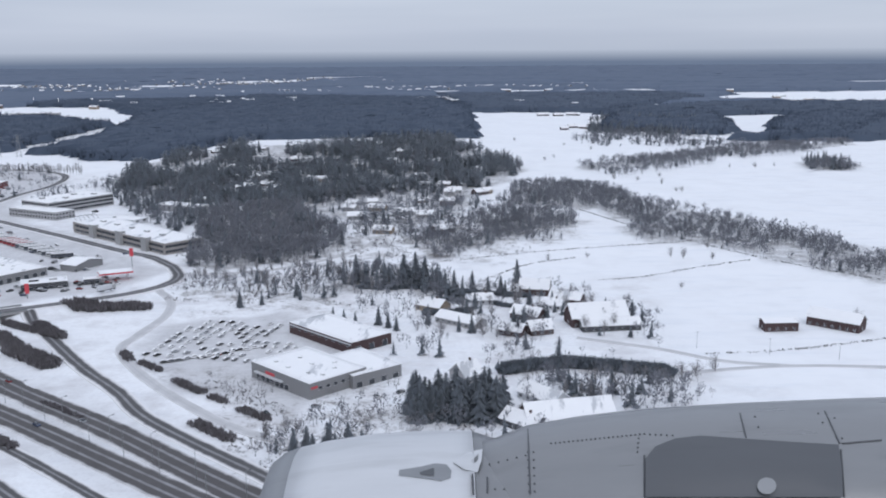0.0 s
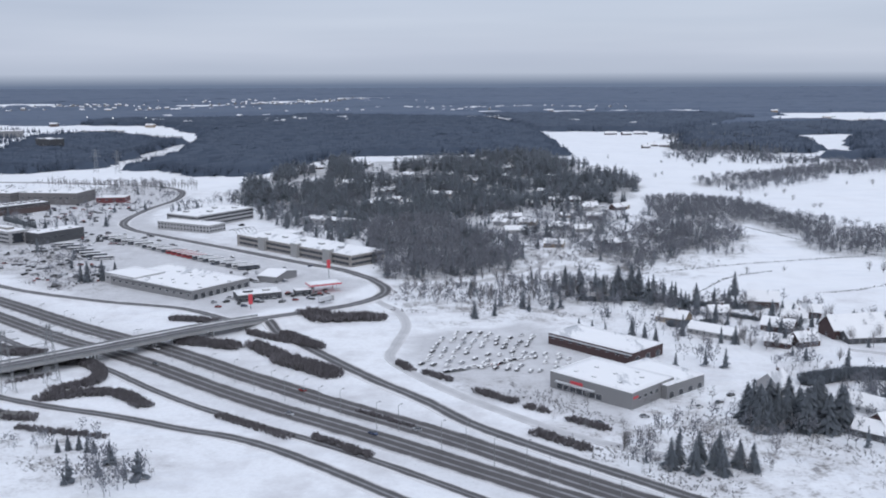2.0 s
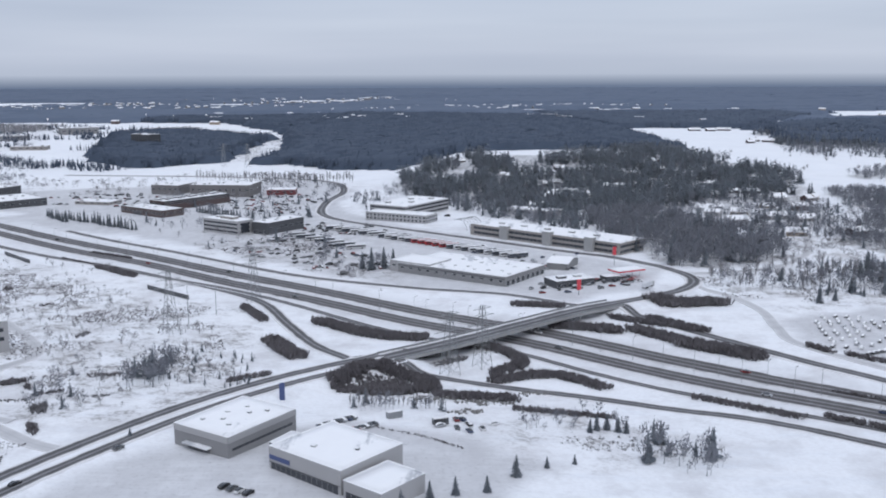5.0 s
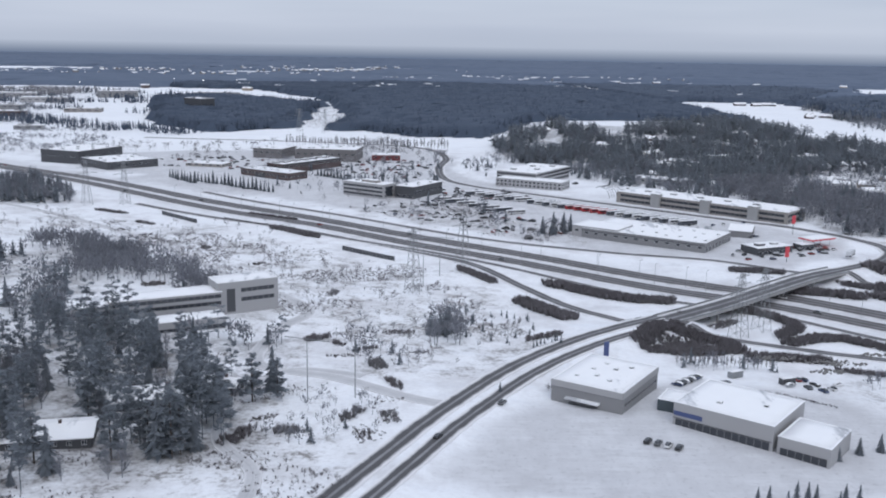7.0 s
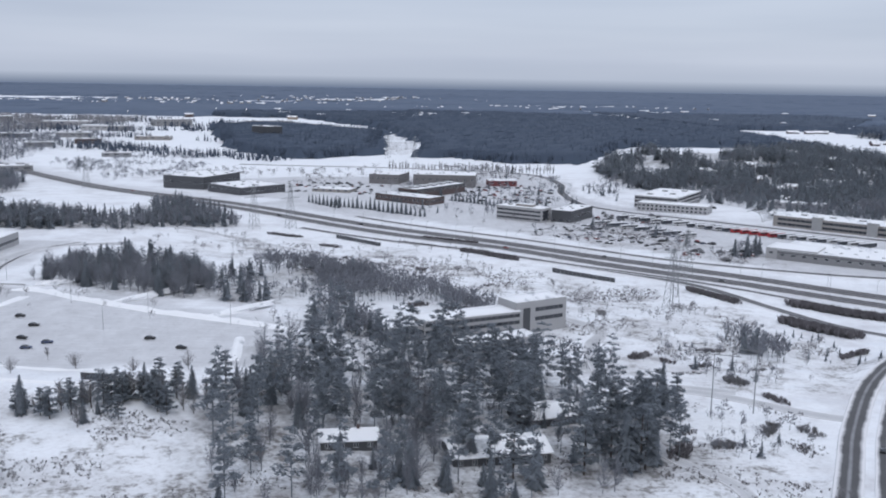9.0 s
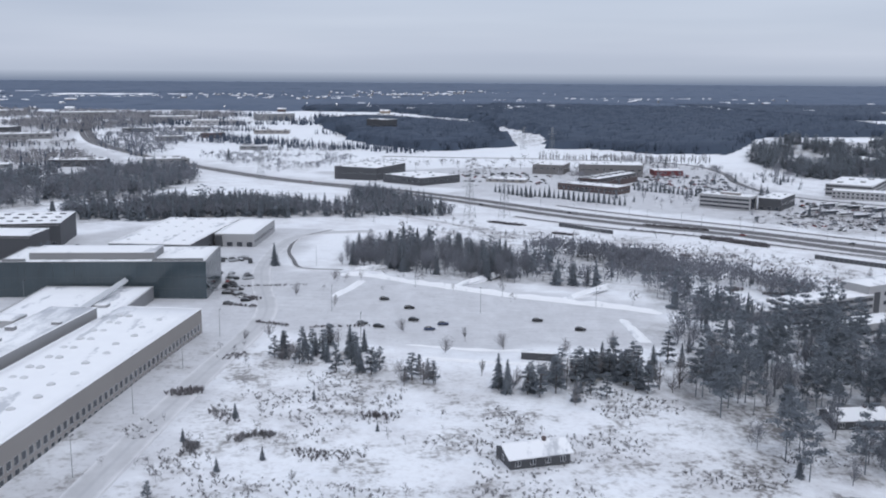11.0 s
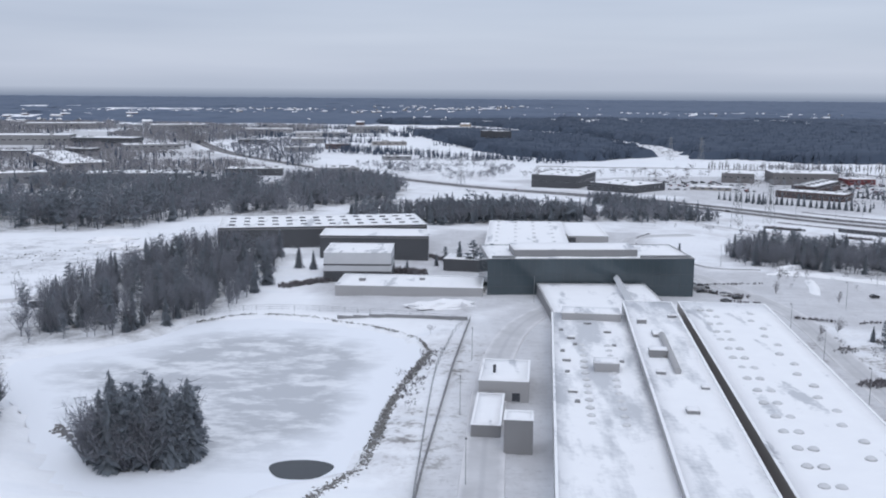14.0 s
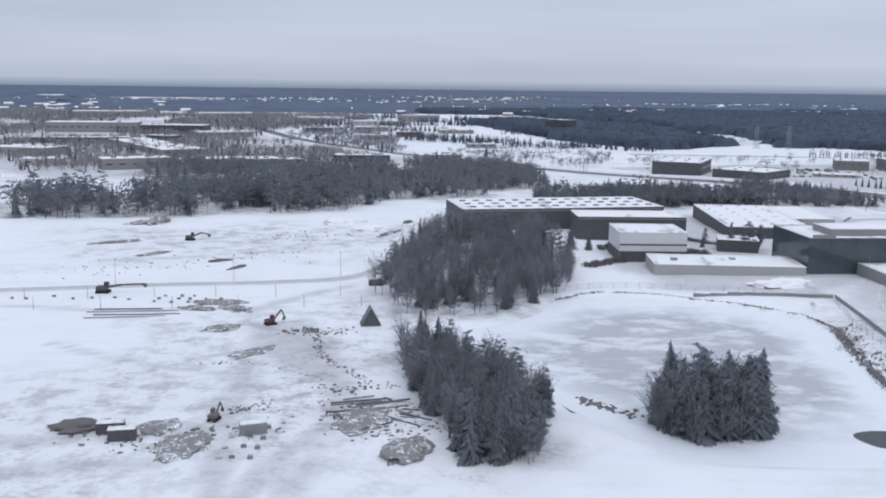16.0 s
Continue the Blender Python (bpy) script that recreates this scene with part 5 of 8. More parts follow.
def roof_unit(th, x, y, sx, sy, sz, mat=None, name="roof_unit", snow=True):
    H = th["size_z"] - 0.4
    bm = bmesh.new()
    box(bm, x - sx / 2, x + sx / 2, y - sy / 2, y + sy / 2, H, H + sz, 0, 0.06)
    u = part(name, bm, mat or M_PANEL, th)
    if snow:
        part("snow_cap", snow_sheet(x - sx / 2 - 0.05, x + sx / 2 + 0.05, y - sy / 2 - 0.05, y + sy / 2 + 0.05, H + sz + 0.16, 0.03, 0.15), M_ROOF, u)
    return u


def skylights(th, spots, rad=1.1):
    """Round domes half buried in roof snow."""
    if ("dome", rad) not in SHARED:
        bm = bmesh.new()
        bmesh.ops.create_uvsphere(bm, u_segments=9, v_segments=6, radius=rad, matrix=Matrix.Diagonal((1, 1, 0.72, 1)))
        bmesh.ops.delete(bm, geom=[v for v in bm.verts if v.co.z < -0.02], context="VERTS")
        for f in bm.faces:
            f.material_index = 1 if f.calc_center_median().z > rad * 0.30 else 0
        me = bpy.data.meshes.new("skylight")
        bm.to_mesh(me)
        bm.free()
        me.materials.append(M_PALE)
        me.materials.append(M_DOME)
        SHARED[("dome", rad)] = me
    for x, y in spots:
        share("skylight", SHARED[("dome", rad)], th, pose(x, y, th["size_z"] - 0.3))


def fascia(th, face, z, h, a, b, mat, name="fascia", out=0.12, label=""):
    bm = bmesh.new()
    box(bm, -(b - a) / 2, (b - a) / 2, -out, 0.05, 0, h)
    ob = part(name, bm, mat, th, label)
    ob.matrix_basis = on_face(face, (a + b) / 2, z, th["size_x"], th["size_y"])
    return ob


def house(x, y, ang, L, W, wall_h, roof_h, wall, label, category="house", chimney=True, roof=None, base=None, group="", glazed=True):
    """A gabled house, ridge along its local x."""
    z0 = (hz(x, y) if base is None else base) - 0.5
    th = thing("house" if category == "house" else category, pose(x, y, z0, 0, 0, ang), label, category, group)
    th["size_x"], th["size_y"] = L, W
    bm = bmesh.new()
    vs = [bm.verts.new(p) for p in ((-L / 2, -W / 2, 0), (L / 2, -W / 2, 0), (L / 2, W / 2, 0), (-L / 2, W / 2, 0), (-L / 2, -W / 2, wall_h), (L / 2, -W / 2, wall_h), (L / 2, W / 2, wall_h), (-L / 2, W / 2, wall_h), (-L / 2, 0, wall_h + roof_h), (L / 2, 0, wall_h + roof_h))]
    for f in ((0, 1, 5, 4), (2, 3, 7, 6), (1, 2, 6, 9, 5), (3, 0, 4, 8, 7), (3, 2, 1, 0), (4, 5, 9, 8), (6, 7, 8, 9)):
        bm.faces.new([vs[i] for i in f])
    part("wall", bm, wall, th)
    slope, o, t = roof_h / (W / 2), 0.7, 0.34
    for s in (-1, 1):
        bm = bmesh.new()
        y1, z1 = s * (W / 2 + o), wall_h - slope * o
        pts = [(-L / 2 - o, 0, wall_h + roof_h), (L / 2 + o, 0, wall_h + roof_h), (L / 2 + o, y1, z1), (-L / 2 - o, y1, z1)]
        lo, hi = [bm.verts.new((p[0], p[1], p[2] + 0.01)) for p in pts], [bm.verts.new((p[0], p[1], p[2] + t)) for p in pts]
        for f in [lo[::-1], hi] + [[lo[i], lo[(i + 1) % 4], hi[(i + 1) % 4], hi[i]] for i in range(4)]:
            bm.faces.new(f)
        bmesh.ops.recalc_face_normals(bm, faces=bm.faces[:])
        part("roof_slope", bm, roof or M_ROOF, th, "snow-covered roof slope" if roof is None else "")
    if chimney:
        bm = bmesh.new()
        box(bm, L * 0.15, L * 0.15 + 0.9, -0.5, 0.5, wall_h + roof_h * 0.5, wall_h + roof_h + 1.2)
        part("chimney", bm, M_BRICK, th)
    if not glazed:
        return th
    me = window_mesh(1.3, 1.3, None, None, 1)
    n = max(2, int(L / 4))
    for k in range(n):
        xx = -L / 2 + L * (k + 0.5) / n
        share("window", me, th, pose(xx, -W / 2, 1.4))
        share("window", me, th, pose(xx, W / 2, 1.4, 0, 0, 180))
    share("window", me, th, pose(-L / 2, 0, 1.6, 0, 0, -90))
    share("window", me, th, pose(L / 2, 0, 1.6, 0, 0, 90))
    return th


# the shop with the car park
th = block("store", "grey box store with red sign and snowy flat roof", "store", (-103, 437), (-70, 405), 33, 10.4, M_PANEL)
windows(th, "front", 7, 3.2, 2.4, [1.2], 4, 30)
windows(th, "right", 6, 2.0, 1.4, [4.5], 4, 30)
fascia(th, "front", 5.3, 1.3, 12, 19, M_SIGNRED, "sign", 0.3, "bright red plain sign panel")
fascia(th, "front", 4.4, 0.6, 4, 26, M_WHITE, "canopy", 1.6)
fascia(th, "right", 5.6, 1.0, 1.0, 4.5, M_SIGNRED, "sign", 0.3, "bright red plain sign panel")
for i, (x, y) in enumerate(((9, 8), (20, 7), (33, 9), (12, 20), (24, 18), (36, 22), (40, 12), (30, 27))):
    roof_unit(th, x, y, 1.6, 1.6, 0.7, M_DARK, "roof_vent")
th = block("store_annex", "pale grey store wing with snowy flat roof", "store", (-52, 419), (-31, 437), 34, 9.2, M_PANEL)
windows(th, "front", 4, 3.0, 2.6, [0.9])
th = block("warehouse", "long red-brown warehouse with snowy roof", "warehouse", (-98, 510), (-59, 471), 27, 9.0, M_BROWNRED)
windows(th, "front", 9, 2.2, 1.0, [4.2])
windows(th, "right", 3, 3.2, 3.4, [0.6])
fascia(th, "front", 5.2, 0.7, 0, 55, M_WHITE, "eaves_board")

# commercial strip beyond the motorway
th = block("bus_depot", "grey low depot hall with snowy roof", "depot", (-394, 657), (-322, 607), 50, 9.6, M_PANEL)
windows(th, "front", 12, 2.6, 1.2, [3.6])
windows(th, "right", 8, 3.4, 3.6, [0.8])
fascia(th, "front", 5.4, 0.5, 0, 87, M_DARK, "eaves_strip")
for i in range(14):
    roof_unit(th, 30 + 9 * (i % 7), 10 + 22 * (i // 7) + 3 * (i % 3), 1.8, 1.8, 0.8, M_DARK, "roof_vent")
th = block("depot_wing", "grey depot wing with raised snowy roof", "depot", (-400, 662), (-372, 643), 26, 10.6, M_PALE)
windows(th, "front", 5, 2.6, 1.2, [4.4])
th = house(-278.5, 672, 157, 15, 26, 5.0, 2.4, M_PANEL, "grey gabled workshop hall with snowy roof", "workshop", False, glazed=False)
for y_ in (-7, 1):
    fascia(th, "right", 0.6, 3.8, y_, y_ + 5.5, M_DARK, "gate", 0.15, "dark roller gate").matrix_basis = pose(7.5, y_ + 2.75, 0.6, 0, 0, 90)
th = block("office_block", "long two-storey concrete office with stair towers", "office", (-342, 814), (-231, 715), 34, 12.6, M_BEIGE)
for z in (2.2, 6.2):
    band(th, "front", z, 1.9, 4, 146, 4.0)
    band(th, "right", z, 1.9)
for x in (38, 82, 122):
    bm = bmesh.new()
    box(bm, x - 4, x + 4, -3.0, 2.0, 0, th["size_z"] + 2.0)
    tw = part("stair_tower", bm, M_CONCRETE, th)
    part("snow_cap", snow_sheet(x - 4.05, x + 4.05, -3.05, 2.05, th["size_z"] + 2.25, 0.04, 0.24), M_ROOF, tw)
for x in range(20, 140, 24):
    roof_unit(th, x, 18, 5, 3, 1.4)
th = block("office_hall", "pale three-storey office with snowy roof", "office", (-438, 925), (-402, 903), 76, 15, M_PALE)
for z in (2.4, 6.2, 9.6):
    band(th, "front", z, 1.7)
    band(th, "right", z, 1.7)
for x, y in ((10, 16), (28, 30), (14, 50), (30, 62)):
    roof_unit(th, x, y, 5, 4, 1.6)
th = block("office_wing", "low pale office wing with window rows", "office", (-440, 902), (-382, 872), 22, 11, M_PALE)
for z in (2.2, 5.4):
    windows(th, "front", 16, 2.2, 1.6, [z])
    windows(th, "right", 6, 2.2, 1.6, [z])
th = block("office", "pale office with window bands beside dark hall", "office", (-577, 837), (-541, 812), 18, 14.8, M_PALE)
for z in (2.2, 5.6, 9.0):
    band(th, "front", z, 1.5)
    band(th, "right", z, 1.5, 3, 14)
fascia(th, "right", 2.0, 8.6, 4, 13, M_WINDOW, "corner_glazing", 0.12, "dark glazed gable")
roof_unit(th, 24, 9, 16, 7, 2.4, M_BEIGE)
roof_unit(th, 8, 10, 3, 3, 1.4, M_PANEL)
th = block("hall", "dark low hall with snowy roof", "warehouse", (-531, 822), (-515, 812), 46, 13.4, M_DARK)
windows(th, "front", 3, 3, 3, [0.8])
windows(th, "right", 7, 3.6, 2.0, [5.0])
for x_, y_ in ((5, 10), (12, 18), (6, 27), (13, 36)):
    roof_unit(th, x_, y_, 2.4, 2.0, 1.0, M_PANEL)
# the brick works: a long upper hall behind a lower front range
th = block("brick_works", "long dark brick works, rows of snowed roof lights", "factory", (-668, 972), (-648, 960), 86, 13.0, M_BRICK, cap=M_DARK)
th.matrix_basis = th.matrix_basis @ pose(0, 0, 0, 0, 0, -5)
windows(th, "right", 20, 2.8, 1.5, [6.4])
windows(th, "front", 5, 2.8, 1.5, [6.4])
fascia(th, "right", th["size_z"] - 1.6, 1.5, 0.3, 85.7, M_DARK, "eaves_band", 0.2)
for k in range(11):
    roof_unit(th, 7 + 3 * (k % 2), 6 + 7.4 * k, 9, 3.2, 1.5, M_DARK, "roof_light")
th = block("brick_wing", "low brick front range with snowy flat roof", "factory", (-690, 951), (-637, 912), 26, 10.0, M_BRICK, cap=M_DARK)
windows(th, "front", 13, 3.0, 1.6, [3.6])
windows(th, "right", 6, 2.6, 1.6, [3.6])
fascia(th, "front", 0.5, 3.0, 20, 34, M_DARK, "loading_bay", 0.3, "dark loading bays")
for k in range(6):
    roof_unit(th, 8 + 9 * k, 8 + 8 * (k % 2), 2.2, 2.0, 1.0, M_PANEL)
for nm, A, B, dp, tp, wl_, lb in (
        ("warehouse", (-706, 1098), (-672, 1088), 40, 14.6, M_TAUPE, "taupe warehouse with snowy flat roof"),
        ("warehouse", (-655, 1075), (-586, 1069), 45, 17.0, M_TAUPE, "long taupe warehouse with snowy flat roof"),
        ("shop_hall", (-570, 1084), (-538, 1086), 24, 10, M_REDWALL, "red shop hall with snowy roof"),
        ("works", (-924, 1040), (-876, 1020), 68, 15.6, M_DARK, "dark panelled works with snowy flat roof"),
        ("works", (-868, 1004), (-826, 964), 56, 11.4, M_DARK, "dark low works with snowy flat roof"),
        ("workshop", (-306, 930), (-262, 905), 20, 10, M_PALE, "pale workshop with snowy roof at the wood"),
        ("workshop", (-330, 860), (-300, 846), 18, 8, M_WHITE, "small white workshop with snowy roof"),
        ("warehouse", (-760, 1010), (-720, 1000), 24, 7, M_BEIGE, "beige shed with snowy roof")):
    th = block(nm, lb, "industrial building", A, B, dp, tp, wl_, cap=M_DARK if wl_ is M_DARK else None)
    n = max(3, int(th["size_x"] / 7))
    windows(th, "front", n, 3.2, 1.4, [th["size_z"] * 0.55])
    windows(th, "right", max(2, int(dp / 8)), 3.2, 1.4, [th["size_z"] * 0.55])
    for k in range(int(th["size_x"] * dp / 420)):
        roof_unit(th, 5 + (k * 13.7) % (th["size_x"] - 10), 5 + (k * 7.9) % (dp - 10), 2.6, 2.2, 1.2, M_DARK)

# halls by the approach road
th = block("hall", "flat-roofed grey hall with snowy roof and canopy", "hall", (-452.4, 325), (-430, 310.8), 34, 16.8, M_PANEL)
for side, run in (("front", 26.5), ("right", 34), ("left", 34)):
    fascia(th, side, th["size_z"] - 2.2, 2.1, 0.05, run - 0.05, M_PALE, "fascia", 0.25, "pale upper wall band")
fascia(th, "front", 0.3, 3.6, 7, 17.5, M_DARK, "gate", 0.15, "dark gate front")
fascia(th, "front", 4.2, 0.5, 6, 18.5, M_ROOF, "canopy", 2.2, "snow-covered canopy")
band(th, "right", 4.4, 0.9, 2, 32, 3.0)
for x, y in ((6, 8), (12, 12), (18, 9), (8, 18), (15, 22), (19, 27), (10, 26)):
    roof_unit(th, x, y, 1.3, 1.3, 0.8, M_DARK, "roof_vent")
th = block("pavilion", "small pale glass pavilion between two halls", "hall", (-417, 316), (-408, 311), 12, 13.2, M_CURTAIN)
th = block("showroom", "pale showroom hall with blue band and snowy roof", "hall", (-414.6, 303.5), (-388.5, 283), 29, 17.0, M_PALE)
fascia(th, "front", 5.0, 1.5, 0.2, 10, M_BLUE, "sign_band", 0.15, "dark blue plain sign band")
fascia(th, "left", 5.0, 1.6, 6, 20, M_BLUE, "sign_band", 0.15, "dark blue plain sign band")
band(th, "front", 0.9, 2.8, 1, 32, 2.4)
band(th, "left", 0.9, 2.8, 1, 28, 2.6)
fascia(th, "front", 3.9, 0.25, 0, 33, M_DARK, "dark_strip", 0.1)
roof_unit(th, 12, 9, 1.6, 1.6, 0.8, M_DARK, "roof_vent")
roof_unit(th, 25, 16, 1.3, 1.3, 0.8, M_DARK, "roof_vent")
th = block("showroom_wing", "low pale hall wing with snowy roof", "hall", (-387.5, 282), (-375, 272), 20, 14.4, M_PALE)
band(th, "front", 0.9, 2.6, 1, 15, 2.4)

# office above the scrubland
th = block("office_house", "pale three-storey office with ribbon windows among pines", "office", (-636, 411), (-592, 433), 15, 18.0, M_PALE)
for z in (1.6, 5.4, 8.6):
    band(th, "front", z + 1.0, 1.5)
    band(th, "left", z + 1.0, 1.5)
fascia(th, "left", 0.5, 9.0, 3, 7, M_ORANGE, "accent_panel")
th = block("office_tower", "tall pale office wing with dark stair window", "office", (-594, 434), (-569, 449), 15, 21.6, M_PALE)
for z in (6.6, 11.0):
    band(th, "front", z, 1.7, 11, 27)
    band(th, "right", z, 1.7)
fascia(th, "front", 2.0, 11.0, 4, 8, M_DARK, "stair_window")
th = block("office_wing", "set-back pale office wing under snow", "office", (-655, 404), (-634, 413), 20, 16.2, M_PALE)
band(th, "front", 4.0, 1.5)
th = block("office_annex", "low pale annex under deep snow before the office", "office", (-622, 395), (-586, 413), 12, hz(-604, 404) + 4.6, M_PALE)
band(th, "front", 1.4, 1.6)

# the works by the pond: warehouse, glass front, long factory
th = block("warehouse", "large warehouse with dark front and snowy roof", "warehouse", (-979, 531), (-932, 529), 100, 19.6, M_DARK)
windows(th, "front", 9, 3.2, 2.6, [0.8])
windows(th, "right", 10, 4.0, 3.6, [0.6])
skylights(th, [(6 + 11 * (k % 4), 14 + 16 * (k // 4)) for k in range(24)], 1.3)
th = block("warehouse_wing", "pale tall warehouse wing with dark stair shaft", "warehouse", (-929, 570), (-905, 570), 60, 19.2, M_PALE)
windows(th, "front", 4, 3.4, 3.0, [0.9])
band(th, "right", 3.4, 1.6)
fascia(th, "front", 0.3, 7.6, 0.5, 4.5, M_DARK, "stair_shaft", 1.2)
th = block("glass_building", "dark glass-fronted office block with flat roof", "office", (-979, 404), (-890, 412), 38, 33.6, M_CURTAIN, cap=M_PANEL)
for k in range(3):
    fascia(th, "front", 1.0 + 5.0 * k, 0.12, 0.3, 89, M_DARK, "transom", 0.06)
for k in range(1, 30):
    fascia(th, "front", 0.2, th["size_z"] - 0.8, 89.3 * k / 30 - 0.03, 89.3 * k / 30 + 0.03, M_DARK, "mullion", 0.05)
for k in range(1, 10):
    fascia(th, "right", 0.2, th["size_z"] - 0.8, 38 * k / 10 - 0.03, 38 * k / 10 + 0.03, M_DARK, "mullion", 0.05)
bm = bmesh.new()
box(bm, 12, 66, 6, 24, th["size_z"] - 0.3, th["size_z"] + 3.0, 0, 0.1)
pent = part("plant_room", bm, M_PANEL, th, "long grey rooftop plant room")
part("snow_cap", snow_sheet(11.9, 66.1, 5.9, 24.1, th["size_z"] + 3.25, 0.04, 0.24), M_ROOF, pent)
for a, b_ in ((66, 88), (2, 12)):
    bm = bmesh.new()
    box(bm, a, b_, 1.2, 1.6, th["size_z"] + 0.2, th["size_z"] + 1.3)
    part("roof_screen", bm, M_STEEL, th)
th = block("link_wing", "low snow-roofed link between factory and office", "factory", (-955, 339), (-909, 341), 66, 23.2, M_PANEL, cap=M_PALE)
roof_unit(th, 36, 30, 5, 5, 1.4, M_PALE)
bm = bmesh.new()
beam(bm, (31, 14, th["size_z"] + 0.9), (34, 66, th["size_z"] + 2.6), 1.5)
part("conveyor_bridge", bm, M_WHITE, th, "pale covered walkway on the roof")
th = block("factory_wing", "long factory wing with beige panel wall, snowy roof", "factory", (-925.8, 122.4), (-894, 120), 236, 26.6, M_BEIGE)
windows(th, "right", 66, 2.0, 2.1, [1.4, 4.8], 2, 234)
skylights(th, [(x + 0.6 * (k % 2), 12 + 10.5 * k) for k in range(21) for x in (6.2, 9.6)] + [(21 + 1.8 * (k % 2), 18 + 10.5 * k) for k in range(20)], 1.45)
th = block("factory_spine", "raised factory spine with pipes on its snowy roof", "factory", (-948, 124.2), (-930.2, 122.8), 224, 28.8, M_PALE, snow=M_MELT)
for k, (x, y, sx, sy, sz) in enumerate(((4, 190, 3, 2.5, 1.8), (7, 175, 2, 6, 1.2), (5, 150, 5, 4, 2.6), (4, 132, 2.5, 2, 1.2), (14, 120, 2, 2, 1.0), (8, 100, 3, 3, 1.4), (15, 200, 3, 2, 1.2))):
    roof_unit(th, x, y, sx, sy, sz, M_PANEL)
bm = bmesh.new()
beam(bm, (8.5, 132, th["size_z"] + 0.9), (8.5, 172, th["size_z"] + 0.9), 1.0, 10)
part("roof_duct", bm, M_PALE, th, "thick pale roof duct")
th = block("factory_wing", "long low factory wing with vents on snowy roof", "factory", (-972, 126), (-945.5, 124.1), 212, 26.4, M_PALE, snow=M_MELT)
skylights(th, [(x, 96 + 6.0 * k) for k in range(13) for x in (9, 17)], 1.25)
roof_unit(th, 15, 142, 7, 6, 3.0, M_PALE)
roof_unit(th, 13.5, 206, 20, 10, 2.8, M_PALE, "plant_room")
for k, (x, y) in enumerate(((3, 160), (7, 168), (4, 138), (6, 112), (19, 168), (20, 150), (3, 186))):
    roof_unit(th, x, y, 1.3, 1.3, 1.0, M_PANEL, "roof_vent", False)
for k, (x, y) in enumerate(((5, 120), (4, 150), (6, 176), (18, 185), (12, 196))):
    roof_unit(th, x, y, 2.4, 2.0, 1.1, M_PANEL)
windows(th, "left", 30, 1.6, 1.6, [3.0], 60, 208)
th = block("substation", "small grey plant house under snow with chimney", "outbuilding", (-983, 262), (-969, 261), 22, 24.0, M_PALE)
windows(th, "front", 2, 2.2, 2.4, [0.8])
bm = bmesh.new()
beam(bm, (4, 8, 5), (4, 8, th["size_z"] + 2.4), 0.45, 8)
part("flue", bm, M_DARK, th)
th = block("silo_house", "tall narrow grey plant shaft under snow", "outbuilding", (-977, 224), (-970, 223.5), 7, 26.0, M_PANEL)
th = block("outbuilding", "low snow-roofed shed beside the plant", "outbuilding", (-985, 234), (-977.5, 233.5), 26, 21.0, M_PANEL)
th = block("long_hall", "long dark hall with rows of roof lights", "hall", (-1126, 520), (-1012, 545), 48, 28.6, M_DARK)
for k in range(14):
    for y_ in (9, 23, 37):
        roof_unit(th, 6 + 8.0 * k + 1.5 * (y_ % 2), y_, 3.4, 1.6, 1.0, M_DARK, "skylight_box", False)
fascia(th, "front", th["size_z"] - 1.4, 0.5, 0.3, 116, M_PANEL, "eaves_strip")
windows(th, "front", 16, 3.0, 1.8, [2.4])
th = block("dark_hall", "dark plain hall with snowy flat roof", "hall", (-1066, 498), (-1009, 500), 26, 28.6, M_DARK)
fascia(th, "front", th["size_z"] - 1.2, 0.4, 0.3, 56.8, M_PANEL, "eaves_strip")
windows(th, "right", 4, 3.0, 3.0, [0.8])
th = block("test_hall", "white-topped hall on a dark base", "hall", (-1054, 435), (-1023, 436), 28, 30.2, M_WHITE)
fascia(th, "front", 0.3, 5.6, 0.1, 30.9, M_DARK, "plinth", 0.2)
fascia(th, "front", 8.6, 0.7, 0.1, 30.9, M_DARK, "dark_strip", 0.1)
fascia(th, "right", 8.6, 0.7, 0.1, 27.9, M_DARK, "dark_strip", 0.1)
fascia(th, "left", 0.3, 5.6, 0.1, 27.9, M_DARK, "plinth", 0.2)
fascia(th, "right", 0.3, 5.6, 0.1, 27.9, M_DARK, "plinth", 0.2)
th = block("low_hall", "long low pale hall with snowy flat roof", "hall", (-1044, 402), (-981, 400), 26, 21.8, M_PALE)
roof_unit(th, 10, 12, 2.6, 2.4, 1.6)
roof_unit(th, 36, 16, 2.2, 2.2, 1.4)
th = block("shed", "long dark shed with snowy roof below the works", "shed", (-1000, 470), (-981, 466), 16, 22.0, M_DARK)

# industrial quarter far to the west
far = np.random.default_rng(77)
PLACES = [((-1654, 1408), (-1505, 1193), 58, 7, M_PANEL), ((-1491, 957), (-1432, 990), 30, 11, M_PANEL), ((-1400, 1010), (-1325, 1030), 36, 9, M_PANEL), ((-1372, 1066), (-1312, 1110), 26, 4, M_PANEL), ((-1850, 1643), (-1699, 1672), 60, 17, M_PANEL), ((-1686, 1647), (-1576, 1642), 46, 15, M_DARK), ((-1760, 1384), (-1625, 1414), 24, 8, M_DARK), ((-1608, 1442), (-1566, 1426), 26, 11, M_DARK), ((-1720, 1180), (-1640, 1160), 50, 9, M_PANEL), ((-1280, 1130), (-1215, 1140), 30, 8, M_DARK), ((-2250, 1700), (-2060, 1760), 70, 12, M_PANEL), ((-1560, 1560), (-1480, 1600), 44, 9, M_PANEL), ((-1260, 2190), (-1187, 2230), 50, 15, M_PANEL), ((-1174, 1752), (-1111, 1758), 28, 7, M_BEIGE), ((-1060, 2230), (-960, 2260), 40, 12, M_PALE)]
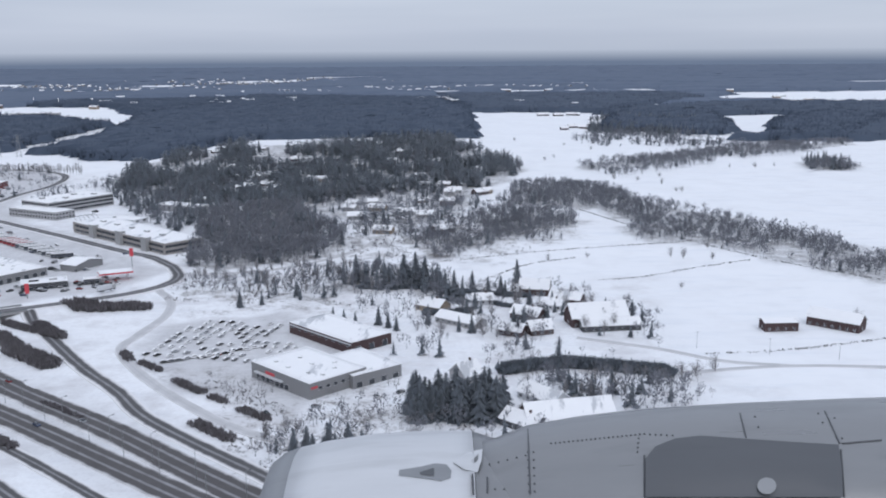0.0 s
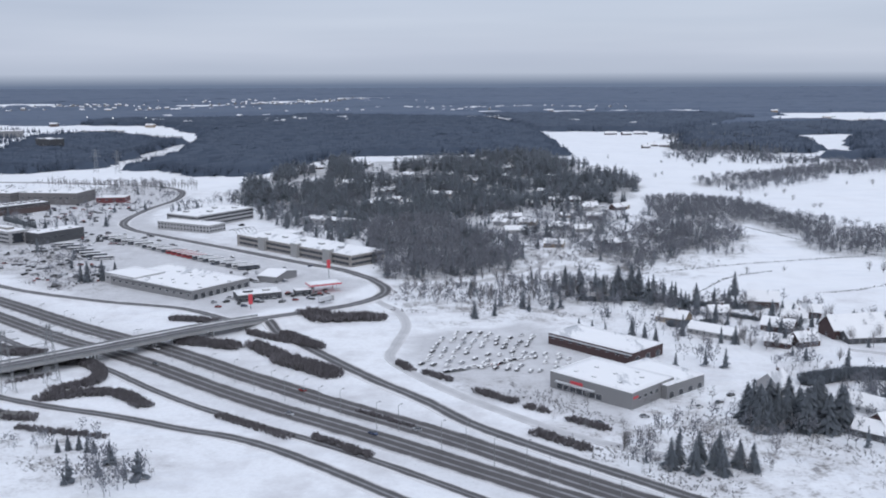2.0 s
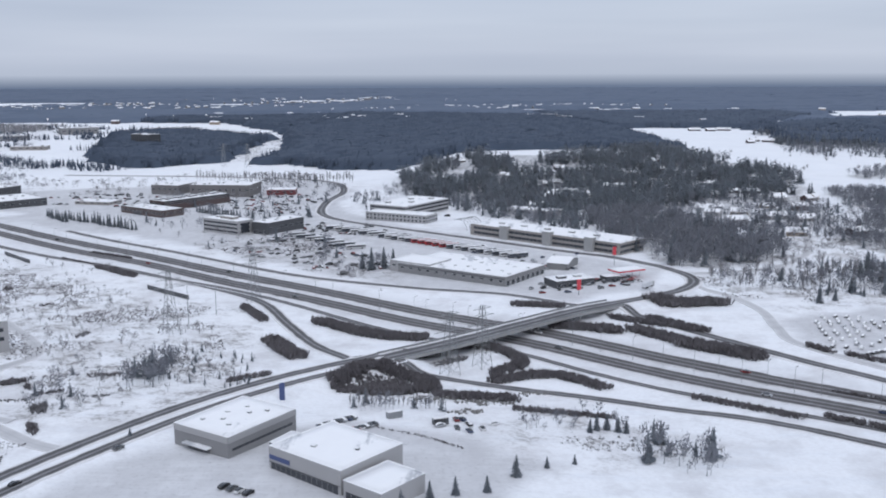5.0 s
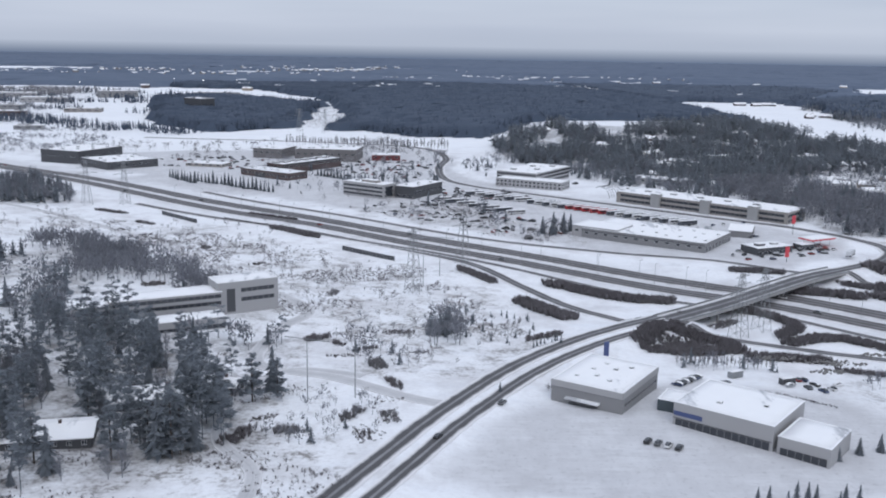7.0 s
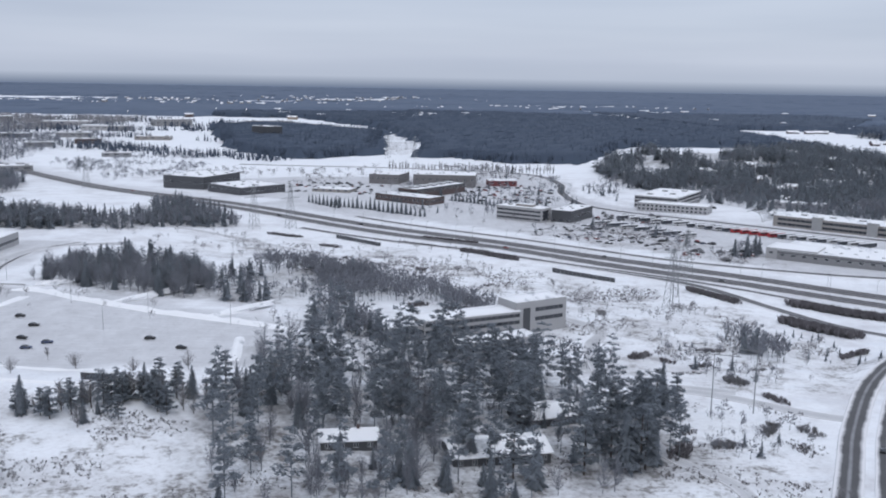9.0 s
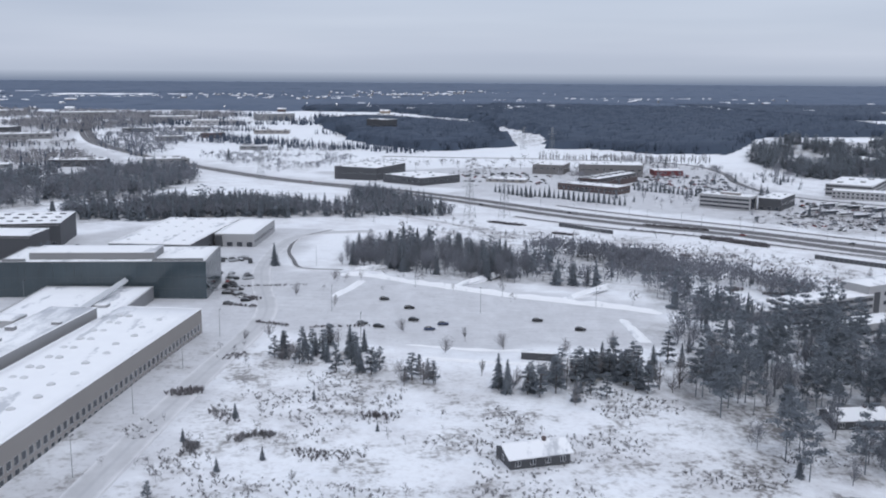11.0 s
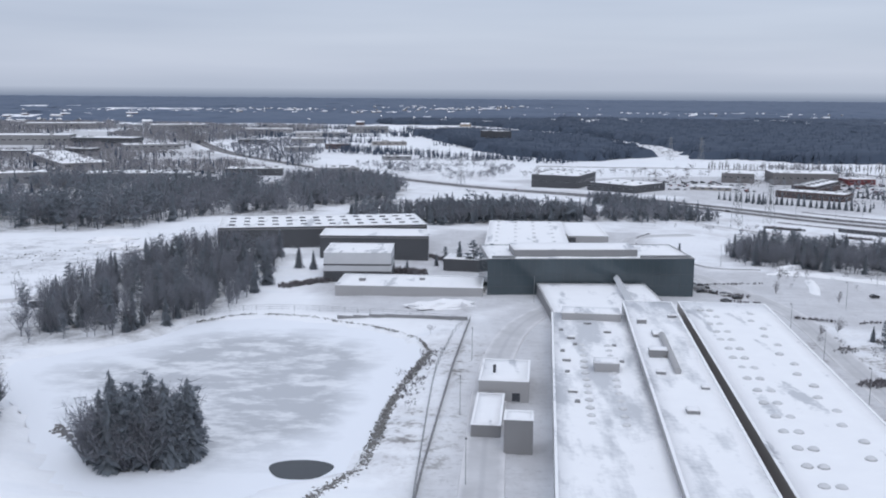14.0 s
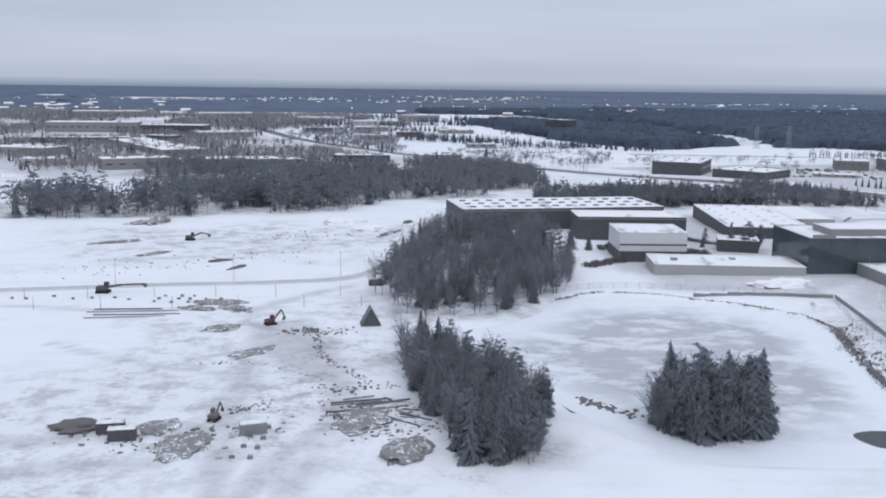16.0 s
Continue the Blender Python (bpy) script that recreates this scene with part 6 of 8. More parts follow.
PLACES += [((-976, 1830), (-936, 1800), 30, 24, M_DARK), ((-1500, 2150), (-1400, 2180), 40, 10, M_PALE), ((-1240, 1640), (-1200, 1650), 26, 9, M_BRICK), ((-1760, 2280), (-1640, 2320), 50, 12, M_PANEL), ((-2050, 2250), (-1900, 2300), 60, 14, M_PANEL), ((-1180, 1180), (-1130, 1200), 26, 7, M_PANEL), ((-1600, 1015), (-1560, 1025), 26, 7, M_PALE)]
PLACES += [((-1330, 1790), (-1270, 1800), 34, 9, M_PANEL), ((-1360, 2000), (-1270, 2020), 40, 10, M_PALE), ((-1290, 1560), (-1250, 1580), 24, 8, M_PANEL), ((-1420, 1760), (-1370, 1770), 26, 8, M_DARK), ((-1120, 1420), (-1080, 1430), 22, 6, M_PANEL)]
FAR_BLOCKS = PLACES
for A, B, dp, up_, wl_ in FAR_BLOCKS:
    th = block("industrial_hall", "distant industrial hall with snowy flat roof", "industrial building", A, B, dp, max(hz(*A), hz(*B)) + up_, wl_, group="distant industrial halls")
    n = max(3, int(th["size_x"] / 12))
    windows(th, "front", n, 7.0, 1.6, [th["size_z"] * 0.5])
    windows(th, "right", max(2, int(dp / 14)), 7.0, 1.6, [th["size_z"] * 0.5])
    for k in range(4):
        roof_unit(th, 6 + far.random() * (th["size_x"] - 12), 6 + far.random() * (dp - 12), 5, 4, 1.8, M_PANEL, snow=False)

# the farm and the houses by the shop
SPOTS = [(-20, 558, -35, 16, 9, 3.2, 2.6, M_OCHRE, "ochre house with snowy roof behind a hedge"), (-3, 528, -38, 26, 9, 2.8, 2.0, M_PALE, "long low pale house with snowy roof"), (10, 574, 5, 11, 7, 2.8, 2.2, M_WHITE, "small white house with snowy roof"), (36, 540, -32, 16, 9, 3.0, 2.6, M_BROWNRED, "red wooden house with snowy roof"), (26, 508, -28, 12, 8, 2.8, 2.2, M_BROWNRED, "red wooden cottage with snowy roof"), (40, 510, 20, 12, 8, 3.0, 2.8, M_BRICK, "brick cottage with snowy roof"), (44, 598, -12, 17, 9, 3.8, 3.6, M_BRICK, "tall red farmhouse with snowy roof"), (62, 575, -25, 18, 8, 3.2, 2.4, M_BROWNRED, "red barn with snowy roof"), (74, 530, 12, 30, 12, 4.6, 4.6, M_BROWNRED, "large red barn with brown steep roof"), (80, 518, 8, 30, 8, 3.0, 2.0, M_DARK, "long low dark shed with snowy roof"), (52, 562, -20, 13, 7, 2.8, 2.2, M_WHITE, "small white cottage with snowy roof")]
SPOTS += [(0, 432, 40, 10, 9, 3.6, 3.6, M_PALE, "steep-roofed pale villa among dark trees"), (34, 404, -48, 20, 8, 3.0, 2.6, M_WHITE, "long white house with snowy roof"), (42, 380, 14, 34, 12, 3.4, 4.2, M_BROWNRED, "large red barn with snowy roof"), (24, 374, -42, 16, 8, 3.0, 2.4, M_DARK, "dark shed with snowy roof"), (173, 516, 4, 17, 7, 4.2, 0.8, M_BROWNRED, "red field barn with flat snowy roof"), (206, 520, -40, 26, 9, 4.4, 3.0, M_BROWNRED, "long red field barn with snowy roof")]
HOUSES = SPOTS
for x, y, a, L, W, wall_h, roof_h, wl_, lb in HOUSES:
    house(x, y, a, L * 1.1, W * 1.3, wall_h * 1.35, roof_h * 1.4, wl_, lb, chimney=L < 17)
for k, (x, y) in enumerate(((-112, 944), (-85, 914), (-59, 889), (-118, 1093), (-248, 1045), (-221, 1024), (-12, 1023), (15, 1010), (-73, 1043), (-273, 973), (-38, 871), (-20, 800), (30, 840), (-70, 800), (-100, 870))):
    house(x, y, 25 * (k % 4) - 40, 13 + 3 * (k % 3), 10, 4.2, 3.0, [M_WHITE, M_OCHRE, M_PALE, M_BROWNRED][k % 4], "villa with snowy roof below the wooded hill", group="villas below the hill")
hr = np.random.default_rng(5)
for k in range(44):
    # villas scattered over the wooded hill
    x, y = -380 + 420 * hr.random(), 850 + 560 * hr.random()
    if k < len(GLADE_AT):
        x, y = GLADE_AT[k][0] + 6, GLADE_AT[k][1] + 8
    if not inside(WOODS["hill"], np.array([x]), np.array([y]))[0]:
        continue
    house(x, y, hr.integers(-50, 50), 11 + 5 * hr.random(), 8, 3.2 + 2 * (hr.random() < 0.4), 2.4, [M_OCHRE, M_WHITE, M_BRICK, M_BROWNRED, M_PALE][k % 5], "villa with snowy roof among hillside trees", group="villas on the hill")
for x, y, a, L in ((172, 2160, 5, 26), (205, 2150, 20, 22), (240, 2170, -10, 30), (200, 1815, 15, 18), (222, 1800, -30, 22), (180, 1770, 10, 14), (520, 1000, 12, 14)):
    house(x, y, a, L, 10, 4.0, 3.4, M_BROWNRED, "distant red farm building with snowy roof", group="distant farm buildings")
for x, y, a, L, W in ((-590, 318, 20, 30, 15), (-570, 330, -10, 15, 9), (-613, 282, 12, 30, 16), (-658, 284, 8, 17, 10), (-757, 246, 20, 17, 10)):
    house(x, y, a, L, W, 3.6, 1.8, M_DARK, "dark house with low snowy roof among pines", chimney=True, group="houses among the pines")
for k in range(130):
    # the far suburb's pale roofs under the horizon
    x, y = -2600 + 3600 * hr.random(), 2500 + 1700 * hr.random()
    if horizon_mask(np.array([x]), np.array([y]))[0] or y < 2700 and -1000 < x < 0:
        continue
    house(x, y, hr.integers(-40, 40), 18 + 22 * hr.random(), 12, 5 + 5 * hr.random(), 3, [M_OCHRE, M_WHITE, M_BRICK, M_PALE][k % 4], "distant suburban building with snowy roof", chimney=False, group="distant suburb", glazed=False)


# ---- single trees, hedges and scrub ----
def tri_mesh(name, shape, mat):
    return fast_mesh(name, shape[0], shape[1], mat)


def trunk_mesh(name, r0, top, mat):
    bm = bmesh.new()
    bmesh.ops.create_cone(bm, cap_ends=True, segments=7, radius1=r0, radius2=r0 * 0.35, depth=top + 0.03, matrix=Matrix.Translation((0, 0, top / 2 - 0.015)))
    me = bpy.data.meshes.new(name)
    bm.to_mesh(me)
    bm.free()
    me.materials.append(mat)
    return me


tq = np.random.default_rng(19)
MODELS = {"spruce": [(trunk_mesh("trunk", 0.016, 0.9, M_BARK), tri_mesh("crown", spruce_shape(tq, tiers=20, sides=15, droop=1.8, leaf=0.15), M_SPRUCE)) for _ in range(4)],
          "pine": [(trunk_mesh("trunk", 0.015, 0.85, M_BARK), tri_mesh("crown", pine_shape(tq, 20, 34, 0.85, 0.16), M_PINE)) for _ in range(4)],
          "bare": [(trunk_mesh("trunk", 0.013, 0.8, M_BARK), tri_mesh("crown", bare_shape(tq, 64, 0.34, 0.006), M_TWIG)) for _ in range(4)],
          "birch": [(trunk_mesh("trunk", 0.011, 0.85, M_BIRCH), tri_mesh("crown", bare_shape(tq, 44, 0.22, 0.009), M_TWIG)) for _ in range(3)]}
WORDS = {"spruce": ("spruce_tree", "dark green spruce standing in snow"), "pine": ("pine_tree", "dark pine with a bare lower trunk"),
         "bare": ("bare_tree", "leafless grey-brown tree in snow"), "birch": ("birch_tree", "slender leafless birch in snow")}


def tree(kind, x, y, h, wide=1.0, z=None, label=""):
    nm, lb = WORDS[kind]
    th = thing(nm, pose(x, y, (hz(x, y) if z is None else z) - 0.1, 0, 0, tq.random() * 360), label or lb, "tree")
    tm, cm = MODELS[kind][tq.integers(len(MODELS[kind]))]
    sc = Matrix.Diagonal((h * wide, h * wide, h, 1))
    share("trunk", tm, th, sc)
    share("crown", cm, th, sc)
    return th


def stand(kinds, poly, per, tall, seed, label=""):
    x, y = scatter(poly, per, seed)
    for a, b in zip(x, y):
        tree(kinds[tq.integers(len(kinds))], a, b, tall[0] + (tall[1] - tall[0]) * tq.random(), 0.9 + 0.4 * tq.random(), label=label)


def hedge(pts, wide, tall, label="dark leafless hedge in the snow", mat=None, per=0.9, name="hedge"):
    """A dense row of twigs along a line."""
    line = smooth_line(pts, 1.0) if len(pts) > 2 else np.array([np.add(pts[0], np.multiply(np.subtract(pts[1], pts[0]), s)) for s in np.linspace(0, 1, max(3, int(math.dist(*pts))))])
    n = int(len(line) * wide * per * 1.2) + 4
    k = tq.integers(0, len(line), n)
    a, q = tq.random(n) * 6.283, np.sqrt(tq.random(n)) * wide / 2
    x, y = line[k, 0] + q * np.cos(a), line[k, 1] + q * np.sin(a)
    ob = mass(name, label, "hedge", x, y, BUSHES, (tall * 0.5, tall * 1.0), (0.9, 1.5), mat or M_HEDGE)
    if name == "hedge":
        del ob["kind"]
    return ob


# planted rows between the slip roads and round the shop
STANDS = [([(-318, 557), (-293, 552)], 6, 2.6), ([(-430, 526), (-397, 499), (-372, 491)], 8, 3.0), ([(-300, 510), (-268, 500)], 8, 3.0), ([(-237, 477), (-208, 453)], 9, 3.4), ([(-266, 527), (-247, 515), (-226, 503)], 5, 2.4), ([(-376, 447), (-358, 470), (-336, 470), (-322, 446), (-336, 426)], 6, 2.6), ([(-336, 415), (-310, 428), (-288, 413)], 7, 2.4), ([(-405, 400), (-392, 420), (-368, 412), (-364, 398)], 8, 2.6), ([(-404, 396), (-384, 391), (-364, 398)], 5, 2.4), ([(-361, 390), (-330, 389)], 6, 2.6)]
STANDS += [([(-398, 404), (-372, 404)], 13, 1.6), ([(-362, 440), (-350, 452)], 6, 1.2)]
STANDS += [([(-481, 561), (-462, 528)], 5, 2.4), ([(-450, 487), (-430, 450)], 8, 3.2), ([(-454, 408), (-438, 419)], 2.5, 2.0), ([(-244, 524), (-222, 500)], 6, 2.6), ([(-258, 503), (-236, 478)], 8, 3.0), ([(-177, 471), (-170, 460)], 4, 2.2), ([(-163, 456), (-150, 445)], 3.5, 2.0), ([(-138, 430), (-121, 414)], 4, 2.2), ([(-116, 409), (-107, 402)], 3.5, 2.0), ([(-98, 393), (-85, 381)], 4, 2.2), ([(-114, 377), (-95, 360)], 5, 2.2), ([(-610, 676), (-576, 647)], 6, 2.4), ([(-640, 742), (-600, 712)], 3, 1.6)]
STANDS += [([(-250, 400), (-215, 373)], 4, 1.8), ([(-330, 378), (-290, 372)], 4, 1.6), ([(-205, 374), (-180, 352)], 4, 2.0), ([(-190, 404), (-165, 384)], 2.5, 1.4)]
for pts, w_, t_ in STANDS:
    hedge(pts, w_ * 1.25, t_ * 1.3, per=1.15)
for pts in ([(90, 632), (122, 642), (162, 666), (209, 691)], [(9, 628), (43, 678), (80, 700)], [(122, 471), (167, 478), (224, 497)], [(209, 1291), (378, 1357), (584, 1485)], [(106, 910), (144, 819), (212, 705), (277, 628)], [(-19, 690), (60, 722), (172, 752)]):
    hedge(pts, 2.5, 1.1, "straggling dry growth along a field ditch", M_TWIG, 0.5)
hedge([(-237, 555), (-197, 561)], 12, 5.0, "clump of young leafless trees by the slip road")
hedge([(18, 442), (48, 451), (75, 445), (96, 438)], 6, 6.0, "tall clipped dark spruce hedge along a lane", M_SPRUCE, 2.6)
hedge([(-24, 548), (-10, 546), (2, 552)], 5, 4.0, "dark clipped hedge round a garden", M_SPRUCE, 2.4)
hedge([(-70, 610), (-30, 610), (10, 596), (40, 588)], 5, 3.2, "dark hedge above the village gardens", M_SPRUCE, 1.6)
hedge([(-383, 345), (-365, 337), (-351, 327)], 1.6, 0.9, "thin leafless hedge beside the halls", M_HEDGE, 1.4)
hedge([(12, 575), (30, 560)], 3, 3.0, "dark hedge between gardens", M_SPRUCE, 1.8)
for pts, w_, t_ in (([(-884, 425), (-868, 410)], 5, 1.6), ([(-886, 438), (-852, 442)], 1.5, 1.2), ([(-880, 402), (-866, 398)], 3, 1.4), ([(-836, 366), (-812, 370)], 2, 1.2), ([(-860, 372), (-846, 368)], 2, 1.6), ([(-1055, 470), (-1010, 458)], 9, 3.0),
                   ([(-1070, 420), (-1048, 440)], 7, 2.4), ([(-1012, 520), (-985, 480)], 6, 1.6), ([(-655, 720), (-620, 690)], 3, 1.4), ([(-760, 745), (-735, 735)], 5, 2.4), ([(-715, 700), (-700, 690)], 4, 2.2)):
    hedge(pts, w_, t_)

# clumps of brush on the scrubland
br = np.random.default_rng(53)
for x_, y_ in ((-541, 292), (-555, 287), (-508, 304), (-516, 290), (-534, 391), (-516, 360), (-544, 400), (-510, 412), (-500, 380), (-621, 479), (-640, 487), (-546, 481), (-521, 306), (-549, 303), (-508, 336),
               (-856, 326), (-846, 270), (-848, 245), (-839, 337), (-817, 244), (-809, 244), (-802, 273), (-834, 254), (-862, 287), (-530, 372), (-522, 384), (-690, 640), (-640, 600), (-600, 560)):
    a_, w_ = br.random() * 6.283, 2.5 + 3.0 * br.random()
    hedge([(x_ - w_ * math.cos(a_), y_ - w_ * math.sin(a_)), (x_ + w_ * math.cos(a_), y_ + w_ * math.sin(a_))], 3.6 + 3.4 * br.random(), 1.0 + 1.5 * br.random(), "rounded clump of leafless brush in snow", M_TWIG if br.random() < 0.5 else M_HEDGE, 0.95, "brush_clump")

# wild scrub on the open ground
for k, p in enumerate(SCRUB):
    x, y = scatter(p, 3.0 if k not in (7, 11) else 40, 60 + k, (), 0.64, 17)
    mass("shrubs", "low leafless shrubs poking through snow", "shrubs", x, y, FINE_BUSH, (0.25, 1.1), (1.3, 2.4), M_TWIG if k % 2 else M_HEDGE)
    x, y = scatter(p, 120, 160 + k, (), 0.45, 24)
    mass("saplings", "thin leafless saplings in the snow", "trees", x, y, MID_BARE, (1.5, 4.5), (0.9, 1.4), M_TWIG)
ROWS_OF = [([(-560, 420), (-500, 360), (-450, 420), (-500, 540), (-560, 560)], 150), ([(-640, 520), (-540, 500), (-560, 600), (-680, 660)], 260), ([(-520, 420), (-495, 400), (-480, 440), (-500, 460)], 30), ([(-190, 600), (-110, 570), (-90, 640), (-170, 640)], 70), ([(-130, 430), (-40, 330), (40, 400), (-20, 430)], 90), ([(0, 440), (110, 400), (110, 440), (20, 480)], 90), ([(-110, 700), (20, 720), (40, 840), (-80, 820)], 130), ([(-700, 700), (-620, 620), (-560, 640), (-640, 720)], 330)]
ROWS_OF += [([(-860, 440), (-850, 480), (-830, 470), (-700, 420), (-690, 400), (-840, 430)], 400), ([(-760, 600), (-690, 590), (-700, 680), (-780, 690)], 160), ([(-900, 700), (-780, 620), (-740, 700), (-820, 760)], 260), ([(-560, 860), (-420, 720), (-380, 700), (-520, 720), (-640, 850)], 800), ([(-620, 1180), (-540, 1180), (-560, 1210), (-620, 1210)], 50)]
for k, (p, per) in enumerate(ROWS_OF):
    x, y = scatter(p, per, 80 + k, (), 0.2, 30)
    mass("saplings", "thin leafless saplings in the snow", "trees", x, y, MID_BARE, (3, 8), (0.9, 1.3), M_TWIG)
x, y = scatter([(-505, 420), (-440, 390), (-450, 450), (-500, 470)], 70, 97)
mass("spruces", "young spruces dotted over the scrubland", "trees", x, y, MID_SPRUCE, (2, 5), (0.9, 1.3), M_SPRUCE)

# trees that stand by themselves
for x_, y_, h_ in ((-78, 541, 7), (-71, 536, 7), (-64, 532, 6.5), (-50, 526, 12), (-44, 520, 10), (-39, 514, 9), (34, 627, 17), (38, 560, 14), (28, 505, 12), (-138, 563, 12), (-126, 570, 9), (-108, 592, 11), (-76, 644, 17), (-84, 636, 13),
                   (-34, 627, 22), (-42, 632, 20), (-28, 634, 18), (-52, 630, 14), (-20, 622, 12), (-8, 612, 13), (4, 606, 14), (14, 600, 12), (22, 596, 13), (-878, 499, 13), (-1098, 1268, 16), (-413, 663, 17), (-405, 670, 16), (-399, 679, 13), (-420, 668, 13)):
    tree("spruce", x_, y_, h_, 1.6 if h_ > 17 else 1.2)
for x_, y_ in ((-62, 348), (-54, 349), (-46, 350), (-50, 342), (-58, 338), (-40, 344), (-66, 342), (-48, 336), (-36, 340)):
    tree("spruce", x_, y_, 10 + 3 * tq.random(), 1.5)
for k in range(34):
    tree("spruce", -24 + 40 * tq.random(), 378 + 24 * tq.random(), 12 + 8 * tq.random(), 1.6, label="dense dark spruce in a garden grove")
stand(["bare", "birch"], [(-80, 360), (-20, 410), (10, 420), (60, 400), (110, 445), (60, 430), (-30, 400), (-90, 350)], 90, (6, 12), 101)
stand(["bare", "bare", "spruce"], [(-40, 500), (20, 480), (90, 500), (100, 560), (40, 620), (-20, 600)], 210, (6, 13), 102)
stand(["bare", "birch"], [(-170, 600), (-60, 590), (-30, 650), (-90, 690), (-190, 640)], 190, (7, 13), 103)
# small rounded copses of leafless trees below the fields
for x_, y_, r_ in ((-60, 652, 6), (-38, 640, 6), (-11, 719, 8), (59, 763, 8), (41, 781, 8), (-49, 787, 8)):
    copse = np.random.default_rng(int(abs(x_ * 7)))
    mass("bare_trees", "small round copse of leafless trees in snow", "trees", x_ + copse.normal(0, r_, 11), y_ + copse.normal(0, r_, 11), NEAR_BARE, (7, 12), (1.1, 1.5), M_ALDER)
# conifers round the houses in the pine wood
for k, (x_, y_, h_) in enumerate(((-579, 276, 17), (-575, 273, 21), (-571, 272, 22), (-569, 274, 18), (-566, 278, 15), (-588, 269, 18), (-609, 265, 17), (-603, 260, 15), (-605, 298, 15))):
    tree("spruce" if k % 3 == 1 else "pine", x_, y_, h_, 1.15)
stand(["bare"], [(98, 430), (116, 432), (116, 450), (100, 452)], 70, (8, 11), 104)
for x_, y_, h_ in ((110, 440, 10), (120, 444, 10), (48, 480, 9), (96, 560, 10), (152, 700, 9), (160, 695, 10), (180, 690, 8), (260, 570, 11), (222, 532, 10), (140, 610, 6), (60, 690, 7), (90, 700, 6), (186, 730, 7), (196, 725, 6)):
    tree("bare", x_, y_, h_, 1.2)
SITES = [(-831, 338, 8, "pine"), (-836, 344, 7, "pine"), (-842, 340, 6, "spruce"), (-826, 342, 9, "pine"), (-819, 313, 10, "pine"), (-811, 314, 9, "spruce"), (-815, 322, 8, "pine"), (-793, 306, 10, "pine"), (-788, 310, 7, "spruce"), (-797, 312, 6, "bare"), (-754, 306, 8, "pine"), (-747, 308, 9, "spruce"), (-735, 307, 11, "pine"), (-728, 311, 10, "pine"), (-718, 314, 12, "pine"), (-713, 315, 12, "spruce"), (-760, 300, 7, "bare"), (-770, 312, 7, "birch"), (-783, 336, 8, "bare"), (-762, 342, 8, "bare"), (-800, 362, 7, "bare"), (-850, 352, 7, "bare"), (-858, 347, 5, "bare"), (-776, 352, 6, "birch"), (-740, 338, 8, "bare"), (-722, 345, 9, "bare")]
SITES += [(-705, 330, 13, "pine"), (-852, 250, 4, "spruce"), (-842, 268, 5, "spruce"), (-838, 232, 4, "spruce"), (-850, 215, 5, "pine"), (-828, 240, 4, "spruce"), (-818, 228, 4, "bare"), (-800, 262, 3, "spruce"), (-822, 286, 3.5, "spruce"), (-563, 303, 19, "pine"), (-556, 318, 18, "pine"), (-551, 330, 17, "spruce"), (-548, 322, 15, "pine"), (-985, 470, 16, "pine"), (-992, 476, 15, "spruce"), (-976, 482, 13, "pine"), (-1004, 484, 7, "spruce"), (-1000, 496, 9, "pine"), (-1018, 470, 6, "spruce"), (-1072, 470, 12, "spruce"), (-1064, 466, 10, "spruce"), (-905, 470, 5, "bare"), (-902, 455, 5, "bare"), (-852, 420, 7, "bare"), (-840, 455, 7, "bare"), (-832, 400, 6, "birch")]
SITES += [(-452, 335, 4, "bare"), (-470, 330, 4, "spruce")]
for x_, y_, h_, k_ in SITES:
    tree(k_, x_, y_, h_, 1.2)
stand(["pine", "spruce", "pine", "bare"], [(-845, 322), (-832, 351), (-809, 338), (-800, 307), (-818, 312)], 36, (6, 11), 110)
stand(["pine", "bare"], [(-796, 297), (-793, 314), (-782, 312), (-781, 298)], 26, (6, 10), 111)
stand(["pine", "pine", "spruce", "bare"], [(-770, 300), (-742, 314), (-730, 324), (-712, 322), (-712, 298), (-745, 284)], 27, (6, 13), 112)
stand(["pine", "spruce", "bare"], [(-718, 303), (-696, 335), (-681, 331), (-689, 302), (-709, 294)], 34, (7, 14), 113)
for x_, y_, h_ in ((-370, 279, 6.5), (-361, 284, 6), (-353, 287, 6.5), (-343, 290, 6), (-333, 304, 8), (-322, 313, 4.5), (-312, 318, 4), (-302, 353, 6), (-299, 356, 7), (-295, 357, 7), (-291, 355, 6.5), (-288, 354, 6)):
    tree("spruce", x_, y_, h_, 1.3)
for k in range(9):
    tree("spruce", -405 + 3.5 * k + 2 * tq.random(), 246 + 5 * tq.random(), 5 + 2 * tq.random())
for k in range(22):
    tree("spruce", -640 - 4.2 * k, 842 + 3.0 * k + 5 * tq.random(), 8 + 5 * tq.random(), 1.0, label="spruce in a planted row by the motorway")
for k in range(16):
    tree("spruce", -560 - 3.6 * k, 905 + 3.2 * k, 8 + 3 * tq.random(), 1.0, label="spruce in a clipped row by the works")
for k in range(9):
    tree("spruce", -720 - 4 * k, 886 + 4 * k + 4 * tq.random(), 8 + 4 * tq.random())
for k in range(50):
    tree("birch", -690 + 4.2 * k + 2 * tq.random(), 1230 - 0.85 * k + 4 * tq.random(), 12 + 5 * tq.random(), 0.75, label="slender bare tree in a row across the field")
for k in range(30):
    tree("bare", 60 + 400 * tq.random(), 900 + 700 * tq.random(), 6 + 4 * tq.random(), 1.3, label="lone bare tree at a field edge")


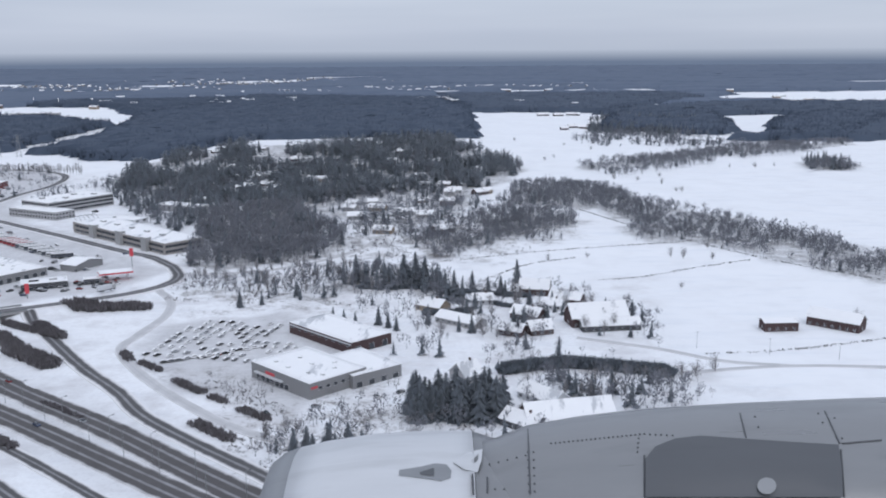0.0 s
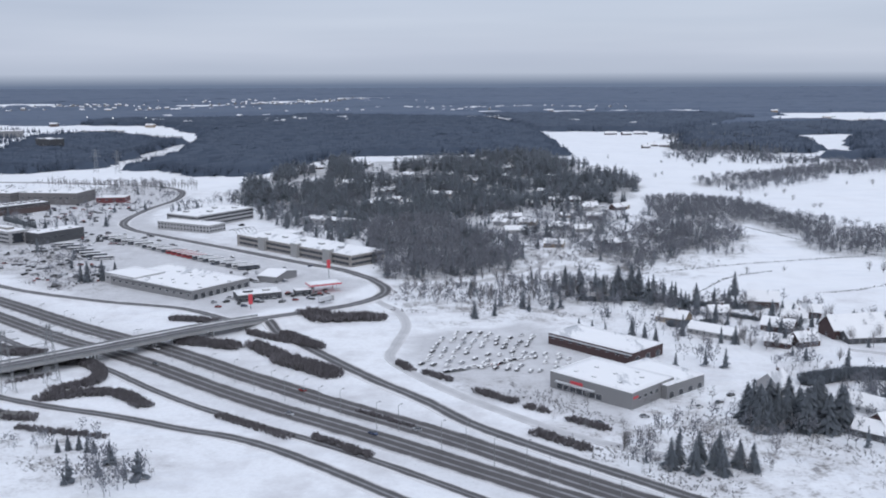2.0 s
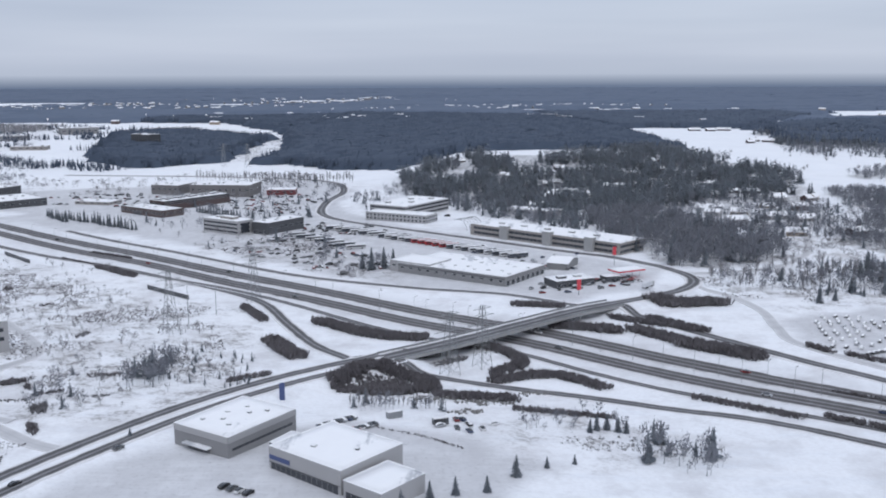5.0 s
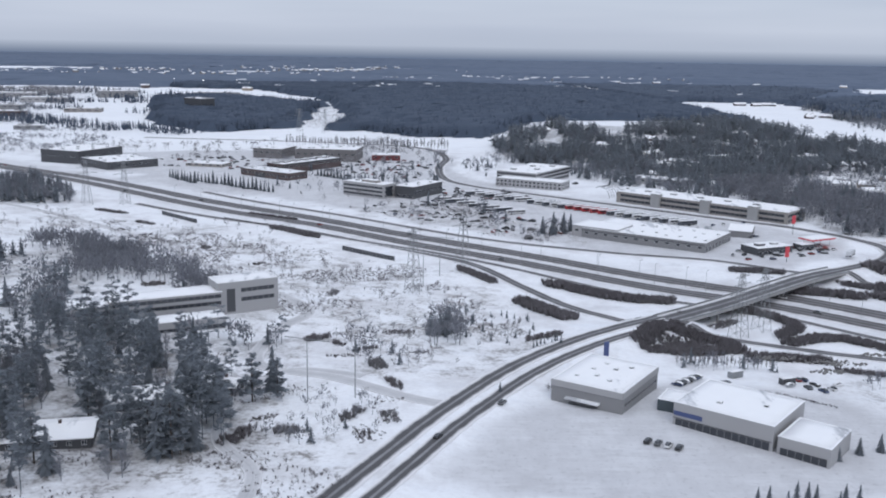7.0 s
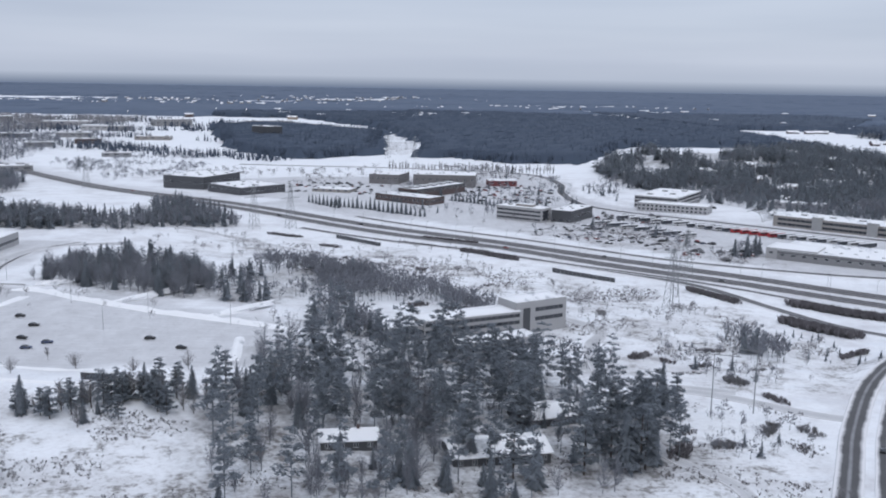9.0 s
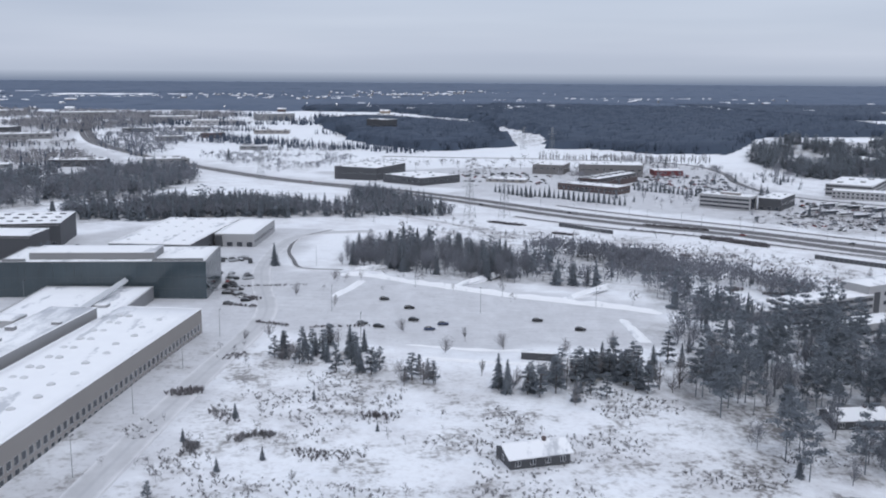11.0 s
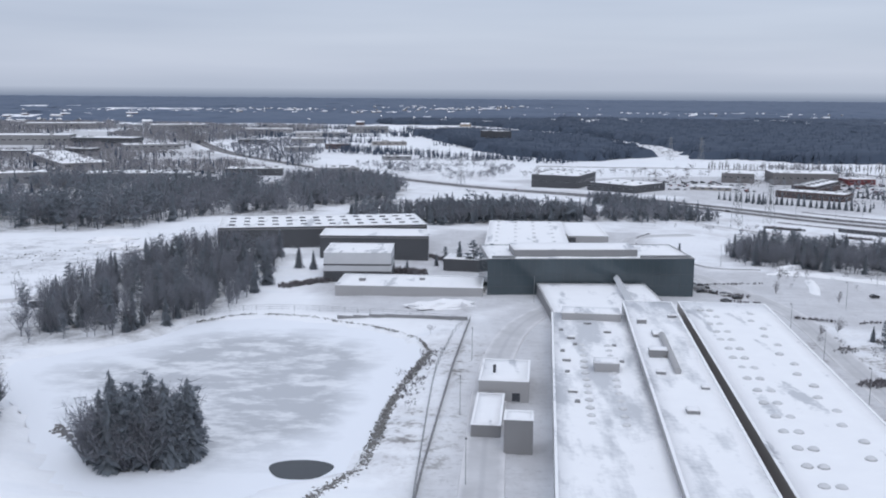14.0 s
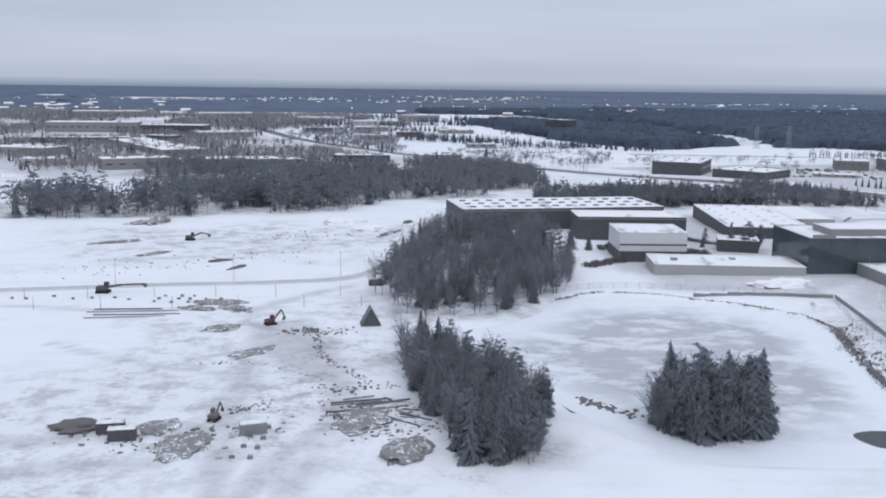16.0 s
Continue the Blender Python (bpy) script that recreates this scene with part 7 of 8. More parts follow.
# ---- vehicles ----
CAR_PAINT = [plain("car_paint_" + n, c, 0.35, 0.1, 2.0, 0.0, 0.5) for n, c in (("black", (0.02, 0.02, 0.023)), ("silver", (0.36, 0.37, 0.39)), ("white", (0.72, 0.72, 0.73)), ("red", (0.24, 0.03, 0.03)), ("blue", (0.05, 0.07, 0.13)), ("grey", (0.12, 0.125, 0.13)))]


def lofted(sections):
    """A closed body through cross-sections of equal counts."""
    bm = bmesh.new()
    rings = [[bm.verts.new(p) for p in s] for s in sections]
    n = len(rings[0])
    for a, b in zip(rings, rings[1:]):
        for i in range(n):
            bm.faces.new((a[i], a[(i + 1) % n], b[(i + 1) % n], b[i]))
    bm.faces.new(rings[0][::-1]), bm.faces.new(rings[-1])
    bmesh.ops.recalc_face_normals(bm, faces=bm.faces[:])
    return bm


def ring(x, y, z0, z1, top=1.0):
    return [(x, -y, z0), (x, y, z0), (x, y, (z0 + z1) / 2), (x, y * top, z1), (x, -y * top, z1), (x, -y, (z0 + z1) / 2)]


def to_mesh(bm, name, mats):
    me = bpy.data.meshes.new(name)
    bm.to_mesh(me)
    bm.free()
    for m in mats:
        me.materials.append(m)
    return me


def wheel_mesh(r, w):
    bm = bmesh.new()
    bmesh.ops.create_cone(bm, cap_ends=True, segments=12, radius1=r, radius2=r, depth=w, matrix=pose(0, 0, r, 90, 0, 0))
    return to_mesh(bm, "wheel", [M_RUBBER])


CAR_BODY = [to_mesh(lofted([ring(-2.2, 0.70, 0.35, 0.75, 0.9), ring(-2.1, 0.86, 0.25, 0.92, 0.92), ring(-0.9, 0.90, 0.22, 0.98, 0.93), ring(0.9, 0.90, 0.22, 0.96, 0.93), ring(2.0, 0.84, 0.26, 0.80, 0.9), ring(2.25, 0.66, 0.36, 0.62, 0.9)]), "body", [p]) for p in CAR_PAINT]
CAR_CABIN = to_mesh(lofted([ring(-1.9, 0.74, 0.9, 0.96, 0.95), ring(-1.35, 0.74, 0.9, 1.42, 0.80), ring(0.15, 0.76, 0.9, 1.46, 0.80), ring(1.05, 0.76, 0.9, 0.98, 0.95)]), "cabin", [M_WINDOW])
CAR_SNOW = to_mesh(lofted([ring(-2.05, 0.66, 0.90, 0.99, 0.8), ring(-1.35, 0.64, 1.36, 1.56, 0.8), ring(0.15, 0.64, 1.40, 1.58, 0.8), ring(1.0, 0.66, 0.94, 1.10, 0.85), ring(2.1, 0.6, 0.72, 0.84, 0.8)]), "snow_cap", [M_ROOF])
CAR_WHEEL = wheel_mesh(0.32, 0.22)


def car(x, y, ang, paint, snowy, label, group=""):
    th = thing("car", pose(x, y, hz(x, y) + 0.12, 0, 0, ang), label, "car", group)
    share("body", CAR_BODY[paint], th, Matrix())
    share("cabin", CAR_CABIN, th, Matrix())
    for sx in () if snowy else (-1.35, 1.4):
        for sy in (-0.8, 0.8):
            share("wheel", CAR_WHEEL, th, pose(sx, sy, 0))
    if snowy:
        share("snow_cap", CAR_SNOW, th, Matrix())


cr = np.random.default_rng(3)
# the dealer's yard: rows of snowed-in cars
for row in range(10):
    for k in range(13):
        if cr.random() < 0.72:
            u, v = -164 + 5.9 * k + 1.2 * row + cr.normal(0, 0.5), 470 + 6.6 * row + 2.4 * (row > 2) - 1.0 * k + cr.normal(0, 0.5)
            if not (-106 < u < -50 and v < 520 and u + v > 396) and u > -172 + 0.5 * row:
                car(u, v, 62 + cr.normal(0, 6), cr.choice([0, 1, 1, 2, 2, 5]), True, "parked car buried under fresh snow", "snowed-in yard cars")
for k in range(13):
    car(-152 + 3.4 * k, 458 + 2.0 * k + cr.normal(0, 1.2), 20 + cr.normal(0, 14), cr.integers(0, 6), True, "parked car buried under fresh snow", "snowed-in yard cars")
for x_, y_, a_, p_ in ((-812, 413, 8, 0), (-800, 398, 10, 0), (-797, 379, -6, 0), (-785, 374, 12, 4), (-747, 383, 5, 0), (-731, 370, -4, 0), (-817, 372, 20, 5), (-810, 368, -10, 0), (-875, 415, 20, 2), (-884, 422, 12, 0), (-878, 402, 8, 5), (-872, 408, 10, 0), (-790, 366, 10, 4)):
    car(x_, y_, a_, p_, False, "dark parked car on packed snow")
for k in range(9):
    car(-396.1 + 1.50 * k, 333.9 + 1.76 * k, 140, cr.integers(0, 6), k % 3 == 0, "parked car beside the showroom hall", "cars by the halls")
    if k < 7:
        car(-403.2 + 1.72 * k, 343.6 + 2.02 * k, 140, cr.integers(0, 6), k % 2 == 0, "parked car beside the showroom hall", "cars by the halls")
for k in range(4):
    car(-426 + 2.9 * k, 288 - 1.6 * k, 60, [0, 5, 2, 0][k], False, "dark parked car by the grey hall", "cars by the halls")
for x_, y_, a_, p_ in ((-86, 388, -45, 0), (-40, 408, 40, 2), (-30, 414, 40, 5), (-22, 424, 35, 0), (-66, 396, 10, 1)):
    car(x_, y_, a_, p_, False, "parked car on the shop's snowy yard")
for k in range(46):
    x_, y_ = -560 + 320 * cr.random(), 0
    y_ = 690 + (-x_ - 250) * 0.62 + 50 * (cr.random() - 0.5)
    if not any(math.hypot(x_ - a_, y_ - b_) < r_ for a_, b_, r_ in ((-340, 650, 60), (-540, 850, 46), (-400, 780, 70), (-290, 760, 40), (-420, 900, 50), (-510, 850, 30))):
        car(x_, y_, cr.choice([-38, 52]) + cr.normal(0, 5), cr.integers(0, 6), cr.random() < 0.4, "parked car in a commercial yard", "cars in the yards")
for k in range(22):
    car(-915 + 8.5 * k + cr.normal(0, 2), 1112 - 3.0 * k + cr.normal(0, 6), cr.choice([-38, 52]), cr.integers(0, 6), cr.random() < 0.4, "parked car in a works yard", "cars in the yards")
lanes = np.array(FAR_LANE, float), np.array(NEAR_LANE, float)
for which, s, off in ((0, 2.3, 2.0), (0, 3.6, -3), (0, 5.4, 2), (0, 8.4, -2.5), (0, 10.5, 2), (1, 2.6, -2.4), (1, 3.4, 2), (1, 5.2, -2), (1, 7.7, 2), (1, 9.4, -2), (0, 12.3, 2), (1, 11.2, 2)):
    ln = lanes[which]
    p, q = ln[int(s)], ln[int(s) + 1]
    d_ = (q - p) / np.linalg.norm(q - p)
    m = p + (q - p) * (s % 1) + np.array((-d_[1], d_[0])) * off
    car(m[0], m[1], math.degrees(math.atan2(d_[1], d_[0])) + (180 if which else 0), cr.integers(0, 6), False, "car on the wet motorway", "motorway cars")
car(-492, 287, 65, 0, False, "dark car with lamps lit on the approach road")
car(-470, 318, 62, 5, False, "dark car on the approach road")

BUS_PAINT = [plain("bus_" + n, c, 0.4, 0.12, 1.0, 0.0, 0.5) for n, c in (("red", (0.36, 0.035, 0.04)), ("white", (0.55, 0.55, 0.56)), ("dark", (0.10, 0.11, 0.13)))]


def bus_meshes(paint):
    bm = bmesh.new()
    box(bm, -6, 6, -1.25, 1.25, 0.35, 3.0, 0, 0.15)
    return to_mesh(bm, "body", [paint])


BUS_BODY = [bus_meshes(p) for p in BUS_PAINT]
bm = bmesh.new()
box(bm, -5.6, 5.6, -0.03, 0.03, 1.5, 2.5)
BUS_GLASS = to_mesh(bm, "window_band", [M_WINDOW])
BUS_SNOW = to_mesh(snow_sheet(-5.9, 5.9, -1.2, 1.2, 3.2, 0.04, 0.2), "roof_snow", [M_ROOF])
BUS_WHEEL = wheel_mesh(0.5, 0.3)


def bus(x, y, ang, paint, label):
    th = thing("bus", pose(x, y, hz(x, y) + 0.1, 0, 0, ang) @ Matrix.Diagonal((1.35, 1.12, 1.1, 1)), label, "bus", "parked buses")
    share("body", BUS_BODY[paint], th, Matrix())
    for s in (-1, 1):
        share("window_band", BUS_GLASS, th, pose(0, 1.26 * s, 0))
    share("roof_snow", BUS_SNOW, th, Matrix())
    for sx in (-3.2, 3.6):
        for sy in (-1.1, 1.1):
            share("wheel", BUS_WHEEL, th, pose(sx, sy, 0))


COLOURS = ("red bus with snow on its roof", "white bus with snow on its roof", "dark bus with snow on its roof")
for k in range(19):
    s = k / 18
    pt = 0 if 5 <= k <= 9 else (1 if k % 2 else 2)
    bus(-412 + 104 * s, 800 - 92 * s, 22, pt, COLOURS[pt])
for k in range(7):
    bus(-490 + 9.5 * k, 806 - 10 * k, 22, 2 if k % 2 else 1, COLOURS[2 if k % 2 else 1])
for k in range(6):
    bus(-462 + 8 * k, 842 - 6.5 * k, 22, 1 if k % 2 else 2, COLOURS[1 if k % 2 else 2])

YARDS = [([(-560, 765), (-484, 826), (-400, 660), (-425, 640), (-515, 720)], 40), ([(-520, 880), (-438, 866), (-352, 768), (-406, 792), (-494, 832)], 22), ([(-640, 1000), (-560, 1120), (-500, 1060), (-520, 930)], 26), ([(-366, 357), (-336, 363), (-333, 347), (-362, 342)], 9), ([(-330, 640), (-260, 660), (-300, 690), (-380, 700)], 14)]
for k, (p, n_) in enumerate(YARDS):
    x, y = scatter(p, 60, 300 + k)
    for x_, y_ in list(zip(x, y))[:n_]:
        car(x_, y_, 22 + 90 * cr.integers(0, 2) + cr.normal(0, 8), cr.integers(0, 6), cr.random() < 0.4, "parked car in a snowy works yard", "yard cars")


def mixed_paint():
    k = Nodes("mixed_car_paint")
    i = k.island()
    col = k.mix(k.step(i, 0.45, 0.5), (0.035, 0.037, 0.042), (0.16, 0.16, 0.17))
    col = k.mix(k.step(i, 0.70, 0.72), col, (0.42, 0.43, 0.45))
    col = k.mix(k.step(i, 0.93, 0.94), col, (0.20, 0.04, 0.04))
    return k.done(col, 0.45, k.noise(2.0, 2.0), 0.02, 0.02, 0.0, 0.4)


def joined(meshes):
    v, t, base = [], [], 0
    for me in meshes:
        me.calc_loop_triangles()
        v += [q.co[:] for q in me.vertices]
        t += [[base + i for i in f.vertices] for f in me.loop_triangles]
        base += len(me.vertices)
    return np.array(v), np.array(t)


# the many cars and vans standing in far yards, too many to count
SALOON = joined([CAR_BODY[0], CAR_CABIN])
VAN = (SALOON[0] * (1.25, 1.15, 1.6), SALOON[1])
FAR_YARDS = [([(-540, 770), (-486, 822), (-404, 690), (-425, 640), (-512, 722)], 170), ([(-520, 880), (-438, 866), (-352, 768), (-406, 792), (-494, 832)], 130), ([(-640, 960), (-560, 1120), (-500, 1060), (-520, 930)], 200), ([(-330, 640), (-268, 668), (-300, 700), (-380, 700)], 120)]
FAR_YARDS += [([(-300, 592), (-246, 606), (-226, 628), (-250, 640), (-300, 618)], 60), ([(-460, 960), (-380, 930), (-330, 880), (-300, 900), (-380, 1000)], 150), ([(-800, 1010), (-700, 980), (-680, 1100), (-780, 1130)], 200), ([(-1420, 1080), (-1230, 1120), (-1300, 1240), (-1420, 1180)], 320), ([(-985, 480), (-890, 500), (-890, 525), (-985, 515)], 140), ([(-900, 420), (-878, 420), (-880, 470), (-900, 470)], 60)]
for k, (p, per_) in enumerate(FAR_YARDS):
    x, y = scatter(p, per_, 330 + k, (), 0.35, 26)
    mass("parked_cars", "mixed parked cars and vans in snowy yards", "cars", x, y, [SALOON, SALOON, VAN], (1.0, 1.1), (1.0, 1.1), mixed_paint() if k == 0 else bpy.data.materials["mixed_car_paint"])


# ---- masts, poles, fences, signs ----
def pylon(x, y, ang, tall=34, arm=9.0):
    """A lattice mast with three cross-arms."""
    z = hz(x, y) - 0.3
    th = thing("pylon", pose(x, y, z, 0, 0, ang), "grey steel lattice power pylon", "pylon", "power pylons")
    w0, w1 = 3.4, 0.7
    at = lambda s, i: Vector(((w0 + (w1 - w0) * s) * (1 if i in (0, 3) else -1), (w0 + (w1 - w0) * s) * (1 if i in (0, 1) else -1), tall * s))
    for i in range(4):
        bm = bmesh.new()
        beam(bm, at(0, i), at(1, i), 0.13)
        part("leg", bm, M_STEEL, th)
    for i in range(4):
        bm = bmesh.new()
        for k in range(8):
            s0, s1 = (k / 8) ** 0.85, ((k + 1) / 8) ** 0.85
            beam(bm, at(s0, i), at(s1, (i + 1) % 4), 0.07)
            beam(bm, at(s0, (i + 1) % 4), at(s1, i), 0.07)
        part("lattice_face", bm, M_STEEL, th)["kind"] = "stuff"
    for zf, ln in ((0.70, arm), (0.83, arm * 0.8), (0.95, arm * 0.6)):
        bm = bmesh.new()
        beam(bm, (-ln, 0, tall * zf), (ln, 0, tall * zf), 0.14)
        beam(bm, (-ln, 0, tall * zf), (0, 0, tall * zf + 1.6), 0.08)
        beam(bm, (ln, 0, tall * zf), (0, 0, tall * zf + 1.6), 0.08)
        part("cross_arm", bm, M_STEEL, th)
    return th


for x_, y_, t_ in ((-506, 500, 34), (-478, 578, 34), (-356, 424, 30), (-341, 438, 30), (-776, 768, 36), (-748, 776, 36), (-1000, 1020, 34), (-700, 1420, 34), (-660, 1400, 34)):
    pylon(x_, y_, 40, t_)


def pole(x, y, tall, r, name, label, ang=0.0, arm=0.0, head=True, group=""):
    z = hz(x, y) - 0.3
    th = thing(name, pose(x, y, z, 0, 0, ang), label, name.replace("_", " "), group)
    bm = bmesh.new()
    bmesh.ops.create_cone(bm, cap_ends=True, segments=7, radius1=r, radius2=r * 0.55, depth=tall, matrix=Matrix.Translation((0, 0, tall / 2)))
    part("post", bm, M_STEEL, th)
    if arm:
        bm = bmesh.new()
        beam(bm, (-arm / 2 if not head else 0, 0, tall - 0.2), (arm / 2 if not head else arm, 0, tall - 0.1), r * 0.6, 6)
        part("arm", bm, M_STEEL, th)
    if head:
        bm = bmesh.new()
        box(bm, arm - 0.5, arm + 0.5, -0.2, 0.2, tall - 0.25, tall, 0, 0.05)
        part("lamp_head", bm, M_DARK, th)
    return th


for x_, y_ in ((-537, 318), (-521, 322), (-501, 516), (-492, 541)):
    pole(x_, y_, 23, 0.22, "power_pole", "tall grey power pole with a long cross-arm", -20, 17, False)
for x_, y_ in ((-872, 268), (-872, 225), (-870, 310), (-868, 350), (-832, 392), (-800, 440), (-760, 425), (-720, 410), (-985, 300), (-988, 250), (-986, 205), (-960, 388), (-1150, 415), (-1176, 388), (-1218, 378), (-1262, 366), (-1156, 470), (-856, 500), (-770, 395), (-815, 350)):
    pole(x_, y_, 11, 0.11, "street_lamp", "slender grey street lamp beside a snowy road", 90, 1.2, True, "street lamps")
for ln, off in ((FAR_LANE, 11), (NEAR_LANE, -11)):
    sm = smooth_line(ln[:12], 48)
    for p, q in zip(sm[:-1], sm[1:]):
        d_ = (q - p) / np.linalg.norm(q - p)
        pole(p[0] - d_[1] * off, p[1] + d_[0] * off, 12, 0.12, "street_lamp", "tall motorway lamp post", math.degrees(math.atan2(d_[1], d_[0])) - 90, 2.0, True, "motorway lamps")
for k in range(16):
    pole(-1300 + 11.5 * k + 3 * tq.random(), 322 + 1.2 * k + 18 * (k % 2), 5, 0.12, "marker_post", "thin post standing on the building site", 0, 0, False, "site posts")
for x_, y_ in ((120, 482), (154, 470), (186, 462), (236, 500)):
    pole(x_, y_, 9, 0.12, "power_pole", "wooden power pole in a snowy field", 0, 2.0, False)


def barrier(a, b, tall, label, mat, name="noise_barrier", post=3.0):
    n = max(2, int(math.dist(a, b) / post))
    th = thing(name, Matrix(), label, "barrier")
    pts = [(a[0] + (b[0] - a[0]) * k / n, a[1] + (b[1] - a[1]) * k / n) for k in range(n + 1)]
    ang = math.degrees(math.atan2(b[1] - a[1], b[0] - a[0]))
    run = math.dist(a, b) / n
    bm = bmesh.new()
    box(bm, 0.12, run - 0.12, -0.08, 0.08, -0.3, tall)
    panel = to_mesh(bm, "panel", [mat])
    bm = bmesh.new()
    box(bm, -0.12, 0.12, -0.15, 0.15, -0.5, tall + 0.15)
    post_me = to_mesh(bm, "post", [M_STEEL])
    for k, (x, y) in enumerate(pts):
        z = hz(x, y)
        share("post", post_me, th, pose(x, y, z, 0, 0, ang))
        if k < n:
            share("panel", panel, th, pose(x, y, z, 0, 0, ang))


barrier((-707, 737), (-671, 700), 2.8, "dark panelled noise barrier by the motorway", M_DARK)
barrier((-555, 613), (-520, 584), 2.8, "dark panelled noise barrier by the motorway", M_DARK)

for a_, b_ in (((-986, 354), (-991, 293)), ((-991, 293), (-996, 214)), ((-996, 214), (-998, 170)), ((-1037, 361), (-987, 354))):
    barrier(a_, b_, 1.5, "low grey wall between pond and works yard", M_PANEL, "yard_wall", 6.0)


def fence(pts, label, tall=2.4, gap=5.0):
    """Posts with wires and a mesh rail."""
    th = thing("fence", Matrix(), label, "fence")
    bm = bmesh.new()
    bmesh.ops.create_cone(bm, cap_ends=True, segments=6, radius1=0.07, radius2=0.07, depth=tall, matrix=Matrix.Translation((0, 0, tall / 2)))
    me = to_mesh(bm, "post", [M_STEEL])
    line = smooth_line(pts, gap)
    rails = [bmesh.new() for _ in range(3)]
    for p, q in zip(line[:-1], line[1:]):
        zp, zq = hz(p[0], p[1]), hz(q[0], q[1])
        share("post", me, th, pose(p[0], p[1], zp))
        for bm, f in zip(rails, (0.3, 0.65, 0.98)):
            beam(bm, (p[0], p[1], zp + tall * f), (q[0], q[1], zq + tall * f), 0.05, 4)
    for bm in rails:
        part("wire", bm, M_STEEL, th)["kind"] = "stuff"


fence([(-1110, 352), (-1071, 372), (-1030, 366), (-988, 351)], "wire fence along the pond road")
fence([(-988, 351), (-992, 330), (-996, 290), (-997, 216), (-997, 170)], "wire fence between pond and works yard")


def stones(pts, n, size, label, wide=3.0):
    line = smooth_line(pts, 1.0)
    k = tq.integers(0, len(line), n)
    x, y = line[k, 0] + tq.normal(0, wide / 2, n), line[k, 1] + tq.normal(0, wide / 2, n)
    r = np.random.default_rng(4)
    shapes = []
    for _ in range(5):
        bm = bmesh.new()
        bmesh.ops.create_icosphere(bm, subdivisions=1, radius=0.6)
        v = np.array([q.co[:] for q in bm.verts]) * (1 + r.normal(0, 0.16, (len(bm.verts), 1)))
        t = np.array([[q.index for q in f.verts] for f in bm.faces])
        bm.free()
        shapes.append((v * (1, 1, 0.8), t))
    return mass("stones", label, "stones", x, y, shapes, size, (0.8, 1.5), M_STONE, np.maximum(height(x, y), POND_Z))


stones([(-1090, 356), (-1068, 368), (-1036, 359), (-1008, 339), (-999, 318)], 800, (0.15, 0.5), "dark stones edging the frozen pond", 0.8)
stones([(-999, 318), (-1004, 290), (-1008, 258), (-1011, 216), (-1020, 196)], 1500, (0.2, 0.65), "dark stone bank of the frozen pond", 1.7)
stones([(-1094, 240), (-1082, 228)], 60, (0.5, 1.2), "dark stones off the islet", 2.5)


def sign_post(x, y, tall, w, h):
    th = thing("sign", pose(x, y, hz(x, y) - 0.2, 0, 0, 10), "bright red plain advertising sign on a post", "sign")
    bm = bmesh.new()
    beam(bm, (0, 0, 0), (0, 0, tall), 0.25, 8)
    part("post", bm, M_STEEL, th)
    bm = bmesh.new()
    box(bm, -w / 2, w / 2, -0.35, 0.35, tall - h, tall, 0, 0.1)
    part("panel", bm, M_SIGNRED, th)


sign_post(-278, 583, 10, 2.6, 6.5)
sign_post(-242, 673, 14, 2.6, 6.0)
th = thing("fuel_station", pose(-240, 634, hz(-240, 634) - 0.2, 0, 0, 28), "fuel station canopy with red edge under snow", "fuel station")
for sx in (-8, 8):
    for sy in (-4, 4):
        bm = bmesh.new()
        beam(bm, (sx, sy, 0), (sx, sy, 5.2), 0.25, 8)
        part("column", bm, M_WHITE, th)
bm = bmesh.new()
box(bm, -11, 11, -6, 6, 5.0, 6.0, 0, 0.05)
cn = part("canopy", bm, M_SIGNRED, th, "red canopy edge")
part("snow_cap", snow_sheet(-11, 11, -6, 6, 6.25, 0.05, 0.25), M_ROOF, cn)
th = block("restaurant", "dark low restaurant with snowy roof", "restaurant", (-290, 600), (-264, 612), 16, 8.2, M_DARK)
windows(th, "front", 7, 2.6, 1.8, [1.2])
roof_unit(th, 8, 8, 6, 4, 1.8, M_DARK)
roof_unit(th, 20, 8, 5, 3, 1.5, M_PALE)
th = block("kiosk", "small dark kiosk with snowy roof", "kiosk", (-256, 618), (-246, 622), 8, 7.4, M_DARK)
windows(th, "front", 3, 2.2, 1.6, [1.2])
for x_, y_, a_ in ((-300, 588, 20), (-254, 606, 10), (-262, 600, 24), (-246, 612, 40), (-234, 620, 30), (-306, 600, 60), (-284, 590, 12)):
    car(x_, y_, a_, cr.integers(0, 6), False, "parked car by the restaurant")

th = thing("steel_frame", pose(-352, 838, hz(-352, 838), 0, 0, -40), "row of curved dark steel arches in a yard", "steel frame")
for k in range(6):
    bm = bmesh.new()
    rib_ = [(9.5 * math.cos(s), 4.2 * k, 9.5 * math.sin(s)) for s in np.linspace(0, 2.1, 9)]
    for p_, q_ in zip(rib_, rib_[1:]):
        beam(bm, p_, q_, 0.22)
    part("arch", bm, M_DARK, th)
th = thing("lorry", pose(-232, 598, 5.2, 0, 0, 52), "white lorry with a long snowy box", "lorry")
for nm, q, m_ in (("box_body", (-7.5, 2.6, -1.25, 1.25, 1.0, 3.8), M_WHITE), ("cab", (2.9, 5.0, -1.2, 1.2, 0.6, 3.2), M_PALE), ("chassis", (-7.3, 4.8, -1.0, 1.0, 0.5, 0.98), M_DARK)):
    bm = bmesh.new()
    box(bm, *q, 0, 0.12 if nm != "chassis" else 0.03)
    part(nm, bm, m_, th)
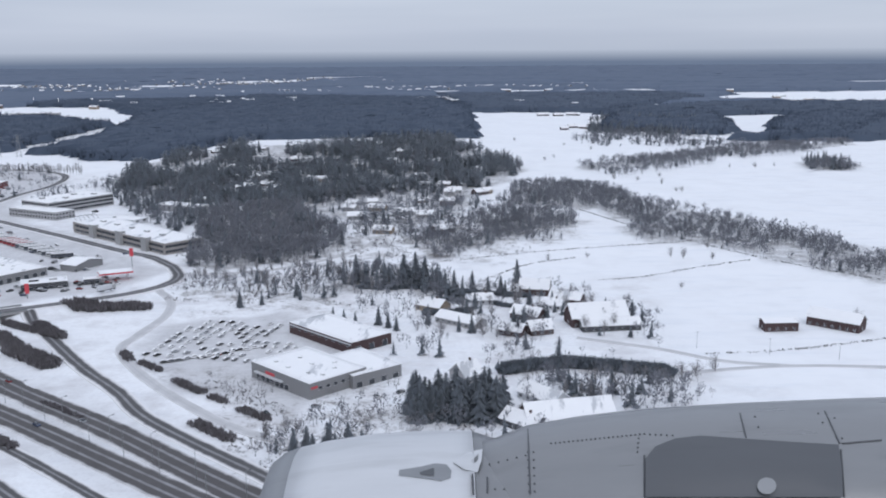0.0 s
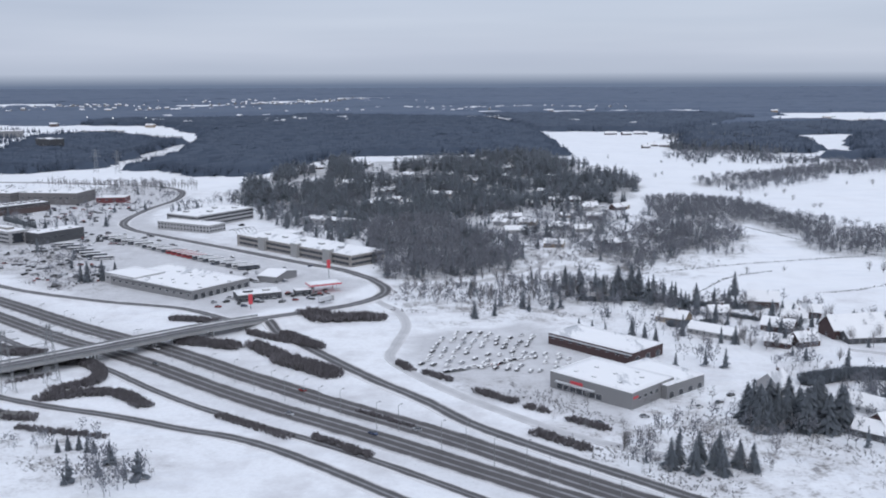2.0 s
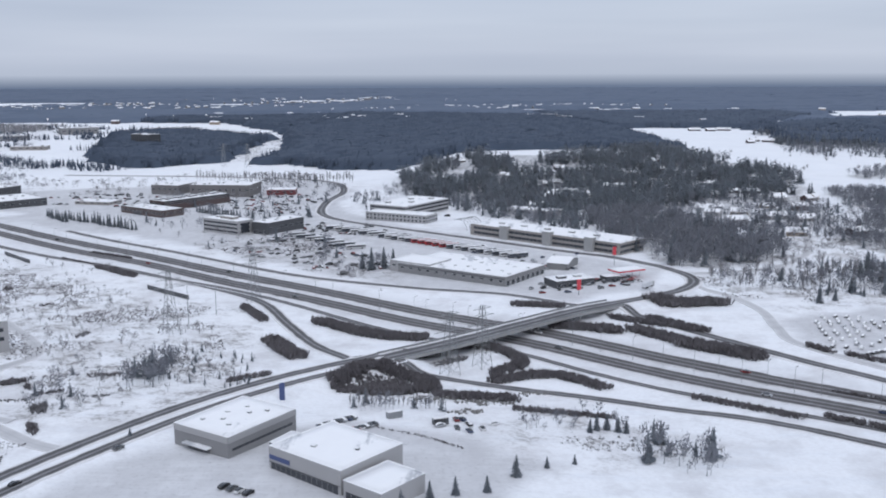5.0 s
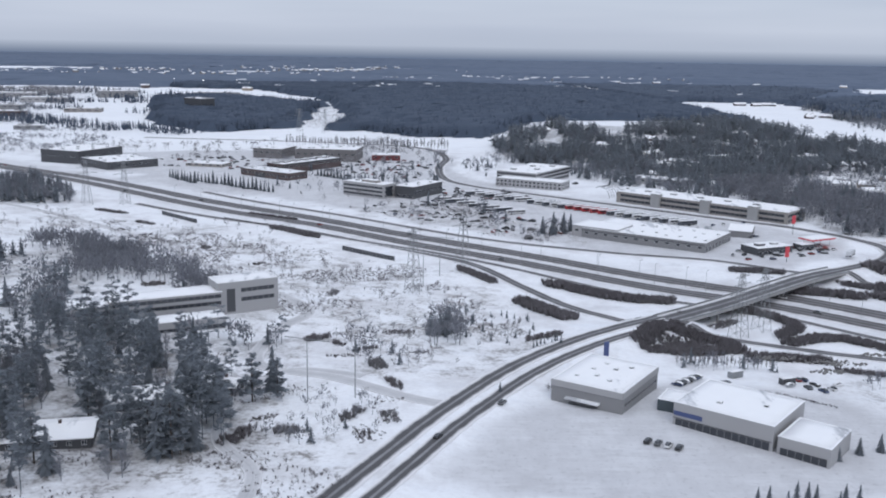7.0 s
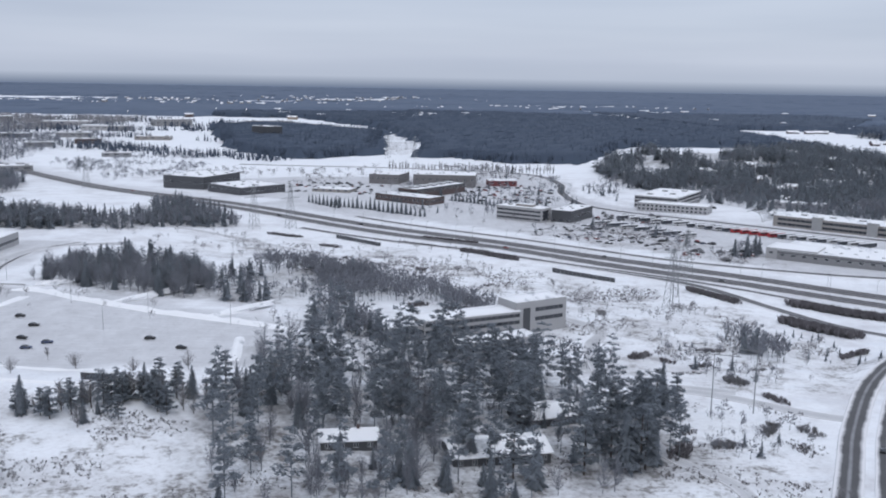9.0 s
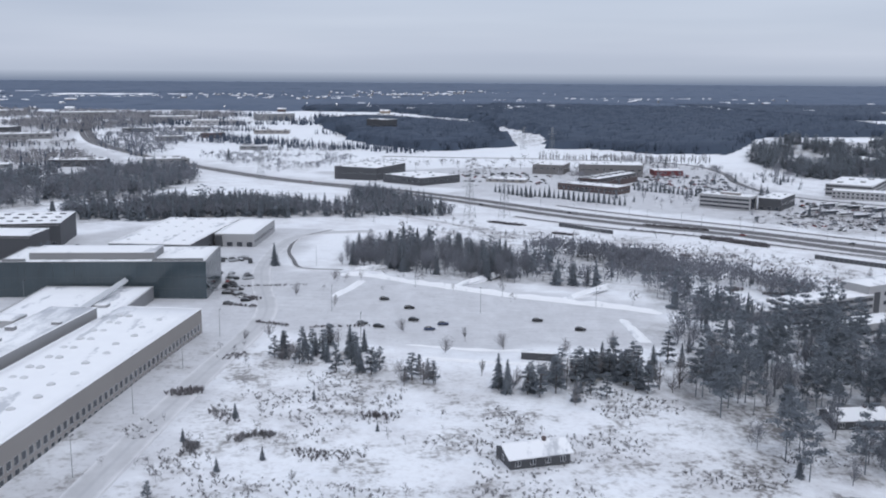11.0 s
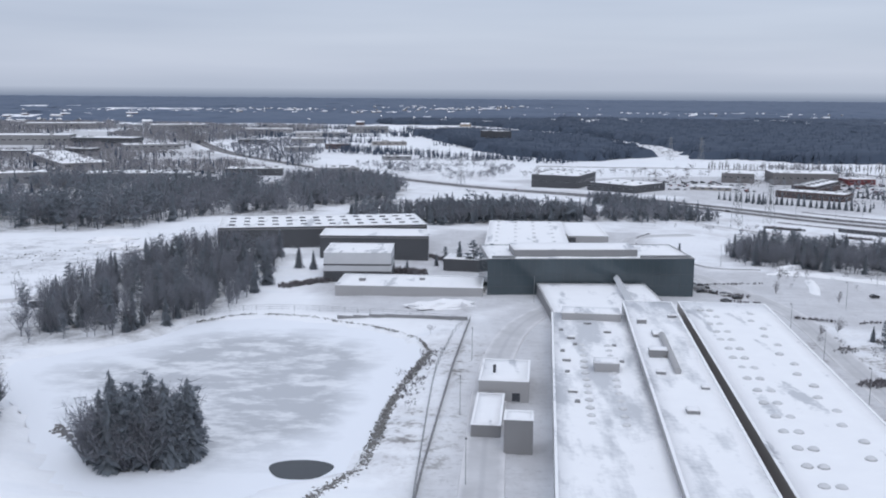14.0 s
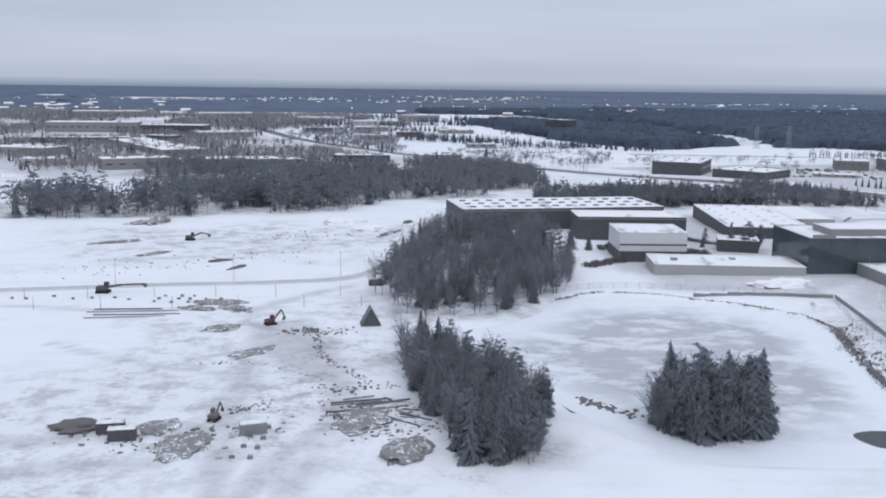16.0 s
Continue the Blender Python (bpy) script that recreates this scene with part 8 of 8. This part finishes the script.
for sx in (-6.2, -5.0, -3.8, 1.2, 4.0):
    for sy in (-1.05, 1.05):
        share("wheel", BUS_WHEEL, th, pose(sx, sy, 0))

M_LAMP = bpy.data.materials.new("lit_floodlight")
M_LAMP.use_nodes = True
M_LAMP.node_tree.nodes["Principled BSDF"].inputs["Emission Color"].default_value = (1.0, 0.97, 0.92, 1)
M_LAMP.node_tree.nodes["Principled BSDF"].inputs["Emission Strength"].default_value = 2.5
for x_, y_ in ((-1257, 2790), (-1161, 2736), (-1072, 2754), (-1420, 2500)):
    th = thing("floodlight_mast", pose(x_, y_, hz(x_, y_) - 0.3), "lit floodlight on a tall steel mast", "floodlight mast", "distant floodlights")
    bm = bmesh.new()
    beam(bm, (0, 0, 0), (0, 0, 21), 0.4, 6)
    part("post", bm, M_STEEL, th)
    bm = bmesh.new()
    box(bm, -1.0, 1.0, -0.4, 0.4, 20.8, 22.2, 0, 0.15)
    part("lamp_head", bm, M_LAMP, th, "bright lit lamp head")

th = thing("sign", pose(-424, 378, hz(-424, 378) - 0.2, 0, 0, 20), "dark blue plain sign totem by the road", "sign")
bm = bmesh.new()
box(bm, -1.1, 1.1, -0.3, 0.3, 0.0, 7.5, 0, 0.08)
part("panel", bm, M_BLUE, th)
for x_, y_, w_ in ((-363, 354, 7), (-347, 350, 5), (-338, 349, 6), (-349, 340, 5), (-322, 360, 6)):
    stones([(x_ - w_, y_), (x_, y_ + 1), (x_ + w_, y_)], 45, (0.3, 1.0), "dark scrap and rubble strewn over snow", 2.5)
for k in range(22):
    tree("birch", -396 + 1.8 * k, 372 + 3 * tq.random(), 4 + 3 * tq.random(), 0.8, label="young bare tree in a roadside row")


# ---- building site ----
def container(x, y, ang, mat, label, L=6.0):
    th = thing("container", pose(x, y, hz(x, y) + 0.02, 0, 0, ang), label, "container")
    n = int(L / 0.3)
    side = [(-L / 2 + L * k / n, -1.22 + (0.07 if k % 4 in (1, 2) else 0.0)) for k in range(n + 1)]
    bm = bmesh.new()
    low_ = bm.faces.new([bm.verts.new((x_, y_, 0.0)) for x_, y_ in side + [(-x_, -y_) for x_, y_ in side]])
    top_ = bmesh.ops.extrude_face_region(bm, geom=[low_])
    for v in top_["geom"]:
        if isinstance(v, bmesh.types.BMVert):
            v.co.z = 2.6
    bmesh.ops.recalc_face_normals(bm, faces=bm.faces[:])
    body = part("body", bm, mat, th)
    part("snow_cap", snow_sheet(-L / 2, L / 2, -1.2, 1.2, 2.8, 0.05, 0.2), M_ROOF, body)


container(-377, 359, 30, M_STEEL, "grey steel container in a snowy yard")
container(-359, 353, 20, M_DARK, "dark steel container in a snowy yard")
container(-750, 331, -8, M_DARK, "dark steel container on packed snow", 12)
for x_, y_, a_, m_, l_ in ((-1160, 374, 5, M_DARK, "small dark site hut by the road"), (-1172, 205, 20, M_STEEL, "grey site container under snow"), (-1204, 204, 10, M_DARK, "dark site container under snow"), (-1200, 200, 12, M_DARK, "dark site container under snow")):
    container(x_, y_, a_, m_, l_)

th = thing("hut", pose(-1156, 311, hz(-1156, 311), 0, 0, 10) @ Matrix.Scale(0.78, 4), "dark steep A-frame hut in snow", "hut")
bm = bmesh.new()
vs = [bm.verts.new(p) for p in ((-4, -4, 0), (4, -4, 0), (4, 4, 0), (-4, 4, 0), (0, -4, 7.5), (0, 4, 7.5))]
for f in ((0, 1, 4), (2, 3, 5), (1, 2, 5, 4), (3, 0, 4, 5), (3, 2, 1, 0)):
    bm.faces.new([vs[i] for i in f])
part("body", bm, M_DARK, th)
for s in (-1, 1):
    bm = bmesh.new()
    q = [bm.verts.new(p) for p in ((0, -4.3, 7.7), (0, 4.3, 7.7), (4.4 * s, 4.3, -0.2), (4.4 * s, -4.3, -0.2))]
    f = bm.faces.new(q)
    bmesh.ops.solidify(bm, geom=[f], thickness=0.25)
    part("roof_slope", bm, M_PALE, th)

M_DIGGER = plain("faded_red_paint", (0.13, 0.065, 0.063), 0.6, 0.3, 1.0)


def excavator(x, y, ang, size, mat, label, boom, stick, bucket):
    th = thing("excavator", pose(x, y, hz(x, y), 0, 0, ang) @ Matrix.Scale(size, 4), label, "excavator")
    for s in (-1, 1):
        bm = bmesh.new()
        box(bm, -2.2, 2.2, 1.1 * s - 0.35, 1.1 * s + 0.35, 0, 0.9, 0, 0.25)
        part("track", bm, M_RUBBER, th)
    bm = bmesh.new()
    box(bm, -2.0, 1.4, -1.3, 1.3, 0.95, 2.2, 0, 0.2)
    part("house", bm, mat, th)
    bm = bmesh.new()
    box(bm, 0.2, 1.7, 0.2, 1.3, 2.2, 3.4, 0, 0.12)
    part("cab", bm, mat, th)
    joints = [(1.2, -0.3, 1.9), boom, stick, bucket]
    for nm, a_, b_, w_ in zip(("boom", "stick", "bucket"), joints, joints[1:], (0.35, 0.28, 0.6)):
        bm = bmesh.new()
        beam(bm, a_, b_, w_)
        part(nm, bm, mat if nm != "bucket" else M_DARK, th)


excavator(-1189, 308, 35, 0.9, M_DIGGER, "red tracked excavator standing in snow", (4.2, -0.3, 5.2), (5.6, -0.3, 2.4), (5.0, -0.3, 1.2))
excavator(-1265, 480, 10, 1.15, M_DARK, "dark tracked excavator with its arm stretched out", (5.0, -0.3, 3.4), (8.0, -0.3, 2.6), (8.6, -0.3, 1.6))
excavator(-1262, 353, 4, 1.2, M_DARK, "dark tracked machine with a long level arm", (6.0, -0.3, 2.7), (13.0, -0.3, 3.0), (13.6, -0.3, 2.0))
excavator(-1183, 213, 80, 0.8, M_SOIL, "mud-brown tracked excavator by the foundations", (3.8, -0.3, 4.4), (5.4, -0.3, 2.0), (5.0, -0.3, 1.0))


def pallet_stack(x, y, ang, n):
    th = thing("pallet_stack", pose(x, y, hz(x, y), 0, 0, ang) @ Matrix.Scale(0.62, 4), "small stack of timber and blocks in the snow", "pallet stack", "stacks on the building site")
    for k in range(n):
        bm = bmesh.new()
        box(bm, -1.0 + 0.1 * k, 1.0 - 0.05 * k, -0.7, 0.7, 0.02 + 0.5 * k, 0.44 + 0.5 * k, 0, 0.04)
        part("layer", bm, M_STONE if k % 2 else M_CONCRETE, th)


sr = np.random.default_rng(41)
for k in range(13):
    # rows of stacks along the site road
    pallet_stack(-1237 + 5.6 * (k % 5) + sr.normal(0, 0.6), 338 + 5.0 * (k // 5) + sr.normal(0, 0.6), sr.integers(0, 180), 2 + k % 2)
for k in range(8):
    pallet_stack(-1300 + 7.5 * k + sr.normal(0, 0.8), 343 + sr.normal(0, 1.5), sr.integers(0, 180), 2)
for k in range(12):
    pallet_stack(-1176 + 3.4 * (k % 3) + sr.normal(0, 0.4), 190 + 6.0 * (k // 3) + sr.normal(0, 0.4), 10 + sr.normal(0, 8), 1 + k % 3)


def mound(x, y, rx, ry, h, mat, label, seed, name="mound"):
    r = np.random.default_rng(seed)
    bm = bmesh.new()
    bmesh.ops.create_icosphere(bm, subdivisions=3, radius=1.0)
    for v in bm.verts:
        n_ = 1 + 0.42 * noise.noise(v.co * 2.1 + Vector((seed, 0, 0))) + 0.30 * noise.noise(v.co * 5.3 + Vector((0, seed, 0))) + r.normal(0, 0.06)
        v.co = Vector((v.co.x * rx * n_, v.co.y * ry * n_, max(-0.3, v.co.z * h * n_)))
    ob = part(name, bm, mat)
    ob.matrix_basis = pose(x, y, hz(x, y), 0, 0, r.integers(0, 90))
    return tagged(ob, label, "mound")


def snow_bank(pts, wide, tall, label, seed):
    """A ploughed ridge of snow along a line, lumpy and with soft flanks."""
    line = smooth_line(pts, 2.5)
    r = np.random.default_rng(seed)
    across = np.linspace(-1, 1, 9)
    verts, faces = [], []
    for i, p in enumerate(line):
        d = line[min(i + 1, len(line) - 1)] - line[max(i - 1, 0)]
        d = d / np.linalg.norm(d)
        end = min(1.0, i / 3, (len(line) - 1 - i) / 3)
        lump = 0.75 + 0.5 * noise.noise(Vector((p[0] * 0.13, p[1] * 0.13, seed)))
        for u in across:
            x, y = p[0] - d[1] * u * wide / 2, p[1] + d[0] * u * wide / 2
            verts.append((x, y, hz(x, y) - 0.12 + tall * lump * end * (1 - u * u) ** 1.3 + r.normal(0, 0.03)))
    for i in range(len(line) - 1):
        faces += [(9 * i + j, 9 * i + j + 1, 9 * i + j + 10, 9 * i + j + 9) for j in range(8)]
    ob = link_mesh("snow_bank", verts, faces, M_ROOF)
    for f in ob.data.polygons:
        f.use_smooth = True
    return tagged(ob, label, "snow bank")


for k, (pts, w_, t_) in enumerate((([(-842, 471), (-825, 468), (-800, 450), (-763, 432), (-724, 417), (-692, 405)], 7.0, 2.2), ([(-800, 346), (-768, 341), (-746, 342)], 3.0, 0.9), ([(-795, 331), (-762, 326), (-738, 327), (-722, 336)], 3.2, 1.0),
                                   ([(-712, 392), (-710, 375), (-708, 356)], 5.0, 1.6), ([(-836, 417), (-830, 436), (-826, 456)], 5.0, 1.3))):
    snow_bank(pts, w_, t_, "ridge of ploughed snow along the car park", 7 + k)

MARKS = [(-1214, 338, 9, 4, 1.2, M_PATCHY, "bare soil bank of a dug pit"), (-1206, 330, 4, 8, 1.0, M_PATCHY, "bare soil bank of a dug pit"), (-1219, 328, 3, 7, 1.0, M_PATCHY, "bare soil bank of a dug pit"), (-1204, 302, 6, 4, 0.6, M_PATCHY, "rubble patch in the snow"), (-1188, 273, 10, 3.6, 0.5, M_PATCHY, "bare soil strip in snow"), (-1235, 424, 6, 1.8, 1.0, M_SOIL, "low dark soil heap on the snowfield"), (-1300, 538, 11, 5, 3.4, M_PATCHY, "dark spoil heap before the trees"), (-1186, 196, 8, 5, 0.7, M_PATCHY, "dug soil round the foundations"), (-1194, 208, 5, 4, 0.8, M_PATCHY, "dug soil round the foundations"), (-1212, 207, 7, 4, 1.6, M_SOIL, "dark heap of pipes and soil"),
         (-1137, 196, 8, 5, 2.4, M_PATCHY, "dark spoil heap near the trees"), (-1224, 408, 6, 1.4, 0.9, M_SOIL, "bare soil strip on the plateau"), (-1306, 535, 10, 4, 2.0, M_PATCHY, "spoil heap before the trees"), (-1196, 545, 14, 8, 2.6, M_ROOF, "snow-covered spoil heap on the site"), (-1176, 520, 10, 7, 2.2, M_ROOF, "snow-covered spoil heap on the site"),
         (-1165, 505, 12, 1.6, 1.4, M_PATCHY, "grey stone heap by the site road"), (-1158, 548, 4, 2, 1.4, M_SOIL, "dark scrap heap by the road"), (-1148, 214, 9, 6, 1.0, M_PATCHY, "rubble and timber heap in snow"), (-1150, 372, 4, 3, 2.4, M_PATCHY, "grey heap beside the road bend"), (-1300, 470, 12, 2.4, 1.2, M_PATCHY, "long patchy spoil bank"), (-1270, 440, 10, 2.0, 1.0, M_PATCHY, "long patchy spoil bank")]
MARKS += [(-978, 412, 9, 6, 2.4, M_ROOF, "heap of cleared snow by the works"), (-998, 378, 12, 7, 2.6, M_ROOF, "heap of cleared snow by the works"), (-826, 486, 12, 3, 2.4, M_ROOF, "long heap of cleared snow by the car park"), (-770, 462, 30, 3, 2.2, M_ROOF, "long heap of cleared snow by the car park"), (-722, 438, 22, 3, 2.0, M_ROOF, "long heap of cleared snow by the car park")]
for k, (x_, y_, rx, ry, h_, m_, l_) in enumerate(MARKS):
    mound(x_, y_, rx, ry, h_, m_, l_, k)


def logs(x, y, n, L, ang, label, gap=1.6):
    th = thing("pipe_stack", pose(x, y, hz(x, y), 0, 0, ang), label, "pipes")
    for k in range(n):
        bm = bmesh.new()
        beam(bm, (-L / 2 + tq.normal(0, 2.5), gap * k, 0.2), (L / 2 + tq.normal(0, 2.5), gap * k + tq.normal(0, 0.8), 0.2), 0.2, 6)
        part("pipe", bm, M_DARK if k % 2 else M_STEEL, th)


logs(-1240, 314, 4, 28, 8, "dark pipes lying in the snow", 4.2)
logs(-1146, 222, 7, 12, 20, "stacked timber beams in the snow")
logs(-1140, 214, 6, 9, -30, "scattered timber beams in the snow")
stones([(-1177, 307), (-1171, 292), (-1166, 272), (-1152, 248)], 130, (0.25, 0.9), "broken frozen earth along a dug edge", 2.0)
stones([(-1200, 262), (-1184, 262), (-1168, 250), (-1160, 236)], 80, (0.2, 0.7), "broken frozen earth along a dug edge", 2.0)
# rubble and scraps strewn over the snow
for x0_, y0_, n_, sp in ((-1146, 222, 110, 9), (-1138, 208, 90, 8), (-1152, 240, 50, 7), (-1168, 300, 40, 6), (-1178, 205, 70, 8), (-1192, 200, 60, 8), (-1176, 222, 50, 5), (-1204, 204, 30, 6), (-1178, 300, 40, 5), (-1230, 430, 60, 30), (-1280, 400, 40, 30), (-1210, 500, 60, 22)):
    stones([(x0_ - sp, y0_ - sp * 0.4), (x0_, y0_), (x0_ + sp, y0_ + sp * 0.5)], n_, (0.25, 0.9), "rubble and scraps strewn over snow", sp * 0.8)


# ---- the airliner's engine beside the start of the flight line ----
def engine():
    """The near engine and its pylon fairing; local x runs aft, y up, z towards the cabin."""
    th = thing("aircraft_engine", pose(0, 0, 155.0, 90 - 11.61, 0.37, 1.33), "white and grey jet engine nacelle with riveted pylon fairing", "aircraft engine")
    m_white, m_lip = brushed("cowl_white", (0.62, 0.63, 0.65), 0.5), brushed("lip_metal", (0.26, 0.27, 0.285), 0.4)
    m_grey, m_dark = brushed("fairing_grey", (0.245, 0.25, 0.26), 0.30), brushed("panel_dark_grey", (0.105, 0.11, 0.12), 0.38)

    def loft(name, rings, mat, label=""):
        n = len(rings[0])
        vs = [p for r_ in rings for p in r_]
        fs = [(i * n + k, i * n + k + 1, (i + 1) * n + k + 1, (i + 1) * n + k) for i in range(len(rings) - 1) for k in range(n - 1)]
        ob = link_mesh(name, vs, fs, mat, th, label)
        ob.data.polygons.foreach_set("use_smooth", [True] * len(fs))
        sol = ob.modifiers.new("skin", "SOLIDIFY")
        sol.thickness, sol.offset = 0.02, 1.0
        return ob, vs, fs

    arc = [radians(a) for a in range(-70, 251, 10)]
    D, YC = 6.6, -2.52

    def hoop(x, r_, yc=YC, d=D, sy=1.0):
        return [(x, yc + r_ * sy * math.sin(a), -d + r_ * math.cos(a)) for a in arc]

    nose = [(-1.16, 0.93), (-1.19, 0.99), (-1.17, 1.05), (-1.10, 1.10), (-1.0, 1.135)]
    cowl = [(-1.0, 1.135), (-0.8, 1.18), (-0.5, 1.225), (-0.2, 1.245), (0.05, 1.25), (0.2, 1.25)]
    loft("inlet_lip", [hoop(x, r_) for x, r_ in nose], m_lip, "bare metal inlet lip")
    _, v1, f1 = loft("inlet_cowl", [hoop(x, r_) for x, r_ in cowl], m_white, "white inlet cowl")
    aft = [(0.205, 1.245), (0.45, 1.17), (0.9, 0.98), (2.2, 0.90), (3.6, 0.85)]
    _, v2, f2 = loft("fan_cowl", [hoop(x, r_) for x, r_ in aft], m_grey, "grey fan cowl")
    spine = [(0.20, 0.60, -1.86), (0.36, 0.66, -1.90), (0.58, 0.70, -1.85), (0.95, 0.80, -1.88), (1.40, 0.90, -1.92), (2.1, 0.98, -1.955), (2.9, 1.02, -1.96), (3.6, 1.04, -1.96)]
    _, v3, f3 = loft("pylon_fairing", [hoop(x, r_, yc, 6.5, 0.92) for x, r_, yc in spine], m_grey, "riveted grey pylon fairing")

    from mathutils.bvhtree import BVHTree
    base = len(v1)
    tree_ = BVHTree.FromPolygons(v1 + v2 + v3, f1 + [tuple(i + base for i in f) for f in f2] + [tuple(i + base + len(v2) for i in f) for f in f3])

    def onto(p, lift):
        """The place on the skin under a direction, a little proud of it."""
        d = Vector((p[0], p[1], -1)).normalized()
        hit, nrm, _, _ = tree_.ray_cast(Vector((0, 0, 0)), d)
        return hit - d * lift if hit is not None else None

    def plate(name, outline, mat, lift, label=""):
        bm = bmesh.new()
        cx, cy = sum(p[0] for p in outline) / len(outline), sum(p[1] for p in outline) / len(outline)
        rings_ = []
        for f in (0.02, 0.35, 0.7, 1.0):
            rings_.append([bm.verts.new(q) for q in [onto((cx + (x - cx) * f, cy + (y - cy) * f), lift) for x, y in outline] if q is not None])
        if min(map(len, rings_)) < len(outline):
            bm.free()
            return
        n = len(outline)
        bm.faces.new(rings_[0])
        for a, b in zip(rings_, rings_[1:]):
            for i in range(n):
                bm.faces.new((a[i], a[(i + 1) % n], b[(i + 1) % n], b[i]))
        bmesh.ops.recalc_face_normals(bm, faces=bm.faces[:])
        for f in bm.faces:
            f.smooth = True
        part(name, bm, mat, th, label)

    def seam(pts, w=0.006):
        bm = bmesh.new()
        qs = [onto((pts[0][0] + (pts[1][0] - pts[0][0]) * s, pts[0][1] + (pts[1][1] - pts[0][1]) * s), 0.004) for s in np.linspace(0, 1, 10)]
        qs = [q for q in qs if q is not None]
        for a, b in zip(qs, qs[1:]):
            beam(bm, a, b, w, 5)
        part("panel_seam", bm, m_dark, th)

    K = 1.0 / 1697.0
    at = lambda u, v: ((u - 784) * K, (441 - v) * K)
    # dark access panel, scoop and flap on the skin
    plate("access_panel", [at(*p) for p in ((1142, 880), (1142, 812), (1160, 790), (1195, 776), (1240, 771), (1310, 776), (1400, 782), (1484, 787), (1490, 830), (1492, 880))], m_dark, 0.032, "dark grey access panel")
    # this disc stands in for a round reflection in the cabin window
    plate("reflection_disc", [at(1357 + 17 * math.cos(0.4 * q), 860 + 15 * math.sin(0.4 * q)) for q in range(16)], m_lip, 0.04, "round grey disc standing for a window reflection")
    plate("air_scoop", [at(*p) for p in ((706, 832), (745, 826), (770, 820), (790, 822), (799, 833), (797, 846), (780, 851), (750, 847), (706, 842))], m_lip, 0.006, "recessed teardrop air scoop")
    plate("scoop_throat", [at(*p) for p in ((742, 836), (768, 828), (768, 843), (744, 840))], m_dark, 0.010)
    plate("flap", [at(*p) for p in ((801, 818), (828, 800), (854, 795), (852, 815), (845, 836), (822, 831))], m_white, 0.012, "small white flap plate")
    for a, b in (((934, 760), (938, 875)), ((862, 845), (862, 872)), ((1310, 732), (1320, 774)), ((1460, 728), (1486, 785)), ((1490, 785), (1560, 779)), ((836, 840), (838, 876)), ((1488, 796), (1494, 880)), ((1140, 806), (1140, 880))):
        seam((at(*a), at(*b)))
    bm = bmesh.new()
    bmesh.ops.create_uvsphere(bm, u_segments=7, v_segments=4, radius=0.007)
    rivet = to_mesh(bm, "rivet", [m_dark])
    line_up = [((936 - 2, 800), (936, 870), 6), ((944, 800), (946, 870), 6), ((975, 785), (1140, 768), 22), ((1150, 769), (1190, 771), 5), ((866, 822), (930, 806), 5), ((1186, 782), (1480, 794), 6), ((1336, 738), (1342, 756), 2), ((1448, 732), (1456, 748), 2), ((1477, 740), (1490, 776), 2), ((876, 866), (892, 866), 2), ((1130, 776), (1128, 800), 4)]
    for a, b, n in line_up:
        for s in np.linspace(0, 1, n):
            q = onto(at(a[0] + (b[0] - a[0]) * s, a[1] + (b[1] - a[1]) * s), 0.003)
            if q is not None:
                share("rivet", rivet, th, Matrix.Translation(q))
    return th


engine()

# ---- the share of life size ----
for ob in [o for o in scene.objects if o.parent is None and o.type in {"MESH", "EMPTY", "CURVE", "FONT"}]:
    ob.matrix_basis = Matrix.Scale(SCALE, 4) @ ob.matrix_basis
